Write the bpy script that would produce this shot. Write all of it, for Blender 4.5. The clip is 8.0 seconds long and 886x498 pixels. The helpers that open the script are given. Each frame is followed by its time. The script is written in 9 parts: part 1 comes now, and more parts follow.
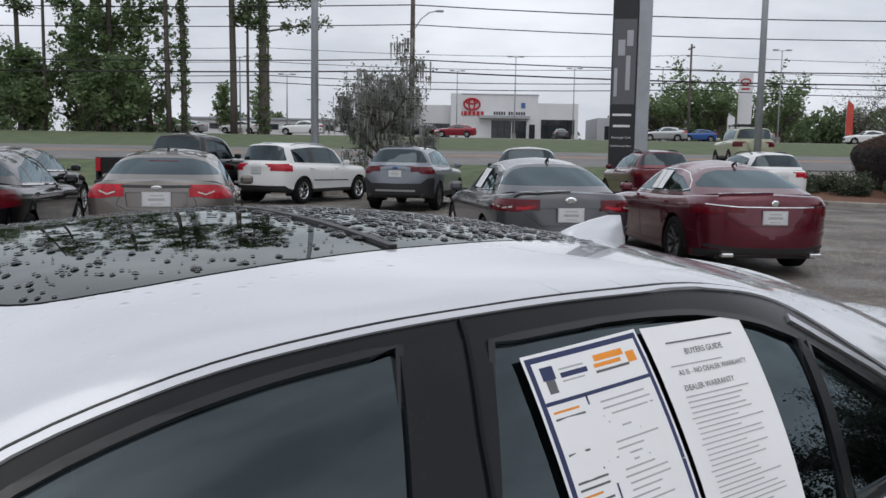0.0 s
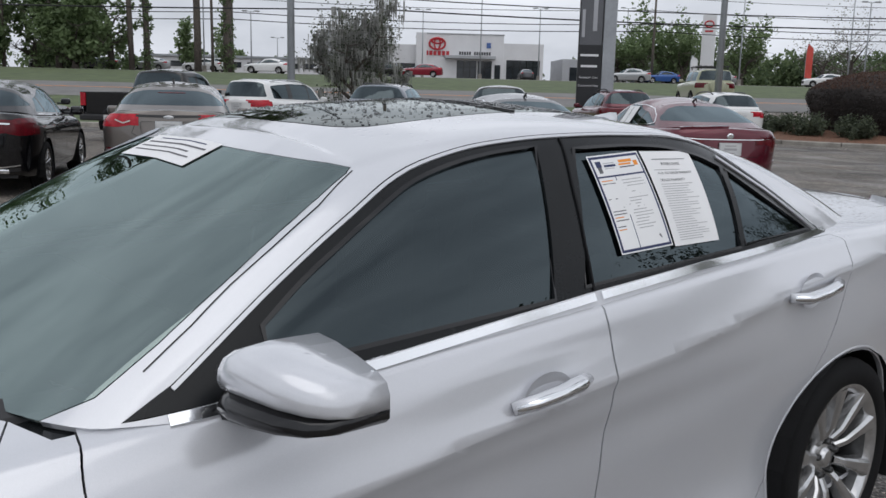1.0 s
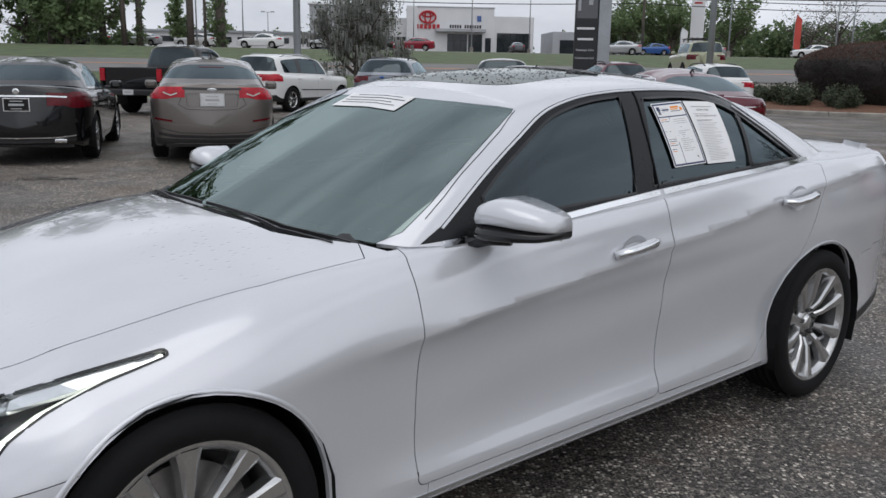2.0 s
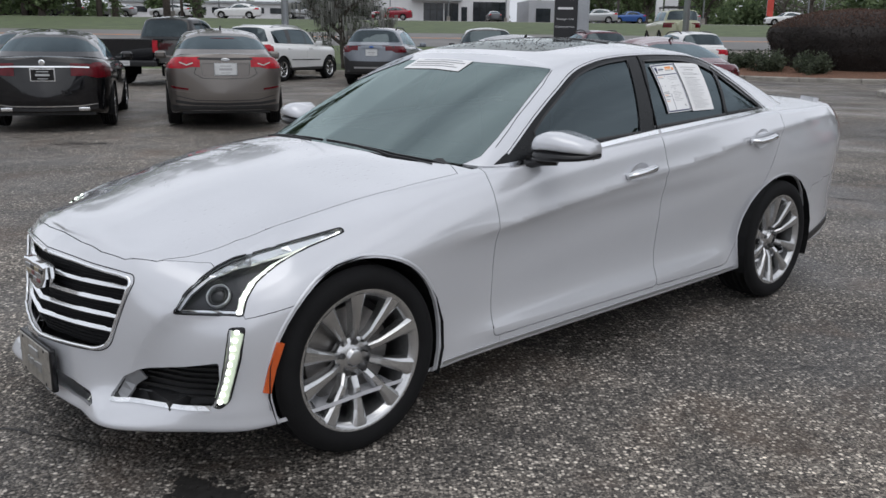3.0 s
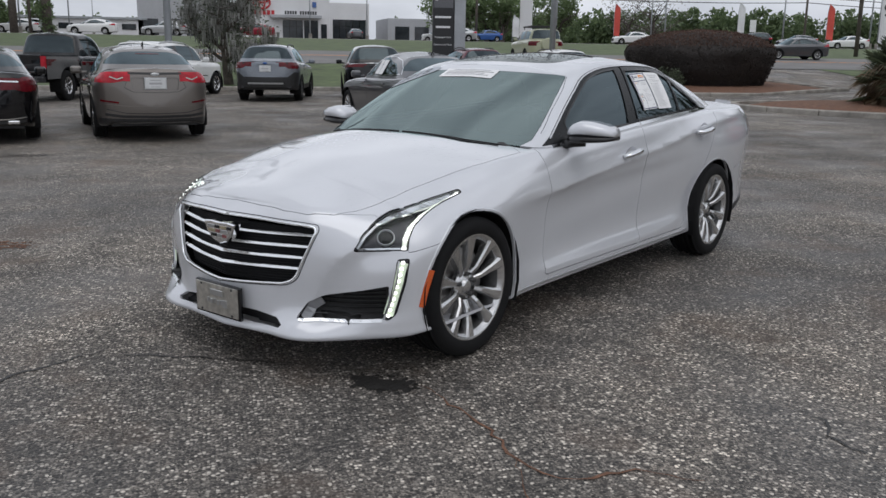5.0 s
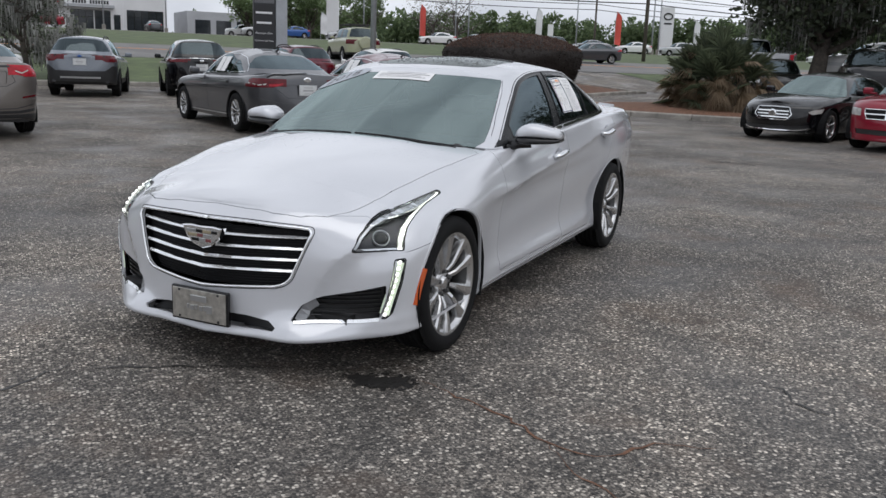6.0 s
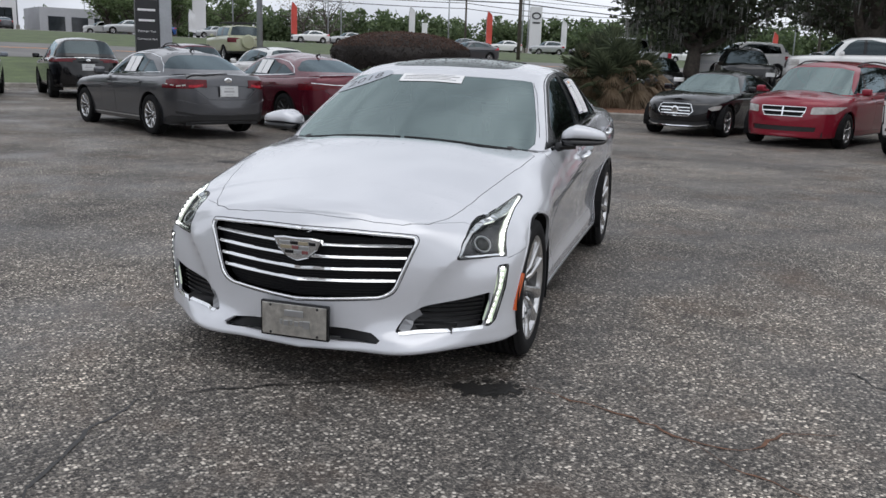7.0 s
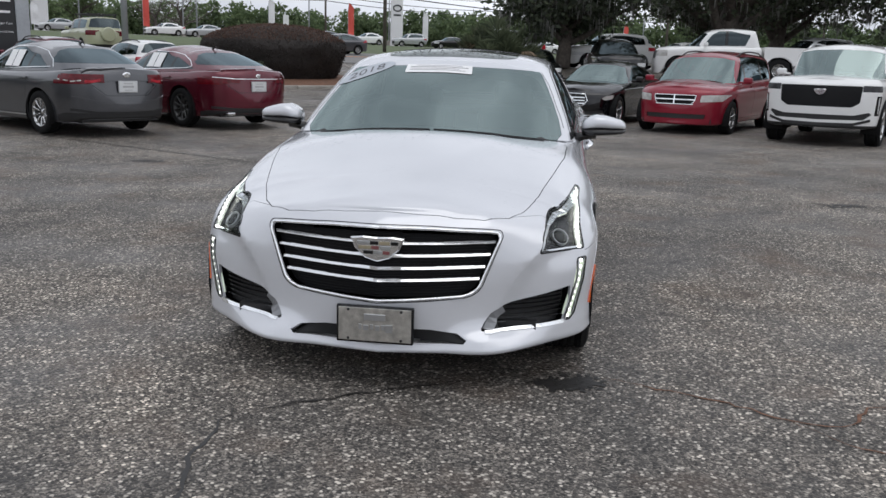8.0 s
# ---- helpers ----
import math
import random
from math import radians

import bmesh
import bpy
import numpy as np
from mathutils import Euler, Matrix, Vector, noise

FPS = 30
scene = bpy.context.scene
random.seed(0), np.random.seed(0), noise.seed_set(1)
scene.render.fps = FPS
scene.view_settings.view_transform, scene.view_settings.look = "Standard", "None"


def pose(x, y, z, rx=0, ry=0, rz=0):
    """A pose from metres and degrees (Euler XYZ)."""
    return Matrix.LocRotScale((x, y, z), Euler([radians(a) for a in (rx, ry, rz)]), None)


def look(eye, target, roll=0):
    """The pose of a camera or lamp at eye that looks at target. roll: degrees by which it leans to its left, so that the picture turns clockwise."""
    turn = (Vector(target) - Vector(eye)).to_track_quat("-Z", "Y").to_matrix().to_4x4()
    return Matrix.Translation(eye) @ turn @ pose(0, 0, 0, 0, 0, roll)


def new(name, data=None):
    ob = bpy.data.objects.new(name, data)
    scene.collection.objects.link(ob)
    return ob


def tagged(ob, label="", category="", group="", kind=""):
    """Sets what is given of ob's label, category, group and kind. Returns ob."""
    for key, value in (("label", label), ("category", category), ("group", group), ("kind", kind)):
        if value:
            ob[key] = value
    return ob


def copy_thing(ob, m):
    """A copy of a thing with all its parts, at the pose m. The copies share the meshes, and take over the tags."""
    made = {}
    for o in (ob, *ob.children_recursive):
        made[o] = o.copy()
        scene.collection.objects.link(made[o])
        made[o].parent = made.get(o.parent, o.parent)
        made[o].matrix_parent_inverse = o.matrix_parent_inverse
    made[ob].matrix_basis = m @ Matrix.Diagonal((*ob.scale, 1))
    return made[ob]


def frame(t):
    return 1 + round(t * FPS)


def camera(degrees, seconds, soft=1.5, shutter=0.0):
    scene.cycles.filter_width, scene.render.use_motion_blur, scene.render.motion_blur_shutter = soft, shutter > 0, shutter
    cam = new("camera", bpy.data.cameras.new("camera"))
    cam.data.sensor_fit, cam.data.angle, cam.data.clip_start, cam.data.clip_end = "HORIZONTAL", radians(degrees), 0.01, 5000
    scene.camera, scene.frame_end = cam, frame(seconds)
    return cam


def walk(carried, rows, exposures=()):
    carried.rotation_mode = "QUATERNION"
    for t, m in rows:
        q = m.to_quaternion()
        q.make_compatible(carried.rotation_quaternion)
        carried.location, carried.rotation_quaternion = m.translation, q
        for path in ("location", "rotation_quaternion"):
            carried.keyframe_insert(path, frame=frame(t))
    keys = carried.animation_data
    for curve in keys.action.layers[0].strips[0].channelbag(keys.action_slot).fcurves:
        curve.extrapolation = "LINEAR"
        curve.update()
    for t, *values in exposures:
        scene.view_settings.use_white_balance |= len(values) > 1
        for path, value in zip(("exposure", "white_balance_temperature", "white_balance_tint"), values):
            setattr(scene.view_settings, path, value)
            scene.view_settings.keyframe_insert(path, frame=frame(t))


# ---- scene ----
cam = camera(54.2, 8.0)
PATH = [
    (0, (-0.054, -0.094, 1.528), (-0.034, 1.894, 1.308), 0.95),
    (0.3, (-0.096, -0.333, 1.477), (-0.033, 1.657, 1.284), 0.50),
    (0.5, (-0.170, -0.556, 1.466), (-0.069, 1.423, 1.200), 1.19),
    (1, (-0.406, -1.207, 1.440), (-0.299, 0.759, 1.089), 1.41),
    (1.5, (-0.640, -1.770, 1.421), (-0.516, 0.187, 1.031), 1.29),
    (2, (-0.915, -2.290, 1.415), (-0.784, -0.337, 1.007), 1.02),
    (2.2, (-1.036, -2.494, 1.395), (-0.901, -0.546, 0.963), 1.04),
    (3.3, (-1.479, -3.520, 1.421), (-1.265, -1.589, 0.945), 0.36),
    (3.5, (-1.609, -3.655, 1.407), (-1.372, -1.727, 0.930), 0.19),
    (4, (-1.866, -3.961, 1.401), (-1.579, -2.037, 0.937), 0.43),
    (4.5, (-2.153, -4.146, 1.400), (-1.817, -2.226, 0.955), 0.39),
    (5, (-2.484, -4.224, 1.385), (-1.986, -2.336, 0.953), 0.82),
    (5.2, (-2.634, -4.205, 1.373), (-2.043, -2.342, 0.945), 1.40),
    (6.3, (-3.551, -3.921, 1.403), (-2.558, -2.238, 0.976), 2.07),
    (6.5, (-3.725, -3.801, 1.393), (-2.690, -2.143, 0.967), 2.08),
    (7, (-4.121, -3.486, 1.386), (-2.959, -1.912, 0.966), 2.02),
    (7.5, (-4.471, -3.157, 1.368), (-3.148, -1.717, 0.948), 1.77),
    (8, (-4.740, -2.800, 1.345), (-3.342, -1.434, 0.919), 1.66),
]
EXPOSURES = [(0.0, -0.13), (2.2, -0.11), (3.5, -0.01), (4.0, -0.02), (4.5, -0.12), (5.0, -0.18), (6.3, 0.0), (8.0, 0.03)]
walk(cam, [(t, look(eye, target, roll)) for t, eye, target, roll in PATH], EXPOSURES)

# ---------------------------------------------------------------- sky and light
world = bpy.data.worlds.new("sky")
scene.world = world
world.use_nodes = True
wn, wl = world.node_tree.nodes, world.node_tree.links
wn.clear()
w_out = wn.new("ShaderNodeOutputWorld")
w_bg = wn.new("ShaderNodeBackground")
w_sky = wn.new("ShaderNodeTexSky")
w_sky.sky_type = "NISHITA"
w_sky.sun_disc = False
w_sky.sun_elevation = radians(52)
w_sky.sun_rotation = radians(150)
w_sky.air_density, w_sky.dust_density, w_sky.ozone_density = 1.0, 3.0, 1.0
w_hsv = wn.new("ShaderNodeHueSaturation")
w_hsv.inputs["Saturation"].default_value = 0.12
w_tc = wn.new("ShaderNodeTexCoord")
w_map = wn.new("ShaderNodeMapping")
w_map.inputs["Scale"].default_value = (1.0, 1.0, 2.6)
w_map.inputs["Location"].default_value = (0.7, 0.25, 0.4)
w_noise = wn.new("ShaderNodeTexNoise")
w_noise.inputs["Scale"].default_value = 2.2
w_noise.inputs["Detail"].default_value = 6
w_noise.inputs["Roughness"].default_value = 0.55
w_ramp = wn.new("ShaderNodeValToRGB")
w_ramp.color_ramp.elements[0].position, w_ramp.color_ramp.elements[0].color = 0.32, (0.72, 0.73, 0.75, 1)
w_ramp.color_ramp.elements[1].position, w_ramp.color_ramp.elements[1].color = 0.68, (1.40, 1.38, 1.36, 1)
w_cloud = wn.new("ShaderNodeMix")
w_cloud.data_type = "RGBA"
w_cloud.blend_type = "MULTIPLY"
w_cloud.inputs[0].default_value = 1.0
w_veil = wn.new("ShaderNodeMix")
w_veil.data_type = "RGBA"
w_veil.inputs[0].default_value = 0.72
w_veil.inputs[7].default_value = (6.45, 6.85, 7.65, 1)
wl.new(w_sky.outputs[0], w_hsv.inputs["Color"])
wl.new(w_hsv.outputs[0], w_veil.inputs[6])
wl.new(w_tc.outputs["Generated"], w_map.inputs[0])
wl.new(w_map.outputs[0], w_noise.inputs["Vector"])
wl.new(w_noise.outputs["Fac"], w_ramp.inputs[0])
wl.new(w_veil.outputs[2], w_cloud.inputs[6])
wl.new(w_ramp.outputs[0], w_cloud.inputs[7])
wl.new(w_cloud.outputs[2], w_bg.inputs["Color"])
w_bg.inputs["Strength"].default_value = 0.130
wl.new(w_bg.outputs[0], w_out.inputs[0])

sun = new("sun", bpy.data.lights.new("sun", "SUN"))
sun.data.energy, sun.data.angle, sun.data.color = 0.55, radians(45), (1.0, 0.98, 0.96)
sun.matrix_world = look((0, 0, 40), (5, 8, 0))
sun.location = (0, 0, 60)


# ---------------------------------------------------------------- materials
def mat(name):
    m = bpy.data.materials.new(name)
    m.use_nodes = True
    n, l = m.node_tree.nodes, m.node_tree.links
    return m, n, l, n["Principled BSDF"]


def noise_node(n, l, scale, detail=4, space="Object", rough=0.5):
    tc = n.new("ShaderNodeTexCoord")
    t = n.new("ShaderNodeTexNoise")
    t.inputs["Scale"].default_value, t.inputs["Detail"].default_value, t.inputs["Roughness"].default_value = scale, detail, rough
    l.new(tc.outputs[space], t.inputs["Vector"])
    return t


def ramp_node(n, l, src, stops):
    r = n.new("ShaderNodeValToRGB")
    e = r.color_ramp.elements
    while len(e) < len(stops):
        e.new(0.5)
    for el, (p, c) in zip(e, stops):
        el.position, el.color = p, (*c, 1)
    l.new(src, r.inputs[0])
    return r


def mix_node(n, l, fac, a, b, mode="MIX"):
    m = n.new("ShaderNodeMix")
    m.data_type, m.blend_type = "RGBA", mode
    for sock, v in ((m.inputs[0], fac), (m.inputs[6], a), (m.inputs[7], b)):
        if isinstance(v, (int, float)):
            sock.default_value = v
        elif isinstance(v, tuple):
            sock.default_value = (*v, 1)
        else:
            l.new(v, sock)
    return m


def bump_node(n, l, src, strength, dist, bsdf):
    b = n.new("ShaderNodeBump")
    b.inputs["Strength"].default_value, b.inputs["Distance"].default_value = strength, dist
    l.new(src, b.inputs["Height"])
    l.new(b.outputs[0], bsdf.inputs["Normal"])
    return b


def simple(name, col, rough=0.5, metal=0.0, vary=0.12, scale=8.0, bump=0.0, coat=0.0, spec=0.5):
    """A surface with two scales of tone and roughness variation."""
    m, n, l, b = mat(name)
    t = noise_node(n, l, scale, 6)
    r = ramp_node(n, l, t.outputs["Fac"], [(0.3, tuple(c * (1 - vary) for c in col)), (0.7, tuple(min(1, c * (1 + vary)) for c in col))])
    t2 = noise_node(n, l, scale * 9, 3)
    mx = mix_node(n, l, 0.3 * min(1, vary * 4), r.outputs[0], t2.outputs["Fac"], "OVERLAY")
    l.new(mx.outputs[2], b.inputs["Base Color"])
    mr = n.new("ShaderNodeMapRange")
    mr.inputs["To Min"].default_value, mr.inputs["To Max"].default_value = max(0.01, rough * 0.8), min(1, rough * 1.2)
    l.new(t.outputs["Fac"], mr.inputs["Value"])
    l.new(mr.outputs[0], b.inputs["Roughness"])
    b.inputs["Metallic"].default_value = metal
    b.inputs["Coat Weight"].default_value = coat
    b.inputs["Specular IOR Level"].default_value = spec
    if bump:
        bump_node(n, l, t2.outputs["Fac"], 0.5, bump, b)
    return m


def paint(name, col, metal=0.0, rough=0.35, flake=0.1, wet=False, dusty=0.08):
    """Car paint: tinted base, fine flake, thin dust film, clear coat; wet adds standing drops."""
    m, n, l, b = mat(name)
    t = noise_node(n, l, 900, 2)
    dust = noise_node(n, l, 3.0, 6)
    r = ramp_node(n, l, t.outputs["Fac"], [(0.35, tuple(c * (1 - flake) for c in col)), (0.65, tuple(min(1, c * (1 + flake)) for c in col))])
    film = ramp_node(n, l, dust.outputs["Fac"], [(0.45, (0, 0, 0)), (0.9, (dusty, dusty, dusty))])
    mx = mix_node(n, l, film.outputs[0], r.outputs[0], (0.30, 0.29, 0.27))
    l.new(mx.outputs[2], b.inputs["Base Color"])
    b.inputs["Metallic"].default_value = metal
    b.inputs["Roughness"].default_value = rough
    b.inputs["Specular IOR Level"].default_value = 0.15
    b.inputs["Coat Weight"].default_value = 1.0
    b.inputs["Coat Roughness"].default_value = 0.03
    if wet:
        tc = n.new("ShaderNodeTexCoord")
        v = n.new("ShaderNodeTexVoronoi")
        v.inputs["Scale"].default_value = 38
        v.inputs["Randomness"].default_value = 1.0
        l.new(tc.outputs["Object"], v.inputs["Vector"])
        d = ramp_node(n, l, v.outputs["Distance"], [(0.10, (1, 1, 1)), (0.26, (0, 0, 0))])
        patch = noise_node(n, l, 2.2, 5)
        pr = ramp_node(n, l, patch.outputs["Fac"], [(0.50, (0, 0, 0)), (0.58, (1, 1, 1))])
        geo = n.new("ShaderNodeNewGeometry")
        sep = n.new("ShaderNodeSeparateXYZ")
        l.new(geo.outputs["Normal"], sep.inputs[0])
        up = n.new("ShaderNodeMapRange")
        up.inputs["From Min"].default_value, up.inputs["From Max"].default_value = 0.80, 0.93
        l.new(sep.outputs["Z"], up.inputs["Value"])
        m1 = mix_node(n, l, 1.0, d.outputs[0], pr.outputs[0], "MULTIPLY")
        m2 = mix_node(n, l, 1.0, m1.outputs[2], up.outputs[0], "MULTIPLY")
        bp = n.new("ShaderNodeBump")
        bp.inputs["Strength"].default_value, bp.inputs["Distance"].default_value = 0.7, 0.002
        l.new(m2.outputs[2], bp.inputs["Height"])
        l.new(bp.outputs[0], b.inputs["Coat Normal"])
    return m


def glass(name, tint, drops=0.0, rough=0.0, ior=1.6, sheen=(0.92, 0.97, 0.95)):
    """Tinted glazing: dark see-through body with a clear gloss; drops leaves beads of rain on it."""
    m, n, l, b = mat(name)
    n.remove(b)
    out = n["Material Output"]
    tr = n.new("ShaderNodeBsdfTransparent")
    tr.inputs[0].default_value = (*tint, 1)
    gl = n.new("ShaderNodeBsdfGlossy")
    gl.inputs["Roughness"].default_value = rough
    gl.inputs["Color"].default_value = (*sheen, 1)
    fr = n.new("ShaderNodeFresnel")
    fr.inputs["IOR"].default_value = ior
    mx = n.new("ShaderNodeMixShader")
    l.new(fr.outputs[0], mx.inputs[0])
    l.new(tr.outputs[0], mx.inputs[1])
    l.new(gl.outputs[0], mx.inputs[2])
    l.new(mx.outputs[0], out.inputs[0])
    if drops:
        tc = n.new("ShaderNodeTexCoord")
        v = n.new("ShaderNodeTexVoronoi")
        v.inputs["Scale"].default_value = drops
        l.new(tc.outputs["Object"], v.inputs["Vector"])
        d = ramp_node(n, l, v.outputs["Distance"], [(0.10, (1, 1, 1)), (0.24, (0, 0, 0))])
        patch = noise_node(n, l, 5, 4)
        pr = ramp_node(n, l, patch.outputs["Fac"], [(0.46, (0, 0, 0)), (0.52, (1, 1, 1))])
        m1 = mix_node(n, l, 1.0, d.outputs[0], pr.outputs[0], "MULTIPLY")
        bp = n.new("ShaderNodeBump")
        bp.inputs["Strength"].default_value, bp.inputs["Distance"].default_value = 0.8, 0.003
        l.new(m1.outputs[2], bp.inputs["Height"])
        l.new(bp.outputs[0], gl.inputs["Normal"])
    return m


def emit(name, col, strength):
    m, n, l, b = mat(name)
    b.inputs["Base Color"].default_value = (*col, 1)
    b.inputs["Emission Color"].default_value = (*col, 1)
    b.inputs["Emission Strength"].default_value = strength
    b.inputs["Roughness"].default_value = 0.2
    return m


def asphalt_mat():
    m, n, l, b = mat("worn chip asphalt")
    tc = n.new("ShaderNodeTexCoord")

    def vor(scale, feature="F1"):
        v = n.new("ShaderNodeTexVoronoi")
        v.feature = feature
        v.inputs["Scale"].default_value = scale
        l.new(tc.outputs["Object"], v.inputs["Vector"])
        return v

    v1, v2 = vor(67), vor(160)
    s1 = n.new("ShaderNodeSeparateColor")
    l.new(v1.outputs["Color"], s1.inputs[0])
    chips = ramp_node(n, l, s1.outputs[0], [(0.0, (0.014, 0.013, 0.013)), (0.40, (0.050, 0.047, 0.044)), (0.62, (0.125, 0.117, 0.108)), (0.80, (0.31, 0.295, 0.27)), (1.0, (0.78, 0.75, 0.69))])
    s2 = n.new("ShaderNodeSeparateColor")
    l.new(v2.outputs["Color"], s2.inputs[0])
    fines = ramp_node(n, l, s2.outputs[1], [(0.0, (0.030, 0.029, 0.028)), (0.6, (0.105, 0.098, 0.090)), (1.0, (0.34, 0.32, 0.29))])
    bind = ramp_node(n, l, v1.outputs["Distance"], [(0.38, (0, 0, 0)), (0.60, (1, 1, 1))])
    base = mix_node(n, l, bind.outputs[0], chips.outputs[0], fines.outputs[0])
    big = noise_node(n, l, 0.35, 8, rough=0.6)
    tone = ramp_node(n, l, big.outputs["Fac"], [(0.30, (0.46, 0.445, 0.435)), (0.46, (0.82, 0.785, 0.755)), (0.66, (1.32, 1.24, 1.15))])
    c1 = mix_node(n, l, 1.0, base.outputs[2], tone.outputs[0], "MULTIPLY")
    mid = noise_node(n, l, 3.2, 6, rough=0.6)
    mott = ramp_node(n, l, mid.outputs["Fac"], [(0.32, (0.62, 0.62, 0.62)), (0.50, (1.0, 1.0, 1.0)), (0.68, (1.28, 1.26, 1.24))])
    c1 = mix_node(n, l, 1.0, c1.outputs[2], mott.outputs[0], "MULTIPLY")
    rust = noise_node(n, l, 1.1, 6, rough=0.65)
    rr = ramp_node(n, l, rust.outputs["Fac"], [(0.52, (0, 0, 0)), (0.72, (0.62, 0.62, 0.62))])
    c2 = mix_node(n, l, rr.outputs[0], c1.outputs[2], (0.115, 0.075, 0.050))
    l.new(c2.outputs[2], b.inputs["Base Color"])
    damp = noise_node(n, l, 0.8, 5)
    rg = n.new("ShaderNodeMapRange")
    rg.inputs["From Min"].default_value, rg.inputs["From Max"].default_value = 0.35, 0.6
    rg.inputs["To Min"].default_value, rg.inputs["To Max"].default_value = 0.42, 0.85
    l.new(damp.outputs["Fac"], rg.inputs["Value"])
    l.new(rg.outputs[0], b.inputs["Roughness"])
    inv = n.new("ShaderNodeMath")
    inv.operation = "SUBTRACT"
    inv.inputs[0].default_value = 1.0
    l.new(v1.outputs["Distance"], inv.inputs[1])
    bump_node(n, l, inv.outputs[0], 0.9, 0.006, b)
    return m


def foliage_mat(name, a, bcol, c):
    m, n, l, b = mat(name)
    g = n.new("ShaderNodeNewGeometry")
    r = ramp_node(n, l, g.outputs["Random Per Island"], [(0.0, a), (0.5, bcol), (1.0, c)])
    t = noise_node(n, l, 0.9, 4)
    mx = mix_node(n, l, 0.35, r.outputs[0], t.outputs["Fac"], "OVERLAY")
    l.new(mx.outputs[2], b.inputs["Base Color"])
    b.inputs["Roughness"].default_value = 0.65
    tr = n.new("ShaderNodeBsdfTranslucent")
    mxs = n.new("ShaderNodeMixShader")
    mxs.inputs[0].default_value = 0.5
    l.new(mx.outputs[2], tr.inputs[0])
    l.new(b.outputs[0], mxs.inputs[1])
    l.new(tr.outputs[0], mxs.inputs[2])
    l.new(mxs.outputs[0], n["Material Output"].inputs[0])
    return m


M = {}
M["white"] = paint("pearl white paint", (0.645, 0.655, 0.685), 0.25, 0.20, 0.04, wet=True)
M["black_paint"] = paint("black paint", (0.003, 0.003, 0.004), 0.0, 0.2, dusty=0.0)
M["champagne"] = paint("pepper brown metallic paint", (0.165, 0.148, 0.135), 0.6, 0.32, 0.2, dusty=0.03)
M["silverblue"] = paint("blue-grey metallic paint", (0.20, 0.22, 0.25), 0.5, 0.35, 0.2)
M["gunmetal"] = paint("dark grey metallic paint", (0.085, 0.087, 0.095), 0.6, 0.3, 0.2, dusty=0.03)
M["maroon"] = paint("deep red metallic paint", (0.11, 0.010, 0.022), 0.4, 0.26, 0.2, dusty=0.02)
M["red"] = paint("bright red paint", (0.24, 0.010, 0.026), 0.15, 0.3, 0.15, dusty=0.03)
M["whitecar"] = paint("plain white paint", (0.78, 0.78, 0.77), 0.0, 0.35, 0.04)
M["green_car"] = paint("pale yellow-green paint", (0.40, 0.41, 0.28), 0.0, 0.4, 0.1)
M["silver"] = paint("silver metallic paint", (0.45, 0.46, 0.47), 0.6, 0.35, 0.1)
M["blue"] = paint("blue metallic paint", (0.03, 0.10, 0.32), 0.3, 0.35, 0.1)
M["glass"] = glass("dark tinted glass", (0.035, 0.042, 0.046), ior=1.74, sheen=(0.76, 0.93, 1.0))
M["windshield"] = glass("coated windshield glass", (0.20, 0.25, 0.24), ior=3.2, sheen=(0.78, 0.95, 0.93))
M["sunroof"] = glass("black sunroof glass", (0.012, 0.012, 0.013), ior=1.8)
M["bead_dark"] = glass("clear rain bead", (0.25, 0.26, 0.27), ior=1.5, sheen=(1, 1, 1))
M["grille_black"] = simple("deep black grille plastic", (0.007, 0.007, 0.008), 0.6, vary=0.2, scale=20, spec=0.2)
M["clear"] = glass("clear lamp cover", (0.93, 0.94, 0.95), ior=1.28)
M["rubber"] = simple("tyre rubber", (0.009, 0.009, 0.0095), 0.8, vary=0.25, scale=20, bump=0.001, spec=0.2)
M["blacktrim"] = simple("satin black trim", (0.018, 0.018, 0.019), 0.45, vary=0.2, scale=20)
M["frame_black"] = simple("satin black window frame", (0.008, 0.009, 0.010), 0.26, vary=0.15, scale=20, spec=0.24)
M["frit"] = simple("black edge band under glass", (0.022, 0.024, 0.026), 0.06, vary=0.2, scale=20, spec=1.0)
M["bright"] = simple("bright plated trim", (0.92, 0.93, 0.94), 0.14, metal=0.80, vary=0.03)
M["bar_light"] = emit("lit light bar", (0.92, 0.95, 0.84), 0.42)
M["guide"] = emit("lit running lamp guide", (0.80, 0.90, 0.72), 0.10)
M["lens_pale"] = simple("pale clouded lamp lens", (0.46, 0.45, 0.43), 0.12, vary=0.25, scale=9, coat=1)
M["crest_red"] = simple("dull red enamel", (0.20, 0.07, 0.07), 0.25, vary=0.1)
M["cheek"] = simple("satin grey painted trim", (0.26, 0.265, 0.275), 0.35, metal=0.3, vary=0.06)
M["crest_gold"] = simple("pale gold enamel", (0.46, 0.40, 0.28), 0.22, metal=0.5, vary=0.1)
M["gloss"] = simple("gloss black trim", (0.010, 0.010, 0.011), 0.12, vary=0.2, scale=20)
M["chrome"] = simple("chrome", (0.86, 0.87, 0.88), 0.08, metal=1.0, vary=0.03)
M["satin"] = simple("satin silver", (0.55, 0.56, 0.57), 0.3, metal=0.9, vary=0.06)
M["alloy"] = simple("machined alloy", (0.60, 0.60, 0.60), 0.24, metal=0.95, vary=0.08, scale=14)
M["alloy_dark"] = simple("shaded alloy barrel", (0.10, 0.10, 0.10), 0.45, metal=0.8, vary=0.2)
M["disc"] = simple("brushed brake steel", (0.35, 0.34, 0.33), 0.4, metal=0.9, vary=0.15)
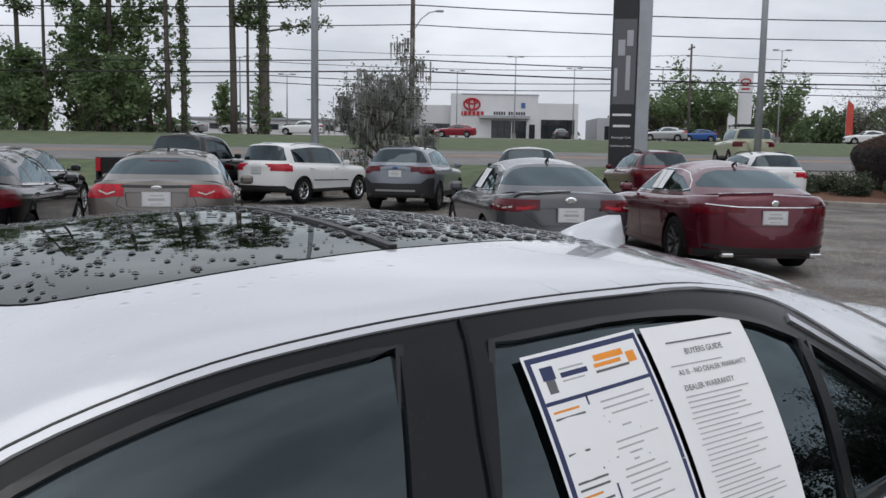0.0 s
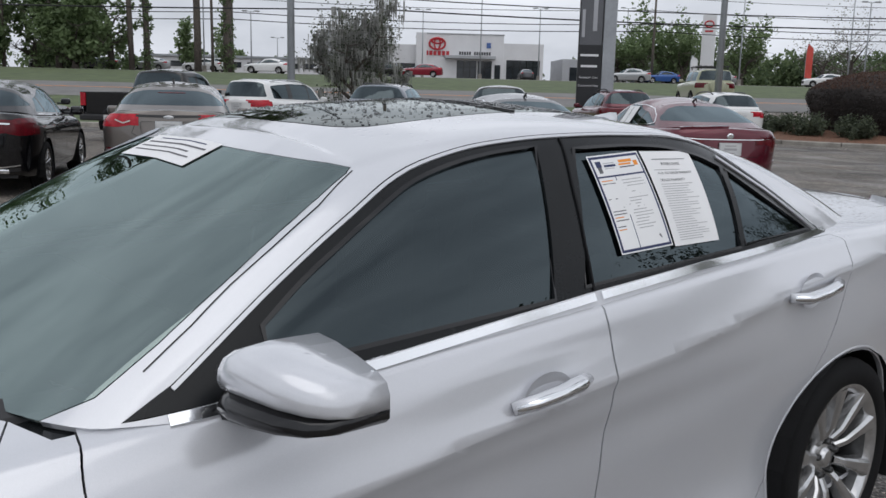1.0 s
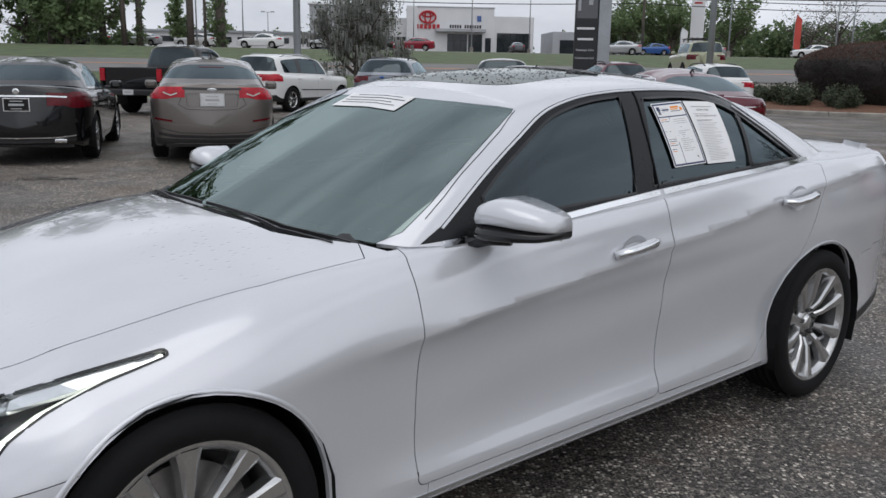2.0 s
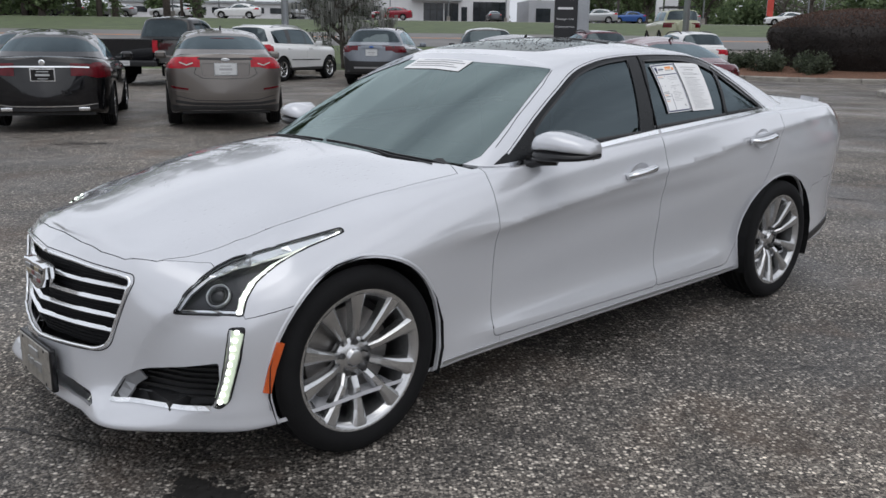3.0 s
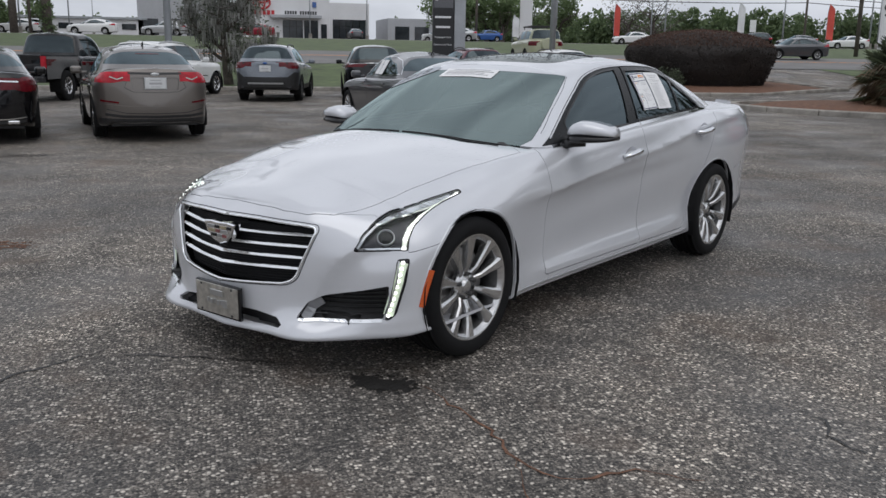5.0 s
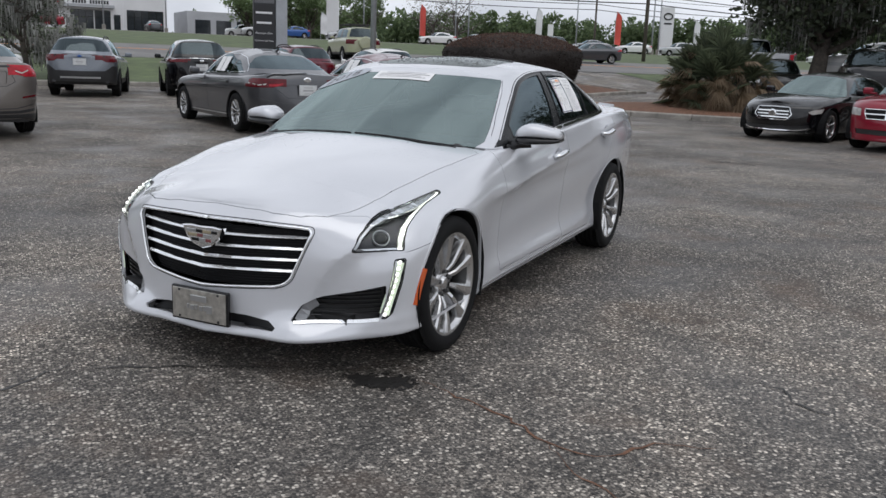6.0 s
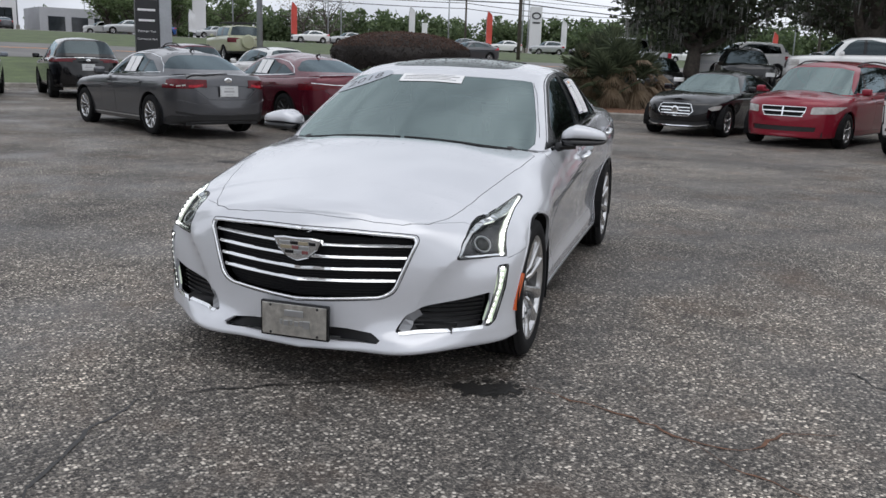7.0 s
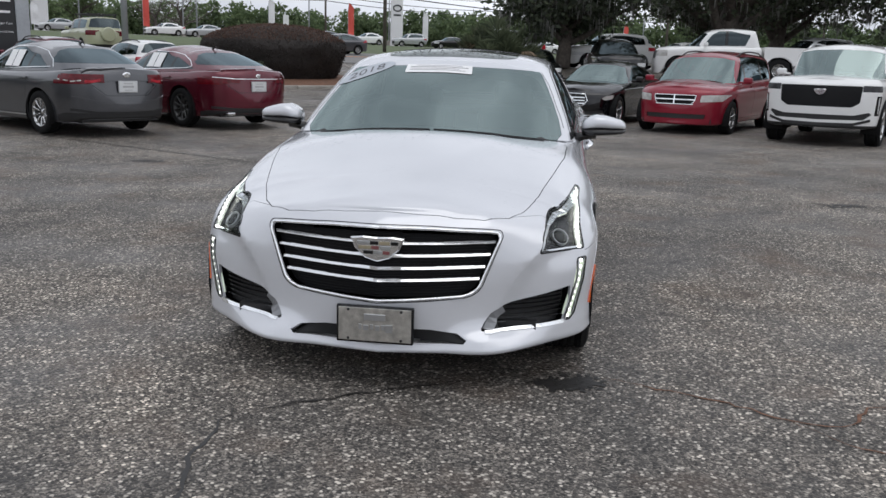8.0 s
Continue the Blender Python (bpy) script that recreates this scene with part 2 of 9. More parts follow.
M["lampdark"] = simple("smoked lamp housing", (0.035, 0.035, 0.038), 0.22, metal=0.5, vary=0.2)
M["led"] = emit("white led", (1.0, 1.0, 0.97), 2.6)
M["amber"] = simple("amber reflector", (0.62, 0.10, 0.015), 0.25, vary=0.1, coat=1)
M["tail"] = simple("red tail lamp lens", (0.105, 0.004, 0.009), 0.16, vary=0.3, scale=14, coat=0.15, spec=0.3)
M["tail_bright"] = simple("bright red lamp lens", (0.40, 0.014, 0.026), 0.18, vary=0.35, scale=12, coat=0.1, spec=0.3)
M["paper"] = simple("printed paper", (0.80, 0.80, 0.80), 0.7, vary=0.03, scale=5)
M["decal"] = simple("pale grey-blue decal film", (0.42, 0.45, 0.49), 0.5, vary=0.05, scale=5)
M["ink"] = simple("grey ink", (0.12, 0.12, 0.13), 0.8, vary=0.1)
M["ink_soft"] = simple("pale grey print", (0.40, 0.40, 0.41), 0.8, vary=0.1)
M["navy"] = simple("navy ink", (0.025, 0.035, 0.10), 0.7, vary=0.1)
M["orange"] = simple("orange ink", (0.80, 0.28, 0.03), 0.7, vary=0.1)
M["plate"] = simple("pale plate", (0.62, 0.63, 0.63), 0.5, vary=0.05, scale=20)
M["plate_silver"] = simple("bare embossed metal", (0.52, 0.50, 0.46), 0.35, metal=0.85, vary=0.25, scale=30, bump=0.002)
M["interior"] = simple("dark cabin trim", (0.030, 0.030, 0.032), 0.7, vary=0.2)
M["asphalt"] = asphalt_mat()
M["road"] = simple("pale worn road", (0.17, 0.165, 0.16), 0.85, vary=0.2, scale=0.6)
M["concrete"] = simple("weathered concrete", (0.30, 0.28, 0.25), 0.9, vary=0.35, scale=2.5, bump=0.004)
M["grass"] = simple("mown grass soil", (0.085, 0.112, 0.048), 0.95, vary=0.4, scale=1.2, bump=0.02)
M["blade"] = foliage_mat("grass blades", (0.05, 0.09, 0.02), (0.09, 0.15, 0.035), (0.16, 0.19, 0.06))
M["mulch"] = simple("pine straw mulch", (0.15, 0.075, 0.045), 0.95, vary=0.5, scale=14, bump=0.02)
M["bark"] = simple("grey-brown bark", (0.095, 0.080, 0.068), 0.95, vary=0.4, scale=7, bump=0.02)
M["leaf_green"] = foliage_mat("spring green leaves", (0.12, 0.17, 0.08), (0.18, 0.25, 0.115), (0.26, 0.34, 0.17))
M["leaf_dark"] = foliage_mat("dark oak leaves", (0.055, 0.068, 0.046), (0.085, 0.105, 0.066), (0.13, 0.155, 0.095))
M["leaf_ivy"] = foliage_mat("ivy and pine needles", (0.085, 0.125, 0.062), (0.13, 0.18, 0.085), (0.19, 0.25, 0.12))
M["moss"] = foliage_mat("grey hanging moss", (0.24, 0.24, 0.225), (0.34, 0.34, 0.32), (0.45, 0.445, 0.42))
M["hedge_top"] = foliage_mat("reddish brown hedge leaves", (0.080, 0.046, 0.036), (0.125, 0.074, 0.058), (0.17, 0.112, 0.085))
# flank and core leaves of the same hedge, with their shade put into the colour
M["hedge_side"] = foliage_mat("shade-darkened hedge leaves", (0.030, 0.027, 0.026), (0.050, 0.043, 0.040), (0.078, 0.064, 0.056))
M["palm"] = foliage_mat("palmetto fronds", (0.045, 0.058, 0.034), (0.070, 0.088, 0.050), (0.11, 0.13, 0.075))
M["palm_dry"] = foliage_mat("dry brown fronds", (0.13, 0.09, 0.055), (0.20, 0.145, 0.090), (0.29, 0.22, 0.145))
M["stucco"] = simple("white wall panels", (0.72, 0.72, 0.73), 0.7, vary=0.05, scale=0.4)
M["greywall"] = simple("grey wall panels", (0.42, 0.43, 0.45), 0.7, vary=0.08, scale=0.4)
M["shopglass"] = simple("dark showroom glass", (0.03, 0.035, 0.04), 0.06, vary=0.3, scale=0.8)
M["pole"] = simple("galvanised pole", (0.36, 0.38, 0.40), 0.5, metal=0.3, vary=0.1, scale=2)
M["wood_pole"] = simple("weathered pole wood", (0.11, 0.095, 0.08), 0.95, vary=0.3, scale=4)
M["cable"] = simple("black cable", (0.02, 0.02, 0.022), 0.8, vary=0.1)
M["sign_black"] = simple("satin black sign face", (0.013, 0.014, 0.016), 0.35, vary=0.2, scale=1.5)
M["sign_white"] = simple("white sign face", (0.75, 0.75, 0.76), 0.5, vary=0.04)
M["sign_red"] = simple("red sign paint", (0.45, 0.02, 0.03), 0.5, vary=0.1)
M["flag_red"] = simple("red flag cloth", (0.60, 0.09, 0.07), 0.9, vary=0.12)
M["oil"] = simple("dark oil stain", (0.016, 0.015, 0.014), 0.5, vary=0.4, scale=30)
import collections

from mathutils.bvhtree import BVHTree
from mathutils.interpolate import poly_3d_calc



# ---------------------------------------------------------------- mesh helpers
def part(name, bm, material, parent=None, label="", smooth=False):
    """Links a bmesh as one mesh object, under a thing or a part."""
    me = bpy.data.meshes.new(name)
    bm.normal_update()
    bm.to_mesh(me)
    bm.free()
    if smooth:
        me.shade_smooth()
    me.materials.append(material)
    ob = new(name, me)
    if parent is not None:
        ob.parent = parent
    if label:
        ob["label"] = label
    return ob


def mesh_part(name, verts, faces, material, parent=None, label="", smooth=False):
    me = bpy.data.meshes.new(name)
    me.from_pydata([tuple(v) for v in verts], [], [tuple(f) for f in faces])
    me.update()
    if smooth:
        me.shade_smooth()
    me.materials.append(material)
    ob = new(name, me)
    if parent is not None:
        ob.parent = parent
    if label:
        ob["label"] = label
    return ob


def thing(name, label, category, m=None, group="", kind=""):
    ob = new(name)
    ob.empty_display_size = 0.2
    if m is not None:
        ob.matrix_basis = m
    return tagged(ob, label, category, group, kind)


def box(bm, cx, cy, cz, sx, sy, sz, m=None, bevel=0.0):
    r = bmesh.ops.create_cube(bm, size=1.0)
    mm = Matrix.Translation((cx, cy, cz)) @ Matrix.Diagonal((sx, sy, sz, 1))
    bmesh.ops.transform(bm, matrix=(m @ mm) if m is not None else mm, verts=r["verts"])
    if bevel:
        es = list({e for v in r["verts"] for e in v.link_edges})
        bmesh.ops.bevel(bm, geom=es, offset=bevel, segments=2, profile=0.5, affect="EDGES")
    return bm


def boxed(cx, cy, cz, sx, sy, sz, bevel=0.0):
    return box(bmesh.new(), cx, cy, cz, sx, sy, sz, None, bevel)


def lathe(profile, n=40, axis="y", closed=False):
    """Turns (radius, along) pairs round an axis."""
    vs, fs = [], []
    k = len(profile)
    for i in range(n):
        a = 2 * math.pi * i / n
        c, s = math.cos(a), math.sin(a)
        for r, h in profile:
            vs.append((r * c, h, r * s) if axis == "y" else (r * c, r * s, h))
    for i in range(n):
        j = (i + 1) % n
        for q in range(k - 1 + (1 if closed else 0)):
            q2 = (q + 1) % k
            fs.append((i * k + q, j * k + q, j * k + q2, i * k + q2) if axis != "y" else (i * k + q, i * k + q2, j * k + q2, j * k + q))
    return vs, fs


def tube(points, radii, n=8, caps=True):
    """A round bar along points; radii: one or one a point."""
    pts = [Vector(p) for p in points]
    if isinstance(radii, (int, float)):
        radii = [radii] * len(pts)
    vs, fs = [], []
    side = None
    for i, p in enumerate(pts):
        d = (pts[min(i + 1, len(pts) - 1)] - pts[max(i - 1, 0)]).normalized()
        if side is None:
            side = d.orthogonal().normalized()
        side = (side - d * side.dot(d)).normalized()
        up = d.cross(side)
        for q in range(n):
            a = 2 * math.pi * q / n
            vs.append(p + (side * math.cos(a) + up * math.sin(a)) * radii[i])
    for i in range(len(pts) - 1):
        for q in range(n):
            fs.append((i * n + q, i * n + (q + 1) % n, (i + 1) * n + (q + 1) % n, (i + 1) * n + q))
    if caps:
        fs.append(tuple(range(n - 1, -1, -1)))
        fs.append(tuple((len(pts) - 1) * n + q for q in range(n)))
    return vs, fs


def joined(*pieces):
    vs, fs = [], []
    for v, f in pieces:
        o = len(vs)
        vs += list(v)
        fs += [tuple(i + o for i in q) for q in f]
    return vs, fs


def pchip(ks, vs, t):
    """Monotone cubic through (ks, vs), at t."""
    ks, vs, t = np.asarray(ks, float), np.asarray(vs, float), np.asarray(t, float)
    h, d = np.diff(ks), np.diff(vs) / np.diff(ks)
    m = np.zeros(len(ks))
    for i in range(1, len(ks) - 1):
        if d[i - 1] * d[i] > 0:
            w1, w2 = 2 * h[i] + h[i - 1], h[i] + 2 * h[i - 1]
            m[i] = (w1 + w2) / (w1 / d[i - 1] + w2 / d[i])
    m[0], m[-1] = d[0], d[-1]
    t = np.clip(t, ks[0], ks[-1])
    i = np.clip(np.searchsorted(ks, t, side="right") - 1, 0, len(h) - 1)
    s = (t - ks[i]) / h[i]
    return (vs[i] * (1 + 2 * s) * (1 - s) ** 2 + h[i] * m[i] * s * (1 - s) ** 2
            + vs[i + 1] * s * s * (3 - 2 * s) + h[i] * m[i + 1] * s * s * (s - 1))


def knots(pairs, t):
    if isinstance(pairs, (int, float)):
        return np.full(np.shape(t), float(pairs))
    return pchip([p[0] for p in pairs], [p[1] for p in pairs], t)


def catmull(P, m):
    """P: rows x ... array; m points a span."""
    P = np.asarray(P, float)
    k = len(P)
    out = []
    for i in range(k - 1):
        p0, p1, p2, p3 = P[max(i - 1, 0)], P[i], P[i + 1], P[min(i + 2, k - 1)]
        for s in np.linspace(0, 1, m, endpoint=False):
            out.append(0.5 * ((2 * p1) + (p2 - p0) * s + (2 * p0 - 5 * p1 + 4 * p2 - p3) * s * s + (3 * p1 - p0 - 3 * p2 + p3) * s ** 3))
    out.append(P[-1])
    return np.array(out)


# ---------------------------------------------------------------- lie of the land
def rise(x, y):
    """The lot climbs gently under the oaks."""
    return min(1.1, max(0.0, (x - 17.5) * 0.115)) * min(1.0, max(0.0, (28 - y) / 6))


def ground_z(x, y):
    return rise(x, y) + float(knots([(-5000, 0), (9, 0), (14, 0.045), (27.5, 0.10), (30, 0.20), (38, 1.0), (52, 1.75), (84, 3.0), (110, 3.5), (160, 3.8), (400, 4.6), (5000, 5.0)], y))


# ---------------------------------------------------------------- car bodies
AX = {"front": (Vector((0, 1, 0)), Vector((0, 0, 1))), "rear": (Vector((0, 1, 0)), Vector((0, 0, 1))),
      "side": (Vector((1, 0, 0)), Vector((0, 0, 1))), "top": (Vector((1, 0, 0)), Vector((0, 1, 0)))}


def axes(view):
    if isinstance(view, str):
        return AX[view]
    a = radians(view)
    return Vector((-math.sin(a), math.cos(a), 0)), Vector((0, 0, 1))


def inside(poly, a, b):
    c = False
    j = len(poly) - 1
    for i in range(len(poly)):
        if (poly[i][1] > b) != (poly[j][1] > b) and a < (poly[j][0] - poly[i][0]) * (b - poly[i][1]) / (poly[j][1] - poly[i][1]) + poly[i][0]:
            c = not c
        j = i
    return c


def half_shell(p, fine):
    """One half of a car's skin, with the body (layer 0) and the cabin (layer 1), as a bmesh with a panel layer."""
    bm = bmesh.new()
    lay = bm.faces.layers.int.new("panel")
    shell = bm.faces.layers.int.new("shell")
    for which in (0, 1):
        if which == 0:
            plan = p["plan"]
            n = len(plan)
            idx = []
            for i in range(n - 1):
                d = math.hypot(plan[i + 1][0] - plan[i][0], plan[i + 1][1] - plan[i][1])
                idx += list(i + np.arange(max(2, int(d / fine))) / max(2, int(d / fine)))
            idx = np.array(idx + [n - 1.0])
            X, Y = pchip(range(n), [q[0] for q in plan], idx), pchip(range(n), [q[1] for q in plan], idx)
            tx, ty = np.gradient(X), np.gradient(Y)
            tx[0], ty[0], tx[-1], ty[-1] = 0, 1, 0, -1
            ln = np.hypot(tx, ty)
            nx, ny = ty / ln, -tx / ln
            rows = []
            for ins, zz in p["rows"]:
                i_, z_ = knots(ins, idx), knots(zz, idx)
                rows.append(np.stack([X - nx * i_, np.maximum(Y - ny * i_, 0), z_], 1))
            R = catmull(rows, p.get("nv", 5))
            zc = p["lid"]
        else:
            B, T = np.array(p["base"], float), np.array(p["rail"], float)
            n = len(B)
            idx = []
            for i in range(n - 1):
                d = np.linalg.norm(B[i + 1] - B[i])
                idx += list(i + np.arange(max(2, int(d / fine))) / max(2, int(d / fine)))
            idx = np.array(idx + [n - 1.0])
            b3 = np.stack([pchip(range(n), B[:, k], idx) for k in range(3)], 1)
            t3 = np.stack([pchip(range(n), T[:, k], idx) for k in range(3)], 1)
            tg = np.gradient(b3, axis=0)
            nrm = np.stack([tg[:, 1], -tg[:, 0]], 1)
            nrm /= np.linalg.norm(nrm, axis=1)[:, None] + 1e-9
            nrm[0], nrm[-1] = (1, 0), (-1, 0)
            rows = []
            m = max(6, int(0.42 / fine))
            for v in np.linspace(-0.06, 1, m):
                q = b3 + (t3 - b3) * v
                q[:, :2] += nrm * (p.get("bulge", 0.02) * 4 * max(v, 0) * (1 - v))
                rows.append(q)
            R = np.array(rows)
            zc = p["roof"]
        top = R[-1]
        cz = knots(zc, top[:, 0])
        lid = []
        for t in p.get("lid_t", (0.05, 0.12, 0.22, 0.36, 0.52, 0.70, 0.86, 1.0)):
            q = top.copy()
            q[:, 1] = top[:, 1] * (1 - t)
            q[:, 2] = cz + (top[:, 2] - cz) * (1 - t) ** (p.get("crown", 2.0) if which == 0 else 2.2)
            lid.append(q)
        G = np.concatenate([R, np.array(lid)], 0)
        for _ in range(p.get("soft", 2) + which):
            H = G.copy()
            H[1:-1] = 0.25 * G[:-2] + 0.5 * G[1:-1] + 0.25 * G[2:]
            G = H
        G[:, 0, 1] = 0
        G[:, -1, 1] = 0
        G[-1, :, 1] = 0
        vs = [[bm.verts.new(G[i, j]) for j in range(G.shape[1])] for i in range(G.shape[0])]
        for i in range(G.shape[0] - 1):
            for j in range(G.shape[1] - 1):
                f = bm.faces.new((vs[i][j], vs[i][j + 1], vs[i + 1][j + 1], vs[i + 1][j]))
                f[shell] = which
    bmesh.ops.remove_doubles(bm, verts=bm.verts, dist=0.0004)
    bmesh.ops.dissolve_degenerate(bm, edges=bm.edges, dist=0.0003)
    bm.normal_update()
    return bm


def near_face(f, view, poly_box, lim):
    c = f.calc_center_median()
    n = f.normal
    if lim is not None and not (lim[0] <= c.x <= lim[1]):
        return False
    if view == "front" and n.x < 0.12 or view == "rear" and n.x > -0.12 or view == "side" and n.y < 0.12 or view == "top" and n.z < 0.2:
        return False
    if not isinstance(view, str) and n.x * math.cos(radians(view)) + n.y * math.sin(radians(view)) < 0.12:
        return False
    ea, eb = axes(view)
    a0, a1, b0, b1 = poly_box
    A = [v.co.dot(ea) for v in f.verts]
    Bv = [v.co.dot(eb) for v in f.verts]
    return max(A) > a0 and min(A) < a1 and max(Bv) > b0 and min(Bv) < b1


def cut(bm, ident, poly, view, shells=(0, 1), lim=None, over=(0,)):
    """Cuts the outline poly, seen along view, into the skin and marks what lies inside as panel ident."""
    lay, shell = bm.faces.layers.int["panel"], bm.faces.layers.int["shell"]
    ea, eb = axes(view)
    for i in range(len(poly)):
        p, q = poly[i], poly[(i + 1) % len(poly)]
        bx = (min(p[0], q[0]) - 1e-4, max(p[0], q[0]) + 1e-4, min(p[1], q[1]) - 1e-4, max(p[1], q[1]) + 1e-4)
        fs = [f for f in bm.faces if f[shell] in shells and near_face(f, view, bx, lim)]
        if not fs:
            continue
        geom = list({*fs, *(e for f in fs for e in f.edges), *(v for f in fs for v in f.verts)})
        no = ea * (q[1] - p[1]) - eb * (q[0] - p[0])
        if no.length < 1e-7:
            continue
        bmesh.ops.bisect_plane(bm, geom=geom, dist=1e-5, plane_co=ea * p[0] + eb * p[1], plane_no=no.normalized())
    xs, ys = [q[0] for q in poly], [q[1] for q in poly]
    bx = (min(xs), max(xs), min(ys), max(ys))
    bm.normal_update()
    for f in bm.faces:
        if f[shell] in shells and f[lay] in over and near_face(f, view, bx, lim):
            c = f.calc_center_median()
            if inside(poly, c.dot(ea), c.dot(eb)):
                f[lay] = ident


def tidy(bm, least=0.0025):
    """Gives stray slivers of a panel to the panel that lies round them."""
    lay = bm.faces.layers.int["panel"]
    for _ in range(2):
        seen, isles = set(), {}
        for f0 in bm.faces:
            if f0 in seen:
                continue
            k, stack, isle = f0[lay], [f0], []
            seen.add(f0)
            while stack:
                f = stack.pop()
                isle.append(f)
                for e in f.edges:
                    for g in e.link_faces:
                        if g not in seen and g[lay] == k:
                            seen.add(g)
                            stack.append(g)
            isles.setdefault(k, []).append((sum(f.calc_area() for f in isle), isle))
        for k, group in isles.items():
            group.sort(key=lambda q: -q[0])
            for area, isle in group[1:]:
                if area > least:
                    continue
                near = collections.Counter()
                for f in isle:
                    for e in f.edges:
                        for g in e.link_faces:
                            if g[lay] != k:
                                near[g[lay]] += e.calc_length()
                if near:
                    w = near.most_common(1)[0][0]
                    for f in isle:
                        f[lay] = w


class Shade:
    """The normals of the unbroken skin, so that panels cut from it keep its even gloss."""

    def __init__(self, bm):
        shell = bm.faces.layers.int["shell"]
        bm.normal_update()
        bm.verts.index_update()
        self.co = [v.co.copy() for v in bm.verts]
        self.no = [Vector((v.normal.x, 0 if abs(v.co.y) < 1e-4 else v.normal.y, v.normal.z)).normalized() for v in bm.verts]
        self.faces = [[[v.index for v in f.verts] for f in bm.faces if f[shell] == w] for w in (0, 1)]
        self.trees = [BVHTree.FromPolygons(self.co, fs) for fs in self.faces]

    def at(self, which, p):
        loc, n, i, d = self.trees[which].find_nearest(Vector((p.x, abs(p.y), p.z)))
        if loc is None:
            return Vector()
        vs = self.faces[which][i]
        w = poly_3d_calc([self.co[k] for k in vs], loc)
        r = Vector()
        for k, q in zip(vs, w):
            r += self.no[k] * q
        if r.length < 0.3:
            return Vector()
        return Vector((r.x, r.y if p.y >= 0 else -r.y, r.z)).normalized()


SHADE = {}


def panel(bm, ident, name, material, parent, side=0, gap=0.0025, rim=0.014, push=0.0, label="", keep=None):
    """Makes one panel of the half skin an object: side 0 spans both halves, 1 the left, -1 the right one. push moves it along its normal."""
    lay = bm.faces.layers.int["panel"]
    fs = [f for f in bm.faces if f[lay] == ident and (keep is None or keep(f))]
    if not fs:
        return None
    out = bmesh.new()
    shell = bm.faces.layers.int["shell"]
    kept = out.verts.layers.float_vector.new("kept")
    which = out.verts.layers.int.new("which")
    for sgn in ((1, -1) if side == 0 else (side,)):
        mp = {}
        for f in fs:
            vs = []
            for v in f.verts:
                if v not in mp:
                    mp[v] = out.verts.new((v.co.x, v.co.y * sgn, v.co.z))
                    mp[v][which] = f[shell]
                vs.append(mp[v])
            try:
                out.faces.new(vs if sgn > 0 else vs[::-1])
            except ValueError:
                pass
    if side == 0:
        bmesh.ops.remove_doubles(out, verts=[v for v in out.verts if abs(v.co.y) < 1e-4], dist=2e-4)
    out.normal_update()
    for v in out.verts:
        q = SHADE["now"].at(v[which], v.co)
        v[kept] = q if q.dot(v.normal) >= 0 else -q
    edges = [e for e in out.edges if len(e.link_faces) == 1]
    move, tang = {}, {}
    for e in edges:
        f = e.link_faces[0]
        t = (e.verts[1].co - e.verts[0].co)
        if t.length < 1e-7:
            continue
        t.normalize()
        d = f.normal.cross(t)
        if d.dot(f.calc_center_median() - e.verts[0].co) < 0:
            d = -d
        for v in e.verts:
            move.setdefault(v, Vector())
            move[v] += d
    nor = {v: v.normal.copy() for v in out.verts}
    if push:
        for v in out.verts:
            v.co += nor[v] * push
    for v, d in move.items():
        if d.length > 1e-6 and gap:
            v.co += d.normalized() * gap
    if rim:
        inner, outer = {}, {}
        for e in edges:
            if e.verts[0] not in move or e.verts[1] not in move:
                continue
            f = e.link_faces[0]
            for v in e.verts:
                if v not in inner:
                    outer[v] = out.verts.new(v.co)
                    inner[v] = out.verts.new(v.co - nor[v] * rim)
            a, b = e.verts
            for lp in f.loops:
                if lp.edge == e:
                    a, b = lp.vert, lp.link_loop_next.vert
            out.faces.new((outer[b], outer[a], inner[a], inner[b]))
    for f in out.faces:
        f.smooth = True
    me = bpy.data.meshes.new(name)
    even = [tuple(v[kept]) for v in out.verts]
    out.to_mesh(me)
    out.free()
    me.normals_split_custom_set_from_vertices(even)
    me.materials.append(material)
    ob = new(name, me)
    ob.parent = parent
    if label:
        ob["label"] = label
    return ob


def circle_poly(cx, cz, r, n=36, flat=None):
    return [(cx + r * math.cos(2 * math.pi * i / n), cz + r * math.sin(2 * math.pi * i / n)) for i in range(n)]


def rounded(poly, r, n=4):
    """The outline with its corners rounded off; r: one radius, or one a corner."""
    out = []
    k = len(poly)
    rr = [r] * k if isinstance(r, (int, float)) else r
    for i in range(k):
        p, a, b = Vector(poly[i]), Vector(poly[i - 1]), Vector(poly[(i + 1) % k])
        u, w = a - p, b - p
        d = min(rr[i], u.length * 0.48, w.length * 0.48)
        if d < 1e-4:
            out.append(tuple(p))
            continue
        s, e = p + u.normalized() * d, p + w.normalized() * d
        for j in range(n + 1):
            t = j / n
            q = s * (1 - t) ** 2 + p * 2 * t * (1 - t) + e * t * t
            out.append((q.x, q.y))
    return out


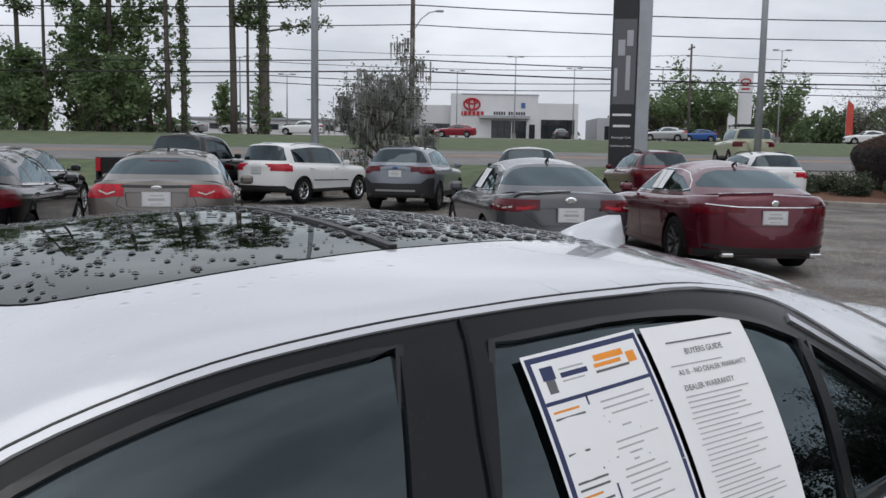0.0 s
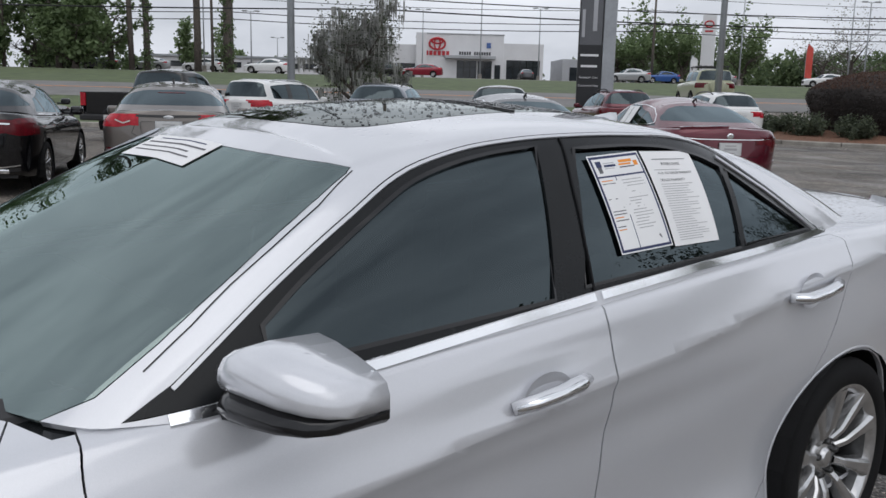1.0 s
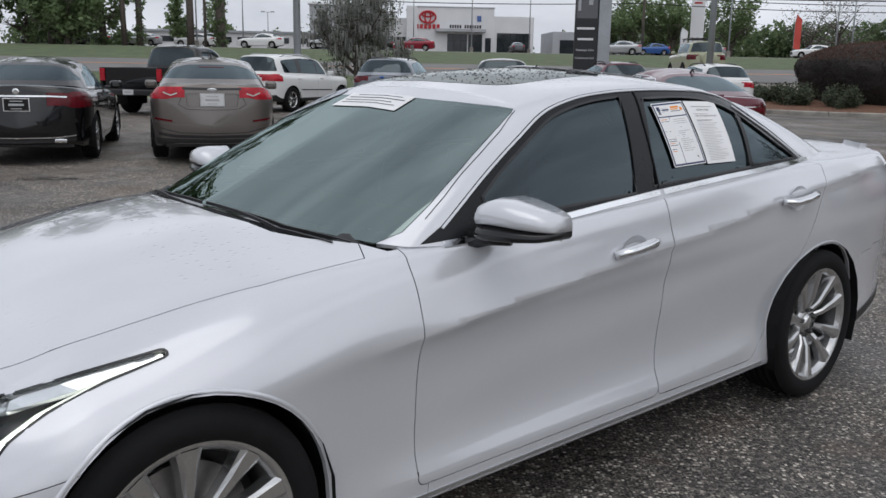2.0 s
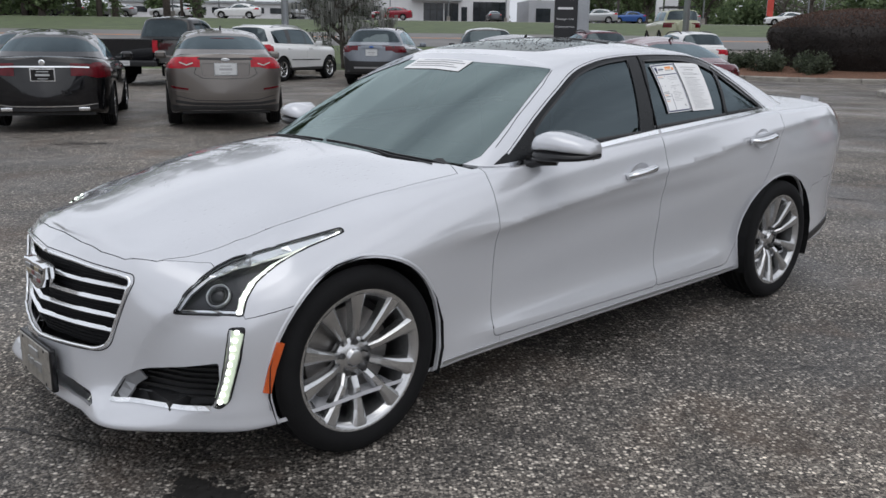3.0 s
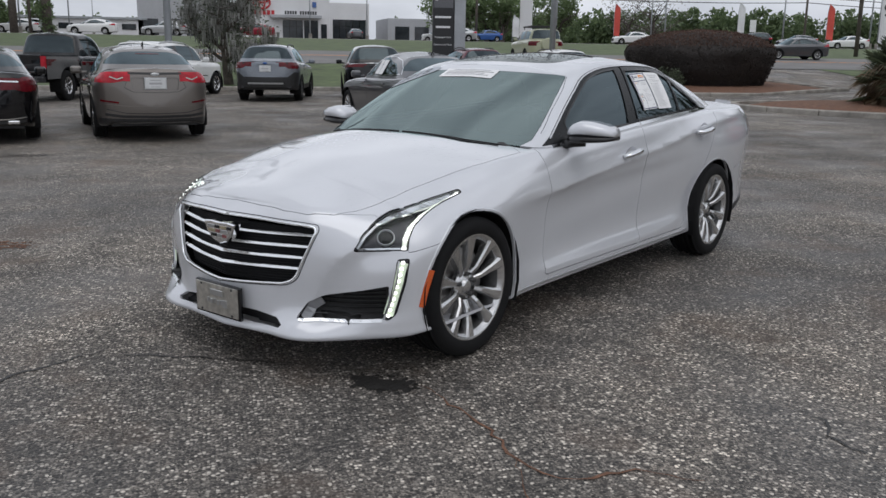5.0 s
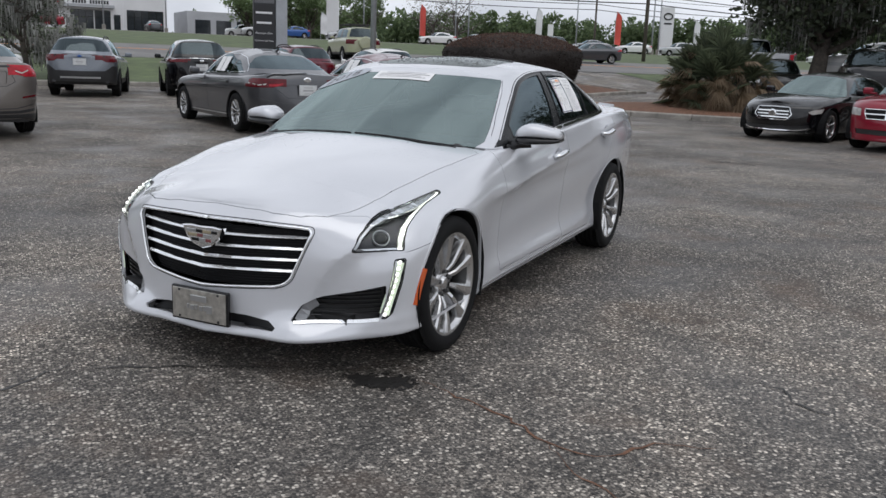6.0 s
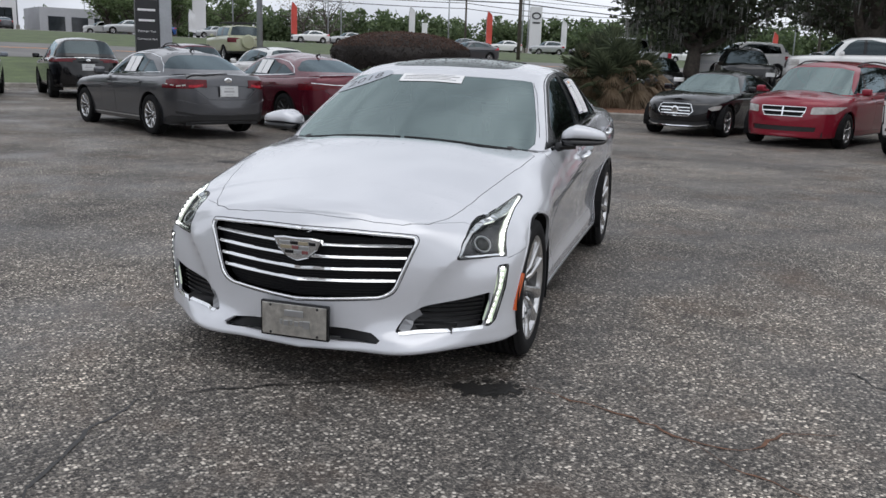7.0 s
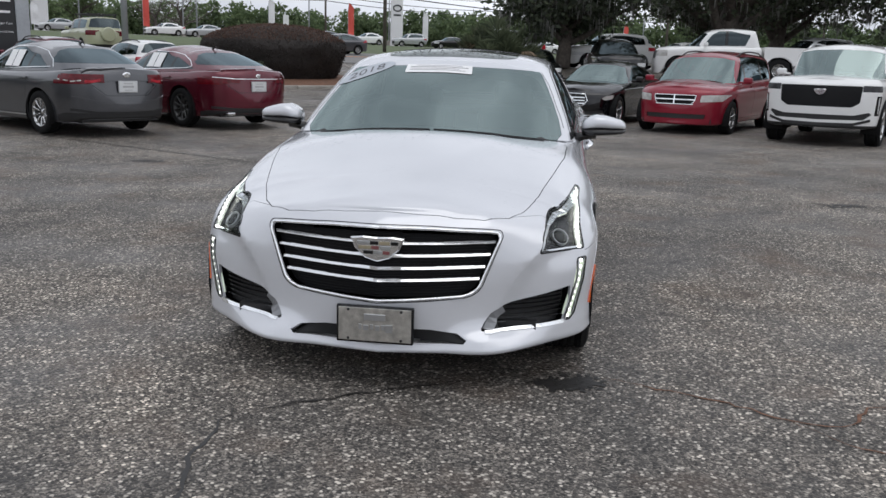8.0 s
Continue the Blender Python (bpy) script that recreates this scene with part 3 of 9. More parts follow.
class Skin:
    """The whole skin of a car, kept to lay strips and badges on it."""

    def __init__(self, bm):
        self.tree = BVHTree.FromBMesh(bm)

    def on(self, view, a, b):
        """Where the line through (a, b) along view first meets the skin: place and normal."""
        ea, eb = axes(view)
        if view == "front":
            o, d = Vector((6, abs(a), b)), Vector((-1, 0, 0))
        elif view == "rear":
            o, d = Vector((-9, abs(a), b)), Vector((1, 0, 0))
        elif view == "side":
            o, d = Vector((a, 3, b)), Vector((0, -1, 0))
        elif view == "top":
            o, d = Vector((a, abs(b), 4)), Vector((0, 0, -1))
        else:
            d = -Vector((math.cos(radians(view)), math.sin(radians(view)), 0))
            o = ea * a + eb * b - d * 6
        h, n, _, _ = self.tree.ray_cast(o, d)
        if h is None:
            return None
        if n.dot(d) > 0:
            n = -n
        if view in ("front", "rear", "top") and (a if view != "top" else b) < 0:
            h, n = Vector((h.x, -h.y, h.z)), Vector((n.x, -n.y, n.z))
        return h, n

    def strip(self, view, pts, width, thick, lift=0.0, flip=False, closed=False, taper=1.0):
        """A band of that width and thickness laid along pts on the skin."""
        P = []
        for a, b in pts:
            h = self.on(view, a, b)
            if h is not None:
                P.append(h)
        if flip:
            P = [(Vector((h.x, -h.y, h.z)), Vector((n.x, -n.y, n.z))) for h, n in P]
        vs, fs = [], []
        k = len(P)
        for i, (h, n) in enumerate(P):
            nx = P[(i + 1) % k][0] if (closed or i < k - 1) else P[i][0]
            pv = P[i - 1][0] if (closed or i > 0) else P[i][0]
            t = (nx - pv).normalized()
            s = n.cross(t).normalized() * (width / 2 * (1 if taper == 1 else (taper + (1 - taper) * math.sin(math.pi * i / max(1, k - 1)))))
            vs += [h + s - n * 0.004 + n * lift, h + s * 0.92 + n * (thick + lift), h - s * 0.92 + n * (thick + lift), h - s - n * 0.004 + n * lift]
        for i in range(k if closed else k - 1):
            j = (i + 1) % k
            for q in range(3):
                fs.append((i * 4 + q, i * 4 + q + 1, j * 4 + q + 1, j * 4 + q))
        if not closed and k > 1:
            fs += [(3, 2, 1, 0), tuple((k - 1) * 4 + q for q in range(4))]
        return vs, fs


def smooth_line(pts, step=0.03):
    """A smooth curve through the points."""
    P = np.array(pts, float)
    t = np.concatenate([[0], np.cumsum(np.hypot(*np.diff(P, axis=0).T))])
    tq = np.linspace(0, t[-1], max(2, int(t[-1] / step)))
    m = np.gradient(P, t, axis=0)
    out = []
    for q in tq:
        i = min(len(t) - 2, max(0, int(np.searchsorted(t, q, side="right")) - 1))
        h = t[i + 1] - t[i]
        s = (q - t[i]) / h
        v = (2 * s ** 3 - 3 * s ** 2 + 1) * P[i] + (s ** 3 - 2 * s ** 2 + s) * h * m[i] + (3 * s ** 2 - 2 * s ** 3) * P[i + 1] + (s ** 3 - s ** 2) * h * m[i + 1]
        out.append((float(v[0]), float(v[1])))
    return out


def seg_line(pts, step=0.03):
    out = []
    for (a, b), (c, d) in zip(pts[:-1], pts[1:]):
        m = max(1, int(math.hypot(c - a, d - b) / step))
        out += [(a + (c - a) * i / m, b + (d - b) * i / m) for i in range(m)]
    return out + [pts[-1]]


WHEELS = {}


def make_wheel(key, R, width, rim, spokes, parent, material="alloy", pairs=0.0, spoke_w=0.05):
    """A wheel facing +y at the origin, under parent, as wheel > tyre, rim, spokes, hub, disc."""
    w = new("wheel")
    w.parent = parent
    if key not in WHEELS:
        W = width / 2
        side = [(rim - 0.01, -W * 0.80), (rim + 0.012, -W * 0.98), (R - 0.035, -W * 1.0), (R - 0.008, -W * 0.88), (R, -W * 0.66)]
        tread = []
        for q in range(5):
            c = -W * 0.60 + q * W * 0.30
            tread += [(R, c - W * 0.10), (R, c + W * 0.10), (R - 0.007, c + W * 0.11), (R - 0.007, c + W * 0.19)]
        prof = side + tread[:-2] + [(r, -h) for r, h in reversed(side)]
        lip = [(rim + 0.012, W * 0.90), (rim - 0.004, W * 0.92), (rim - 0.016, W * 0.82), (rim - 0.024, W * 0.70)]
        barrel = [(rim - 0.024, W * 0.70), (rim - 0.034, W * 0.50), (rim - 0.05, -W * 0.7), (rim - 0.01, -W * 0.9)]
        sv, sf = [], []
        for i in range(spokes):
            a = 2 * math.pi * i / spokes + (pairs if i % 2 else -pairs) + math.pi / 2
            c, s = math.cos(a), math.sin(a)
            o = len(sv)
            for r, hw, y0, y1 in ((0.066, spoke_w * 0.26, W * 0.22, W * 0.53), (rim * 0.42, spoke_w * 0.26, W * 0.40, W * 0.70), (rim * 0.72, spoke_w * 0.40, W * 0.50, W * 0.82), (rim - 0.010, spoke_w * 0.62, W * 0.58, W * 0.90)):
                for u, y in ((-hw, y0), (-hw * 0.8, y1 - 0.008), (-hw * 0.45, y1), (hw * 0.45, y1), (hw * 0.8, y1 - 0.008), (hw, y0)):
                    sv.append((r * c - u * s, y, r * s + u * c))
            for k in range(3):
                for q in range(6):
                    q2 = (q + 1) % 6
                    sf.append((o + k * 6 + q, o + k * 6 + q2, o + (k + 1) * 6 + q2, o + (k + 1) * 6 + q))
        hub = lathe([(0.0, W * 0.60), (0.024, W * 0.60), (0.029, W * 0.58), (0.032, W * 0.50), (0.038, W * 0.47), (0.072, W * 0.47), (0.078, W * 0.40), (0.080, W * 0.22)], 28)
        nuts = []
        for i in range(5):
            a = 2 * math.pi * i / 5 + math.pi / 2
            v, f = lathe([(0.0, W * 0.62), (0.009, W * 0.62), (0.0115, W * 0.57), (0.0115, W * 0.3)], 6)
            nuts.append(([(x + 0.058 * math.cos(a), y, z + 0.058 * math.sin(a)) for x, y, z in v], f))
        disc = lathe([(0.06, W * 0.10), (rim * 0.70, W * 0.10), (rim * 0.71, W * 0.02), (0.06, W * 0.02)], 32)
        back = lathe([(0.0, -W * 0.2), (rim - 0.03, -W * 0.2), (rim - 0.03, -W * 0.3)], 24)
        WHEELS[key] = [("tyre", lathe(prof, 56), "rubber", True), ("rim", lathe(lip, 48), material, True), ("barrel", lathe(barrel, 40), "alloy_dark", True), ("spokes", (sv, sf), material, False),
                       ("hub_cap", hub, material, True), ("lug_nuts", None, "alloy_dark", False), ("brake_disc", disc, "disc", False), ("back_plate", back, "blacktrim", False)]
        made = []
        for nm, vf, mt, sm in WHEELS[key]:
            for v, f in (nuts if vf is None else [vf]):
                ob = mesh_part("lug_nut" if vf is None else nm, v, f, M[mt], w, smooth=sm)
                made.append(("lug_nut" if vf is None else nm, ob.data))
        WHEELS[key] = made
    else:
        for nm, me in WHEELS[key]:
            ob = new(nm, me)
            ob.parent = w
    return w


def place_wheels(root, key, wb, track, R, width, rim, spokes, **kw):
    for x in (0, -wb):
        for s in (1, -1):
            w = make_wheel(key, R, width, rim, spokes, root, **kw)
            w.matrix_basis = pose(x, s * (track / 2), R, 0, 0, 0 if s > 0 else 180)


def liner(root, x, r, zc, w, y_out):
    """Dark inner arch over a wheel."""
    for s in (1, -1):
        vs, fs = [], []
        n = 14
        for i in range(n + 1):
            a = math.pi * (-0.12 + 1.24 * i / n)
            for y in (y_out - 0.012, y_out - w):
                vs.append((x + (r + 0.012) * math.cos(a), s * y, zc + (r + 0.012) * math.sin(a)))
        for i in range(n):
            q = (i * 2, i * 2 + 1, i * 2 + 3, i * 2 + 2)
            fs.append(q if s > 0 else q[::-1])
        cap = len(vs)
        for i in range(n + 1):
            vs.append(vs[i * 2 + 1])
        fs.append(tuple(range(cap, cap + n + 1)))
        mesh_part("arch_liner", vs, fs, M["rubber"], root)


def shape(fo, wb, ro, hw, sill, nose_z, cowl, belt, header, roof_z, rhead, rbase, deck_z, rail_w=0.66, tumble=None, fine=0.07, blunt=1.0, front_low=0.2, crown=2.0, tail_in=0.10):
    """The form of a car from its main dimensions. Front axle at x = 0, forward is +x."""
    nx, tx = fo, -(wb + ro)
    b = blunt
    plan = [(nx, 0), (nx - 0.02, hw * 0.28), (nx - 0.08 * b, hw * 0.54), (nx - 0.23 * b, hw * 0.78), (nx - 0.42 * b, hw * 0.90), (nx - 0.66 * b, hw * 0.965), (-0.15, hw * 0.985),
            (-0.6, hw * 0.99), (-wb * 0.5, hw), (-wb * 0.82, hw), (-wb - 0.15, hw * 0.985), (tx + 0.62 * b, hw * 0.965), (tx + 0.28 * b, hw * 0.88), (tx + 0.09 * b, hw * 0.66), (tx + 0.02, hw * 0.33), (tx, 0)]
    zt = [(0, nose_z), (3, nose_z + 0.01), (5, nose_z * 0.45 + belt[0] * 0.55), (7, belt[0] - 0.01), (9, (belt[0] + belt[1]) / 2), (11, belt[1]), (13, deck_z), (15, deck_z)]

    def lift(f, f0=None, f1=None):
        f0, f1 = f if f0 is None else f0, f if f1 is None else f1
        return [(i, s + (z - s) * (f0 if i < 4 else f1 if i > 11 else f)) for (i, z), s in zip(zt, (front_low, front_low, sill, sill, sill, sill, sill + 0.06, sill + 0.06))]

    rows = [([(0, 0.35), (5, 0.2), (11, 0.2), (15, 0.35)], lift(0.02)),
            ([(0, 0.03), (5, 0.07), (11, 0.07), (15, 0.05)], lift(0.0)),
            ([(0, 0.01), (5, 0.04), (11, 0.04), (15, 0.015)], lift(0.10)),
            ([(0, 0.01), (5, 0.025), (11, 0.03), (15, 0.0)], lift(0.25)),
            ([(0, 0.01), (5, 0.008), (11, 0.008), (15, 0.015)], lift(0.50)),
            ([(0, 0.05), (5, 0.0), (11, 0.0), (15, 0.04)], lift(0.80)),
            ([(0, 0.10), (5, 0.03), (11, 0.03), (15, tail_in * 0.7)], lift(0.92)),
            ([(0, 0.18), (4, 0.11), (6, 0.09), (11, 0.085), (15, tail_in)], lift(1.0))]
    ya = hw * 0.89
    cx, cz = cowl
    base = [(cx, 0, cz), (cx - 0.05, hw * 0.45, cz - 0.006), (cx - 0.28, hw * 0.82, belt[0] + 0.01), (cx - 0.7, ya, belt[0]), (-wb * 0.6, ya, (belt[0] + belt[1]) / 2), (-wb * 0.95, ya * 0.99, belt[1]),
            (min(-wb * 0.95 - 0.15, rbase[0] + 0.42), ya * 0.95, belt[1] + 0.01), (rbase[0] + 0.16, ya * 0.78, rbase[1] - 0.01), (rbase[0] + 0.02, ya * 0.40, rbase[1]), (rbase[0], 0, rbase[1])]
    hx, hz = header
    rx, rz = rhead
    yr = hw * rail_w
    rail = [(hx, 0, hz), (hx - 0.02, yr * 0.6, hz - 0.012), (hx - 0.09, yr * 0.96, hz - 0.06), (hx - 0.35, yr, hz - 0.03), ((hx + rx) / 2, yr * 1.01, roof_z - 0.085), (rx + 0.45, yr, rz - 0.05),
            (rx + 0.15, yr * 0.97, rz - 0.065), (rx + 0.05, yr * 0.85, rz - 0.03), (rx + 0.01, yr * 0.5, rz - 0.008), (rx, 0, rz)]
    mid = (hx + rx) / 2
    return dict(plan=plan, rows=rows, base=base, rail=rail, fine=fine, crown=crown,
                lid=[(tx, deck_z + 0.015), (min(rbase[0], tx + 0.3), deck_z + 0.03), (cx - 0.3, cz - 0.01), (cx, cz - 0.01), (nx * 0.45, (nose_z * 0.5 + cz * 0.5) + 0.02), (nx, nose_z + 0.005)],
                roof=[(rx, rz), (rx + 0.3, rz * 0.4 + roof_z * 0.6), (mid, roof_z), (hx - 0.3, hz * 0.35 + roof_z * 0.65), (hx, hz)],
                wb=wb, hw=hw, fo=fo, ro=ro, tx=tx, nx=nx, sill=sill, belt=belt, header=header, rhead=rhead, rbase=rbase, cowl=cowl, roof_z=roof_z, nose_z=nose_z, deck_z=deck_z, yr=yr)


def cabin(root, p, seats=True):
    """Dark floor, dash and seats behind the glass."""
    z0, z1 = p["sill"] + 0.1, p["belt"][0]
    cx = p["cowl"][0]
    hw = p["hw"] * 0.80
    x0, x1 = cx - 0.25, p["rbase"][0] + 0.05
    part("cabin_floor", boxed((x0 + x1) / 2, 0, z0, abs(x1 - x0), hw * 1.9, 0.06), M["interior"], root)
    part("dashboard", boxed(cx - 0.32, 0, z1 - 0.12, 0.55, hw * 1.84, 0.26, 0.06), M["interior"], root)
    part("rear_shelf", boxed(p["rbase"][0] + 0.28, 0, p["belt"][1] - 0.06, 0.5, hw * 1.7, 0.05), M["interior"], root)
    for row, x in enumerate(((cx - 1.30), max(cx - 2.1, p["rbase"][0] + 1.05))):
        zh = z1 + (0.13, 0.06)[row]
        for y in (0.36, -0.36):
            bm = boxed(x, y, z0 + 0.28, 0.5, 0.5, 0.18, 0.05)
            box(bm, x - 0.26, y, (z0 + 0.3 + zh) / 2, 0.14, 0.48, zh - z0 - 0.34, None, 0.05)
            box(bm, x - 0.30, y, zh + 0.05, 0.09, 0.26, 0.15, None, 0.03)
            part("seat", bm, M["interior"], root)


def dlo(p, front=0.62, rear_x=None, drop=0.055):
    """Outline of the side glass in side view, from the form."""
    b0, b1 = p["belt"]
    cx = p["cowl"][0]
    hx, hz = p["header"]
    rx, rz = p["rhead"]
    rear_x = p["rbase"][0] + 0.55 if rear_x is None else rear_x
    zb = lambda x: b0 + (b1 - b0) * (x - cx) / (-p["wb"] - cx)
    m = (hx + rx) / 2
    return [(cx - 0.42, zb(cx - 0.42) + 0.025), (hx - 0.18, hz - drop - 0.055), (hx - 0.42, p["roof_z"] - 0.125), (m, p["roof_z"] - 0.115), (rx + 0.48, rz - 0.115), (rx + 0.20, rz - 0.15), (rear_x, b1 + 0.03)]


def lot_z(at, yaw, wb):
    """Height of the lot under the middle of a car."""
    return ground_z(at[0] - wb / 2 * math.cos(radians(yaw)), at[1] - wb / 2 * math.sin(radians(yaw)))


def build_car(name, label, category, at, yaw, p, colour, wheel, z=0.0, track=None, arch=None, doors=True, pillars=(), cuts=(), group="parked cars", win="glass", lower=None, body_extra=None, seats=True, rear_glass_w=0.80, rear_glass_z=None, lite=False):
    """A parked car. cuts: (panel name, outlines and views, material, one a side?, limits, push)."""
    root = thing(name, label, category, pose(at[0], at[1], z or lot_z(at, yaw, p["wb"]), 0, 0, yaw), group)
    bm = half_shell(p, p["fine"])
    SHADE["now"] = Shade(bm)
    skin = Skin(bm)
    lay = bm.faces.layers.int["panel"]
    wb, hw = p["wb"], p["hw"]
    R, tw, rim, spokes = wheel[:4]
    ar = arch or R + 0.045
    paint_m = M[colour]
    DEL, WS, BL, SG = 1, 2, 3, 4
    b = p["base"]
    cut(bm, DEL, [(q[0] - 0.02 if q[0] > -1 else q[0] + 0.03, max(0.0, q[1] - 0.03)) for q in b] + [(b[-1][0], -0.2), (b[0][0], -0.2)], "top", (0,), None, (0,))
    for x in (0, -wb):
        cut(bm, DEL, circle_poly(x, R + 0.005, ar, 28), "side", (0,), (x - 0.6, x + 0.6))
    yr = p["yr"]
    cx, cz = p["cowl"]
    hz = p["header"][1]
    cut(bm, WS, [(-0.1, cz - 0.08), (p["hw"] * 0.86, cz - 0.08), (hw * 0.80, cz + 0.04), (yr * 0.93, hz - 0.085), (yr * 0.6, hz - 0.035), (-0.1, hz - 0.02)], "front", (1,), (p["header"][0] - 0.12, 9))
    rz, rb = p["rhead"][1], p["rbase"]
    gz = rb[1] + 0.05 if rear_glass_z is None else rear_glass_z
    cut(bm, BL, rounded([(-0.3, gz), (hw * rear_glass_w, gz), (yr * 0.90, rz - 0.09), (yr * 0.6, rz - 0.045), (-0.3, rz - 0.03)], 0.05), "rear", (1,), (-99, p["rhead"][0] + 0.25))
    D = dlo(p)
    cut(bm, SG, rounded(D, 0.05), "side", (1,), None, (0,))
    ident = 5
    for x, w in pillars:
        cut(bm, ident, [(x - w / 2, 0.5), (x + w / 2, 0.5), (x + w / 2 - 0.05, 2.5), (x - w / 2 - 0.05, 2.5)], "side", (1,), None, (SG,))
    pil = ident
    ident += 1
    jobs = []
    for nm, outlines, mt, per, lim, push in cuts:
        for poly, view in outlines:
            cut(bm, ident, poly, view, (0, 1), lim)
        jobs.append((ident, nm, mt, per, push))
        ident += 1
    if lower:
        cut(bm, ident, [(p["tx"] - 1, 0), (p["nx"] + 1, 0), (p["nx"] + 1, lower), (p["tx"] - 1, lower)], "side", (0,))
        cut(bm, ident, [(-2, 0), (2, 0), (2, lower), (-2, lower)], "rear", (0,), (-99, p["tx"] + 0.5))
        cut(bm, ident, [(-2, 0), (2, 0), (2, lower), (-2, lower)], "front", (0,), (p["nx"] - 0.5, 99))
        jobs.append((ident, "lower_cladding", "blacktrim", False, 0.0))
        ident += 1
    tidy(bm)
    if doors:
        s, cxx = p["sill"] + 0.10, p["cowl"][0]
        xm = -wb * 0.515
        fd = [(cxx - 0.28, s), (xm, s), (xm - 0.02, 2.6), (cxx - 0.32, 2.6)]
        rd = [(xm, s), (-wb + ar * 0.72, s), (-wb + ar * 1.02, p["sill"] + 0.36), (-wb + 0.22, p["belt"][1] - 0.05), (-wb + 0.20, 2.6), (xm - 0.02, 2.6)]
        for poly, nm in ((fd, "front_door"), (rd, "rear_door")):
            cut(bm, ident, rounded(poly, 0.03), "side", (0,))
            for s_ in (1, -1):
                panel(bm, ident, nm, paint_m, root, s_, gap=0.004)
            ident += 1
        for x in (xm + 0.22, -wb + 0.36 if p["rbase"][0] < -wb else xm - 0.8):
            for s_ in (1, -1):
                v, f = skin.strip("side", seg_line([(x + 0.09, p["belt"][1] - 0.14), (x - 0.09, p["belt"][1] - 0.13)]), 0.026, 0.03, flip=s_ < 0)
                mesh_part("door_handle", v, f, paint_m, root)
    panel(bm, 0, "body", paint_m, root, 0, gap=0.0, rim=0.02)
    panel(bm, WS, "windshield", M["glass"] if win == "glass" else M[win], root, 0, gap=0.002, rim=0.006)
    panel(bm, BL, "rear_window", M["glass"], root, 0, gap=0.002, rim=0.006)
    for s_ in (1, -1):
        panel(bm, SG, "side_window", M["glass"], root, s_, gap=0.004, rim=0.006, push=-0.004)
        panel(bm, pil, "pillar_trim", M["gloss"], root, s_, gap=0.0, rim=0.006, push=-0.002)
    for i, nm, mt, per, push in jobs:
        for s_ in ((1, -1) if per else (0,)):
            panel(bm, i, nm, M[mt], root, s_, gap=0.002, rim=0.012, push=push)
    bm.free()
    place_wheels(root, name + wheel[4] if len(wheel) > 4 else name, wb, track or hw * 2 - tw - 0.04, R, tw, rim, spokes, material=wheel[5] if len(wheel) > 5 else "alloy")
    for x in (0, -wb):
        liner(root, x, ar, R, 0.34, hw)
    part("underbody", boxed((p["nx"] + p["tx"]) / 2, 0, p["sill"] + 0.06, p["nx"] - p["tx"] - 0.5, hw * 1.45, 0.10), M["blacktrim"], root)
    if not lite:
        cabin(root, p)
        for s_ in (1, -1):
            bm2 = bmesh.new()
            box(bm2, p["cowl"][0] - 0.50, s_ * (hw + 0.085), p["belt"][0] + 0.08, 0.13, 0.19, 0.135, None, 0.04)
            box(bm2, p["cowl"][0] - 0.47, s_ * (hw - 0.04), p["belt"][0] + 0.04, 0.06, 0.12, 0.04, None, 0.01)
            part("side_mirror", bm2, paint_m, root)
    return root, skin


def plate_on(root, skin, view, z, w=0.305, h=0.155, label="pale plate", dark=False):
    """A plate with its frame and plain bars, set against the skin."""
    sgn = 1 if view == "front" else -1
    h0 = skin.on(view, 0.0, z)
    x = h0[0].x + sgn * 0.012
    part("plate_frame", boxed(x - sgn * 0.002, 0, z, 0.010, w + 0.03, h + 0.025, 0.003), M["bright"] if dark else M["satin"], root)
    pl = part("plate", boxed(x + sgn * 0.004, 0, z, 0.008, w, h, 0.002), M["gloss"] if dark else M["plate"], root)
    for zz, ww, hh in ((0.048, 0.16, 0.012), (0.0, 0.19, 0.030), (-0.052, 0.14, 0.010)):
        part("plate_bar", boxed(x + sgn * 0.0085, 0, z + zz, 0.002, ww, hh), M["satin"] if dark else M["ink_soft"], pl)


def mirrored(poly):
    return [(-a, b) for a, b in poly]


def strip_both(root, nm, skin, view, pts, w, t, mt, lift=0.0, closed=False):
    for s in (1, -1):
        v, f = skin.strip(view, seg_line(pts), w, t, lift, s < 0, closed)
        if v:
            mesh_part(nm, v, f, M[mt], root, smooth=False)


def strip_mid(root, nm, skin, view, pts, w, t, mt, lift=0.0):
    v, f = skin.strip(view, seg_line(mirrored(pts[::-1])[:-1] + pts if pts[0][0] == 0 else pts), w, t, lift)
    if v:
        mesh_part(nm, v, f, M[mt], root)


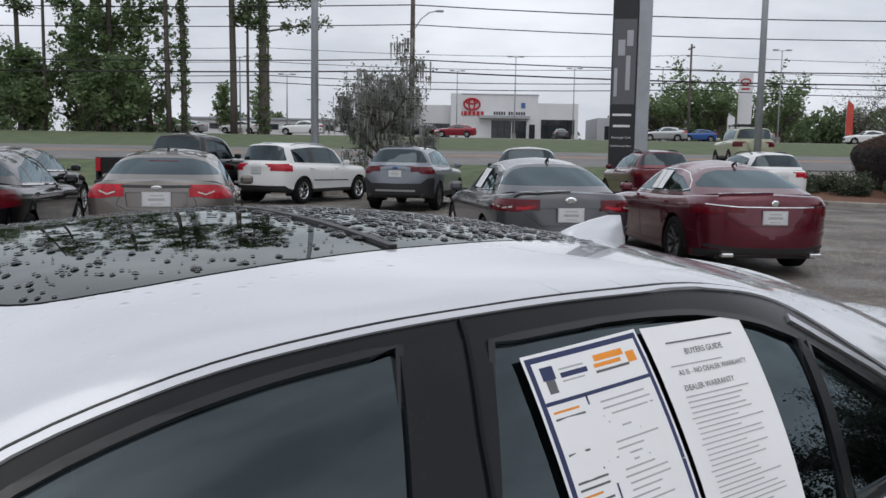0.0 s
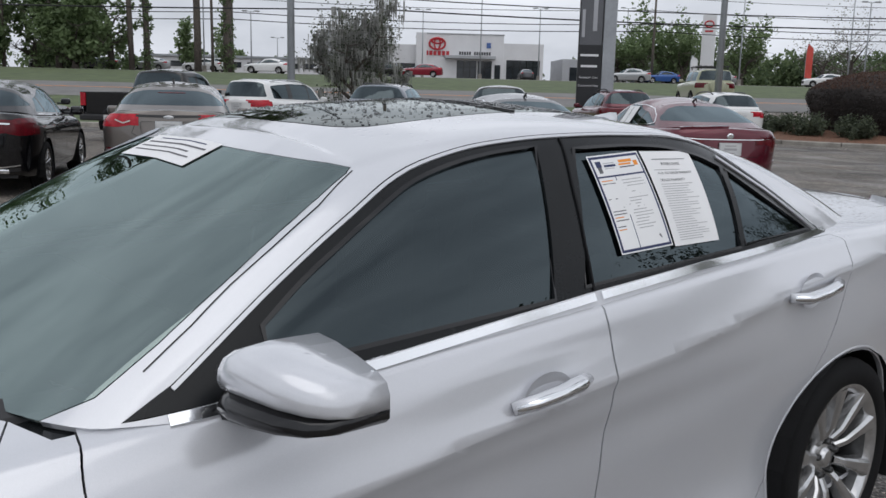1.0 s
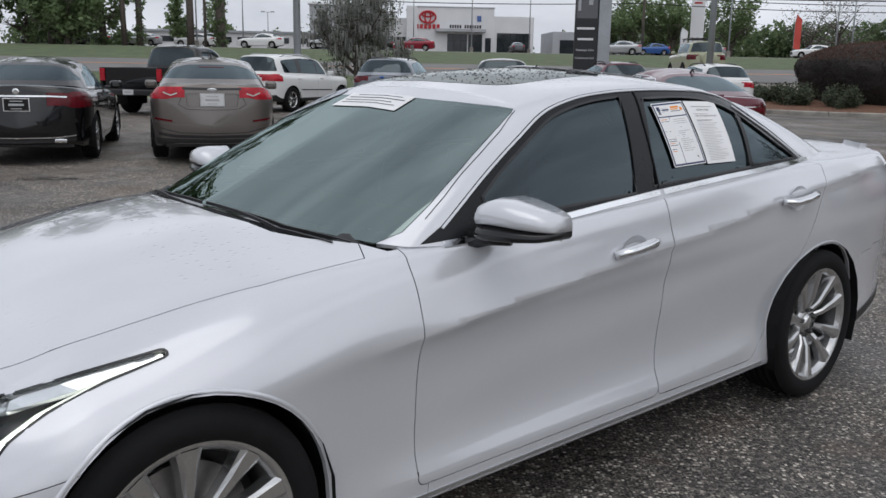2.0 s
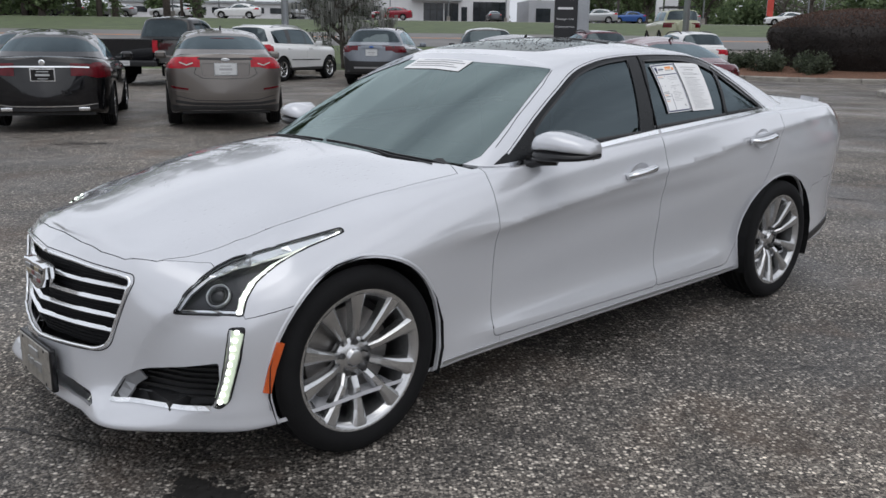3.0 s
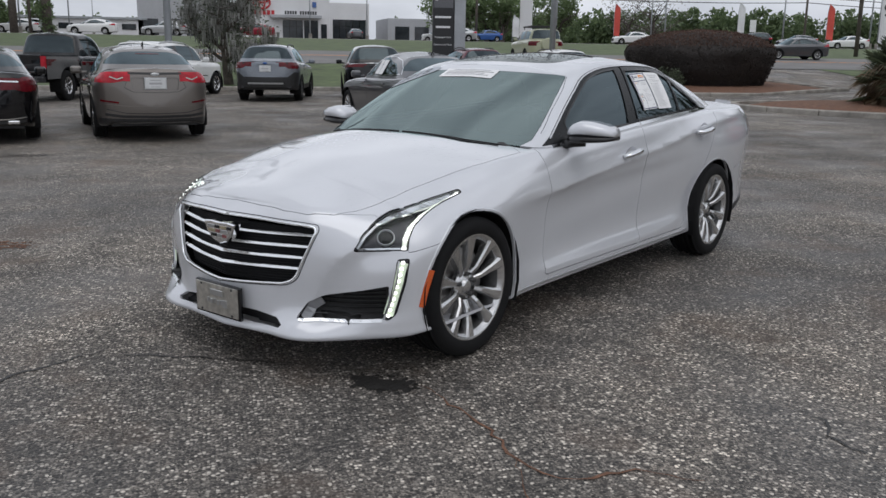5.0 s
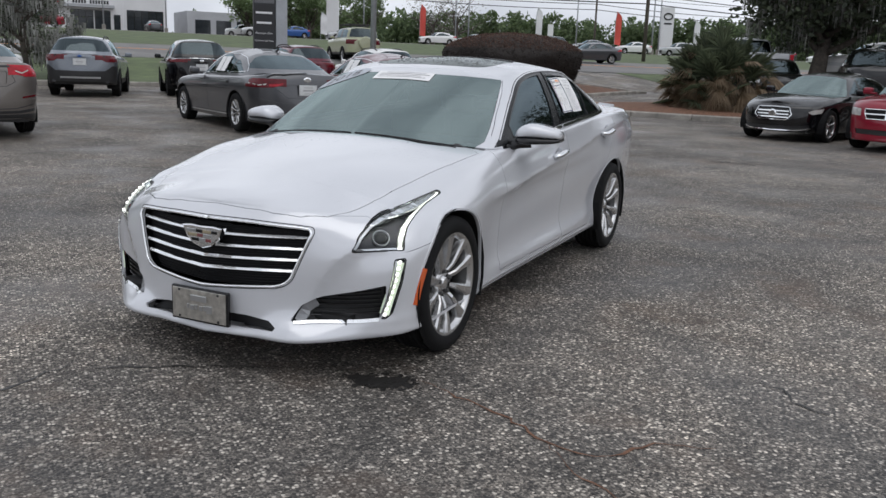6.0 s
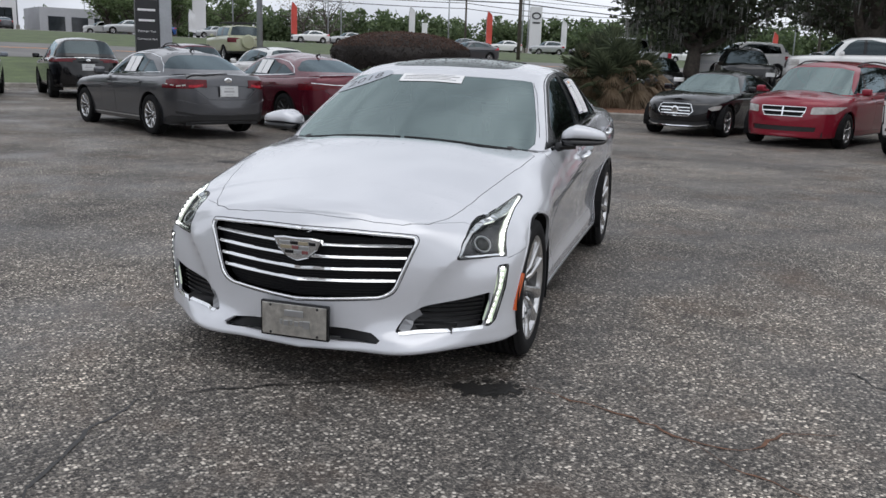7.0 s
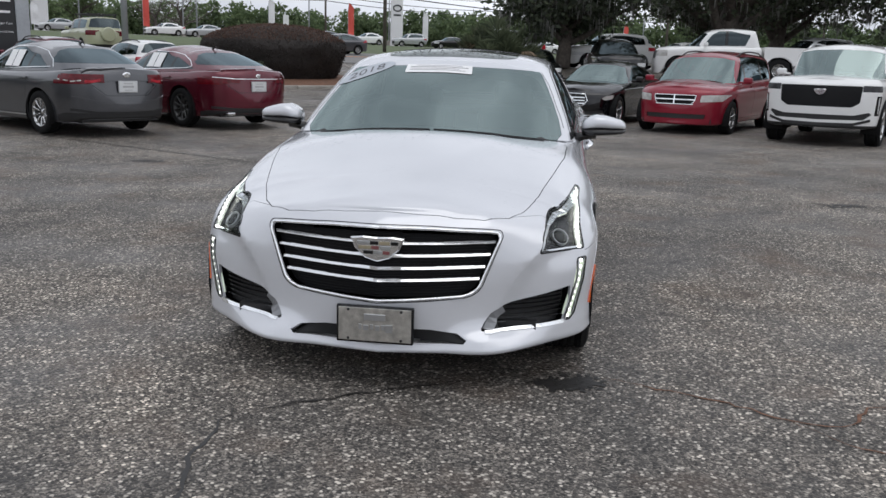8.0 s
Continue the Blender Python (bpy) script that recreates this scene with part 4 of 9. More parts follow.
# ---------------------------------------------------------------- the white sedan
def hero_form():
    plan = [(0.805, 0), (0.786, 0.25), (0.730, 0.475), (0.560, 0.728), (0.41, 0.874), (0.20, 0.918), (-0.15, 0.918), (-0.6, 0.880), (-1.5, 0.866), (-2.4, 0.872), (-2.95, 0.897), (-3.5, 0.858), (-3.83, 0.77), (-3.99, 0.61), (-4.05, 0.30), (-4.07, 0)]
    rows = [([(0, 0.30), (3, 0.22), (6, 0.25), (11, 0.25), (15, 0.35)], [(0, 0.180), (3, 0.195), (5, 0.21), (11, 0.25), (15, 0.29)]),
            ([(0, 0.055), (1, 0.05), (2, 0.0), (3, 0.028), (5, 0.036), (6, 0.05), (8, 0.045), (11, 0.06), (15, 0.06)], [(0, 0.150), (2, 0.165), (3, 0.175), (5, 0.20), (8, 0.20), (11, 0.235), (15, 0.28)]),
            ([(0, 0.045), (1, 0.042), (2, -0.004), (3, 0.012), (5, 0.014), (6, 0.03), (8, 0.018), (11, 0.035), (15, 0.03)], [(0, 0.192), (2, 0.220), (3, 0.235), (5, 0.25), (8, 0.262), (11, 0.30), (15, 0.36)]),
            ([(0, 0.035), (1, 0.042), (2, 0.058), (3, 0.024), (5, 0.014), (8, 0.044), (11, 0.034), (15, 0.0)], [(0, 0.290), (2, 0.280), (3, 0.300), (5, 0.37), (8, 0.42), (11, 0.46), (15, 0.50)]),
            ([(0, 0.020), (2, 0.066), (3, 0.018), (5, 0.012), (8, 0.018), (11, 0.010), (15, 0.01)], [(0, 0.433), (3, 0.468), (5, 0.57), (7, 0.63), (8, 0.665), (11, 0.70), (15, 0.66)]),
            ([(0, 0.045), (2, 0.078), (3, 0.034), (4, 0.042), (5, 0.046), (6, 0.02), (7, 0.0), (11, 0.0), (15, 0.03)], [(0, 0.572), (3, 0.575), (5, 0.675), (7, 0.735), (8, 0.765), (11, 0.85), (15, 0.86)]),
            ([(0, 0.075), (2, 0.095), (3, 0.098), (4, 0.130), (5, 0.140), (6, 0.090), (7, 0.040), (8, 0.016), (11, 0.03), (15, 0.06)], [(0, 0.676), (3, 0.664), (4, 0.712), (5, 0.757), (6, 0.808), (7, 0.85), (8, 0.90), (11, 0.975), (15, 0.965)]),
            ([(0, 0.15), (2, 0.15), (3, 0.170), (4, 0.205), (5, 0.240), (6, 0.190), (7, 0.105), (8, 0.046), (10, 0.07), (11, 0.09), (15, 0.10)], [(0, 0.728), (2, 0.724), (3, 0.712), (4, 0.737), (5, 0.786), (6, 0.866), (7, 0.912), (8, 0.968), (9, 1.022), (10, 1.045), (12, 1.050), (15, 1.052)])]
    base = [(-0.49, 0, 0.988), (-0.55, 0.38, 0.982), (-0.745, 0.752, 0.95), (-1.05, 0.800, 0.943), (-1.9, 0.813, 0.985), (-2.5, 0.803, 1.015), (-2.9, 0.765, 1.03), (-3.28, 0.63, 1.058), (-3.46, 0.32, 1.080), (-3.50, 0, 1.086)]
    rail = [(-1.27, 0, 1.345), (-1.275, 0.33, 1.337), (-1.305, 0.583, 1.293), (-1.50, 0.603, 1.338), (-1.9, 0.605, 1.366), (-2.3, 0.598, 1.352), (-2.60, 0.575, 1.296), (-2.80, 0.52, 1.270), (-2.88, 0.28, 1.296), (-2.89, 0, 1.303)]
    return dict(plan=plan, rows=rows, base=base, rail=rail, fine=0.035, crown=2.3, bulge=0.020, nv=6, soft=1,
                lid=[(-4.07, 1.072), (-3.6, 1.090), (-0.9, 1.005), (-0.45, 0.982), (0.0, 0.912), (0.40, 0.812), (0.60, 0.760), (0.67, 0.733)],
                roof=[(-2.89, 1.297), (-2.5, 1.375), (-1.95, 1.425), (-1.55, 1.405), (-1.27, 1.345)],
                wb=2.91, hw=0.905, fo=0.805, ro=1.16, tx=-4.07, nx=0.805, sill=0.20, belt=(0.945, 1.015), header=(-1.27, 1.345), rhead=(-2.89, 1.297), rbase=(-3.50, 1.065), cowl=(-0.49, 0.988), roof_z=1.425, nose_z=0.728, deck_z=1.03, yr=0.60)


HERO_AT, HERO_YAW = (-1.867, 0.239), 216.85
hero = thing("white_sedan", "pearl white four-door sedan wet with rain, tinted windows, lit headlamps", "car", pose(*HERO_AT, 0, 0, 0, HERO_YAW))
hp = hero_form()
hb = half_shell(hp, hp["fine"])
# folded facets: the nose is hollowed outside a ridge that runs from the lamp down to the lip, and the hood has a raised middle
def score(bm, pts, view="side"):
    """Cuts a line, seen from the side or the front, into the body, so that the skin can fold along it."""
    shell = bm.faces.layers.int["shell"]
    ea, eb = axes(view)
    for (a0, b0), (a1, b1) in zip(pts[:-1], pts[1:]):
        fs = []
        for f in bm.faces:
            if f[shell] == 0 and (f.normal.y if view == "side" else f.normal.x) > 0.3:
                A, B = [v.co.dot(ea) for v in f.verts], [v.co.dot(eb) for v in f.verts]
                if min(A) < max(a0, a1) and max(A) > min(a0, a1) and min(B) < max(b0, b1) + 0.01 and max(B) > min(b0, b1) - 0.01:
                    fs.append(f)
        geom = list({*fs, *(e for f in fs for e in f.edges), *(v for f in fs for v in f.verts)})
        if fs:
            bmesh.ops.bisect_plane(bm, geom=geom, dist=1e-5, plane_co=ea * a0 + eb * b0, plane_no=(ea * (b1 - b0) - eb * (a1 - a0)).normalized())
    bm.normal_update()


RIDGE = [(0.18, 0.446), (0.25, 0.462), (0.36, 0.500), (0.47, 0.560), (0.56, 0.635)]
score(hb, [(y, z) for z, y in RIDGE], "front")
for v in hb.verts:
    x, y, z = v.co
    if x > 0.3 and 0.19 < z < 0.60:
        d = y - float(knots(RIDGE, z))
        if 0 < d < 0.24:
            v.co.x -= 0.020 * min(1.0, d / 0.035) * min(1.0, (0.24 - d) / 0.14) * min(1.0, (z - 0.19) / 0.05, (0.60 - z) / 0.05)
    if -0.55 < x < 0.72 and z > 0.70:
        e = 0.46 - 0.18 * (x + 0.55) / 1.27 - abs(y)
        v.co.z += 0.009 * min(1.0, max(0.0, e / 0.045)) * min(1.0, (x + 0.55) / 0.2, max(0.0, (0.72 - x) / 0.15))

SHOULDER = [(-3.75, 1.000), (-3.1, 0.985), (-2.56, 0.930), (-2.15, 0.868), (-1.58, 0.807), (-0.97, 0.747), (-0.62, 0.705), (-0.46, 0.690)]
ROCKER = [(-2.46, 0.345), (-2.20, 0.318), (-1.74, 0.300), (-0.92, 0.296), (-0.50, 0.300)]
for fold in (SHOULDER, ROCKER):
    score(hb, fold)
for v in hb.verts:
    x, y, z = v.co
    if y < 0.6 or z > 1.06:
        continue
    if SHOULDER[0][0] < x < SHOULDER[-1][0]:
        d = z - float(knots(SHOULDER, x))
        ends = min(1.0, (SHOULDER[-1][0] - x) / 0.35, (x - SHOULDER[0][0]) / 0.5)
        if 0 <= d < 0.12:
            v.co.y += ends * (0.014 * (1 - d / 0.12) - 0.006 * math.sin(math.pi * d / 0.12))
        elif -0.22 < d < 0:
            v.co.y += ends * (0.014 * (1 + d / 0.032) if d > -0.032 else -0.007 * math.sin(math.pi * (-0.032 - d) / 0.188))
    if ROCKER[0][0] < x < ROCKER[-1][0]:
        d = z - float(knots(ROCKER, x))
        ends = min(1.0, (ROCKER[-1][0] - x) / 0.15, (x - ROCKER[0][0]) / 0.15)
        if abs(d) < 0.06:
            v.co.y += ends * 0.010 * (1 - abs(d) / 0.06)
hb.normal_update()
hskin = Skin(hb)
SHADE["now"] = Shade(hb)
WB = 2.91
DEL, WS, BL, DLO, G1, G2, G3, ROOFG, GRILLE, LAMP, POCKET, DRL, INTAKE, FDOOR, RDOOR, HOOD, TRUNK, BUMPER, RBUMP, TAILL, FILL, FENDER, COWL = range(1, 24)
P_DLO = [(-0.735, 0.935), (-0.818, 0.975), (-1.029, 1.108), (-1.21, 1.208), (-1.37, 1.287), (-1.52, 1.325), (-1.70, 1.346), (-1.88, 1.354), (-2.10, 1.354), (-2.34, 1.341), (-2.49, 1.310), (-2.66, 1.218), (-2.885, 1.060), (-2.217, 1.040), (-1.76, 1.014), (-1.48, 0.992), (-1.22, 0.970), (-0.95, 0.950)]
P_G1 = [(-0.98, 0.978), (-0.985, 1.045), (-1.086, 1.111), (-1.169, 1.157), (-1.281, 1.217), (-1.372, 1.261), (-1.461, 1.288), (-1.58, 1.310), (-1.752, 1.327), (-1.655, 1.010)]
P_G2 = [(-1.755, 1.026), (-1.868, 1.320), (-2.07, 1.323), (-2.28, 1.309), (-2.42, 1.274), (-2.455, 1.258), (-2.39, 1.055)]
P_G3 = [(-2.415, 1.060), (-2.48, 1.250), (-2.613, 1.175), (-2.80, 1.068)]
DLO_TOP = smooth_line(P_DLO[1:13], 0.035)
P_DLO = [P_DLO[0]] + DLO_TOP + P_DLO[13:]
P_G1 = [P_G1[0]] + smooth_line(P_G1[1:9], 0.035) + [P_G1[9]]
P_G2 = [P_G2[0]] + smooth_line(P_G2[1:6], 0.035) + [P_G2[6]]
P_FDOOR = [(-0.660, 0.265), (-0.655, 0.885), (-0.70, 0.99), (-1.79, 1.05), (-1.785, 0.265)]
P_RDOOR = [(-1.785, 0.265), (-1.79, 1.05), (-2.90, 1.06), (-2.80, 0.85), (-2.70, 0.66), (-2.64, 0.53), (-2.52, 0.36), (-2.42, 0.265)]
P_GRILLE = [(-0.2, 0.674), (0.2, 0.674), (0.42, 0.664), (0.478, 0.658), (0.489, 0.636), (0.408, 0.428), (0.362, 0.402), (0.15, 0.386), (0, 0.378), (-0.2, 0.386)]
P_INTAKE = [(-0.2, 0.262), (0.22, 0.260), (0.33, 0.246), (0.372, 0.222), (0.36, 0.208), (0.2, 0.202), (-0.2, 0.200)]
P_LAMP = [(0.059, 0.567), (0.095, 0.630), (0.146, 0.678), (0.178, 0.700), (0.223, 0.720), (0.300, 0.741), (0.390, 0.763), (0.545, 0.792), (0.560, 0.780), (0.455, 0.748), (0.375, 0.712), (0.320, 0.668), (0.296, 0.620), (0.290, 0.574)]
P_POCKET = [(-0.195, 0.254), (-0.142, 0.326), (-0.081, 0.358), (0.208, 0.420), (0.207, 0.352), (0.180, 0.272)]
P_DRL = [(0.183, 0.272), (0.213, 0.352), (0.247, 0.536), (0.298, 0.540), (0.282, 0.438), (0.240, 0.295), (0.208, 0.268)]
P_HOOD = [(0.662, -0.2), (0.658, 0.16), (0.645, 0.30), (0.615, 0.42), (0.550, 0.515), (0.47, 0.565), (0.30, 0.625), (0, 0.690), (-0.26, 0.735), (-0.56, 0.745), (-0.60, 0.66), (-0.505, 0.56), (-0.445, 0.46), (-0.397, 0.22), (-0.388, 0), (-0.388, -0.2)]
P_COWL = [(-0.387, -0.2), (-0.387, 0), (-0.396, 0.22), (-0.444, 0.46), (-0.504, 0.56), (-0.60, 0.66), (-0.64, 0.74), (-0.80, 0.76), (-0.9, 0.4), (-0.9, -0.2)]
P_SUNROOF = [(-1.36, -0.2), (-1.365, 0.12), (-1.395, 0.31), (-1.44, 0.392), (-1.52, 0.415), (-1.72, 0.408), (-1.98, 0.395), (-2.16, 0.365), (-2.32, 0.31), (-2.38, 0.24), (-2.40, -0.2)]
P_WS = [(-0.1, 0.90), (0.66, 0.90), (0.712, 0.965), (0.694, 1.030), (0.662, 1.108), (0.632, 1.170), (0.597, 1.238), (0.572, 1.280), (0.560, 1.290), (0.512, 1.296), (0.365, 1.305), (0.15, 1.311), (-0.1, 1.312)]
ARCH_R, TYRE_R = 0.360, 0.334

base_loop = hp["base"]
cut(hb, DEL, [(q[0] - 0.015 if q[0] > -0.9 else q[0], max(0, q[1] - 0.05)) for q in base_loop] + [(-3.55, -0.2), (-0.56, -0.2)], "top", (0,))
for ax in (0, -WB):
    cut(hb, DEL, circle_poly(ax, TYRE_R + 0.004, ARCH_R, 44), "side", (0,), (ax - 0.6, ax + 0.6))
cut(hb, WS, P_WS, "front", (1,), (-1.36, 9))
cut(hb, BL, rounded([(-0.3, 1.07), (0.60, 1.06), (0.50, 1.235), (0.30, 1.285), (-0.3, 1.295)], 0.05), "rear", (1,), (-99, -2.8))
cut(hb, DLO, P_DLO, "side", (1,))
for i, g in ((G1, P_G1), (G2, P_G2), (G3, P_G3)):
    cut(hb, i, rounded(g, 0.012, 3), "side", (1,), None, (DLO,))
cut(hb, ROOFG, rounded(P_SUNROOF, 0.05), "top", (1,))
cut(hb, GRILLE, rounded(P_GRILLE, 0.03), "front", (0,), (0.3, 9))
cut(hb, INTAKE, P_INTAKE, "front", (0,), (0.3, 9))
cut(hb, LAMP, rounded(P_LAMP, 0.010, 2), 45, (0,), (-0.3, 9))
cut(hb, DRL, rounded(P_DRL, 0.012, 2), 45, (0,), (0.0, 9))
cut(hb, POCKET, rounded(P_POCKET, 0.008, 2), 45, (0,), (0.0, 9))
cut(hb, FDOOR, rounded(P_FDOOR, 0.03), "side", (0,))
cut(hb, RDOOR, rounded(P_RDOOR, 0.03), "side", (0,))
cut(hb, HOOD, P_HOOD, "top", (0,))
cut(hb, COWL, P_COWL, "top", (0,))
cut(hb, TAILL, rounded([(-3.70, 0.985), (-3.72, 1.10), (-4.3, 1.10), (-4.3, 0.68), (-3.90, 0.68)], 0.02), "side", (0,), (-9, -3.5))
cut(hb, TRUNK, [(-3.62, -0.2), (-3.62, 0.6), (-3.99, 0.55), (-4.2, 0.55), (-4.2, -0.2)], "top", (0,))
cut(hb, BUMPER, [(0.30, 0.08), (0.30, 0.24), (0.22, 0.602), (0.42, 0.565), (0.46, 0.690), (1.2, 0.690), (1.2, 0.08)], "side", (0,), (0.0, 9))
cut(hb, BUMPER, [(-0.3, 0.05), (0.95, 0.05), (0.95, 0.59), (0.66, 0.690), (-0.3, 0.690)], "front", (0,), (0.42, 9))
cut(hb, BUMPER, [(0.585, -0.2), (0.585, 0.44), (0.545, 0.515), (0.425, 0.640), (0.43, 1.0), (1.0, 1.0), (1.0, -0.2)], "top", (0,), (0.40, 9))
cut(hb, RBUMP, [(-3.24, 0.08), (-3.32, 0.60), (-3.72, 0.63), (-4.3, 0.63), (-4.3, 0.08)], "side", (0,), (-9, -3.1))
cut(hb, RBUMP, [(-1, 0.08), (-1, 0.63), (1, 0.63), (1, 0.08)], "rear", (0,), (-9, -3.4))
cut(hb, FENDER, [(-0.70, 0.1), (-0.70, 0.87), (-0.80, 1.1), (1.2, 1.1), (1.2, 0.1)], "side", (0,), (-0.9, 1.2))
cut(hb, FENDER, [(-0.50, 0.3), (-0.50, 1.0), (0.9, 1.0), (0.9, 0.3)], "top", (0,), (-0.6, 1.2))

tidy(hb)
W = M["white"]
panel(hb, 0, "body_shell", W, hero, 0, gap=0.0015)
panel(hb, HOOD, "hood", W, hero, 0)
panel(hb, COWL, "cowl", M["frit"], hero, 0, gap=0.0, rim=0.0, push=-0.012)
panel(hb, BUMPER, "front_bumper", W, hero, 0, gap=0.0012)
panel(hb, RBUMP, "rear_bumper", W, hero, 0)
panel(hb, TRUNK, "trunk_lid", W, hero, 0)
for s in (1, -1):
    panel(hb, FENDER, "front_fender", W, hero, s, gap=0.0012)
    fd = panel(hb, FDOOR, "front_door", W, hero, s, gap=0.0028)
    rd = panel(hb, RDOOR, "rear_door", W, hero, s, gap=0.0028)
    panel(hb, DLO, "window_surround", M["frame_black"], hero, s, gap=0.0, rim=0.01, push=0.001, label="black window frame")
    panel(hb, G1, "front_side_window", M["glass"], hero, s, gap=0, rim=0.004, push=-0.005)
    panel(hb, G2, "rear_side_window", M["glass"], hero, s, gap=0, rim=0.004, push=-0.005)
    panel(hb, G3, "quarter_window", M["glass"], hero, s, gap=0, rim=0.004, push=-0.005)
    panel(hb, TAILL, "tail_lamp", M["tail"], hero, s, label="tall red tail lamp")
    lamp_back = panel(hb, LAMP, "headlamp", M["lampdark"], hero, s, gap=0.0, rim=0.0, push=-0.035, label="lit headlamp with projector lens")
    panel(hb, LAMP, "lamp_cover", M["clear"], lamp_back, s, gap=0.003, rim=0.004)
    panel(hb, POCKET, "fog_pocket", M["blacktrim"], hero, s, gap=0.0, rim=0.0, push=-0.05)
    drl = panel(hb, DRL, "running_lamp", M["lampdark"], hero, s, gap=0.0, rim=0.0, push=-0.012, label="lit vertical led lamp")
panel(hb, WS, "windshield", M["windshield"], hero, 0, gap=0.001, rim=0.006)
panel(hb, BL, "rear_window", M["glass"], hero, 0, gap=0.002, rim=0.006)
panel(hb, ROOFG, "sunroof", M["sunroof"], hero, 0, gap=0.004, rim=0.01, label="black glass sunroof beaded with rain")
grille = panel(hb, GRILLE, "grille", M["grille_black"], hero, 0, gap=0, rim=0.0, push=-0.045, label="black grille with chrome bars")
panel(hb, INTAKE, "lower_intake", M["blacktrim"], hero, 0, gap=0, rim=0, push=-0.05)
place_wheels(hero, "hero", WB, 1.552, TYRE_R, 0.225, 0.250, 10, spoke_w=0.066, pairs=0.03)
for ax in (0, -WB):
    liner(hero, ax, ARCH_R, TYRE_R, 0.34, 0.90)
part("underbody", boxed(-1.6, 0, 0.235, 4.4, 1.3, 0.09), M["blacktrim"], hero)
cabin(hero, hp)

# ---- trim of the white sedan
def bar_pts(z_end, y_end, dip=0.010):
    return [(-y_end, z_end), (-y_end * 0.5, z_end - dip * 0.5), (0, z_end - dip), (y_end * 0.5, z_end - dip * 0.5), (y_end, z_end)]


def bar_prism(pts, steps):
    """A plated bar whose broad upper face slopes forward; its height steps along the way."""
    vs, fs = [], []
    for a, b in pts:
        h = hskin.on("front", a, b)[0].x - 0.014
        t = 0.0058 if int(abs(a) / steps + 0.35) % 2 == 0 else 0.0042
        vs += [(h - 0.001 - t * 1.35, a, b + t), (h + 0.003, a, b - 0.004), (h + 0.003, a, b - 0.0055), (h - 0.016, a, b - 0.006)]
    for i in range(len(pts) - 1):
        for q in range(4):
            fs.append((i * 4 + q, i * 4 + (q + 1) % 4, i * 4 + 4 + (q + 1) % 4, i * 4 + 4 + q))
    return vs, fs + [(0, 1, 2, 3), tuple(len(vs) - 1 - q for q in range(4))]


for ze, ye in ((0.620, 0.468), (0.569, 0.450), (0.519, 0.430), (0.470, 0.410)):
    line = bar_pts(ze, ye)
    v, f = bar_prism(seg_line(line, 0.012), ye / 3)
    mesh_part("grille_bar", v, f, M["bright"], grille)
for z in np.arange(0.400, 0.668, 0.0125):
    ye = 0.36 + (z - 0.388) * 0.42
    v, f = hskin.strip("front", seg_line(bar_pts(z, min(ye, 0.48)), 0.08), 0.003, 0.004, lift=-0.043)
    mesh_part("grille_mesh", v, f, M["grille_black"], grille)
half = [(0, 0.675)] + [(a, b) for a, b in P_GRILLE if a > 0.01] + [(0, 0.378)]
loop = rounded(half, [0.0] + [0.03] * (len(half) - 2) + [0.0])
run = []
for a, b in seg_line(loop + [(-a, b) for a, b in reversed(loop[1:-1])] + [loop[0]], 0.03):
    h = hskin.on("front", a, min(b, 0.662))[0]
    run.append((h.x - max(0.0, b - 0.662) * 0.5 + 0.001, a, b))
run = [(sum(run[(i + j) % len(run)][0] for j in (-2, -1, 0, 1, 2)) / 5, q[1], q[2]) for i, q in enumerate(run)]
v, f = tube(run, 0.0062, 8)
mesh_part("grille_surround", v, f, M["bright"], grille, smooth=True)

edge = [(a * 1.022, 0.520 + (b - 0.520) * 1.065) for a, b in loop]
v, f = hskin.strip("front", seg_line(edge + [(-a, b) for a, b in reversed(edge[1:-1])], 0.03), 0.004, 0.001, closed=True)
mesh_part("grille_seal", v, f, M["gloss"], grille)

# crest on the grille
c0 = hskin.on("front", 0, 0.592)[0]


def shield(w, h, x, zc):
    pts = [(-w, h * 0.9), (-w * 0.55, h), (0, h * 0.94), (w * 0.55, h), (w, h * 0.9), (w * 0.82, 0), (w * 0.45, -h * 0.72), (0, -h), (-w * 0.45, -h * 0.72), (-w * 0.82, 0)]
    n = len(pts)
    vs = [(x - 0.03, a, zc + b) for a, b in pts] + [(x, a, zc + b) for a, b in pts] + [(x + 0.006, a * 0.92, zc + b * 0.90) for a, b in pts]
    fs = [tuple(range(2 * n, 3 * n))]
    for r in (0, n):
        fs += [(r + i, r + (i + 1) % n, r + n + (i + 1) % n, r + n + i) for i in range(n)]
    return vs, fs


v, f = shield(0.112, 0.052, c0.x + 0.012, 0.592)
crest = mesh_part("crest", v, f, M["chrome"], hero, "chrome shield crest with dark bars")
for y, z, w, h, mt in ((-0.056, 0.026, 0.052, 0.014, "satin"), (-0.012, 0.026, 0.034, 0.014, "gloss"), (0.030, 0.026, 0.044, 0.014, "crest_gold"), (0.072, 0.026, 0.030, 0.014, "gloss"), (-0.050, 0.007, 0.052, 0.014, "crest_gold"), (-0.008, 0.007, 0.030, 0.014, "crest_red"), (0.034, 0.007, 0.044, 0.014, "satin"), (-0.036, -0.013, 0.040, 0.014, "gloss"), (0.004, -0.013, 0.034, 0.014, "satin"), (0.038, -0.013, 0.028, 0.014, "crest_red")):
    part("crest_bar", boxed(c0.x + 0.0185, y, 0.592 + z, 0.004, w, h, 0.001), M[mt], crest)

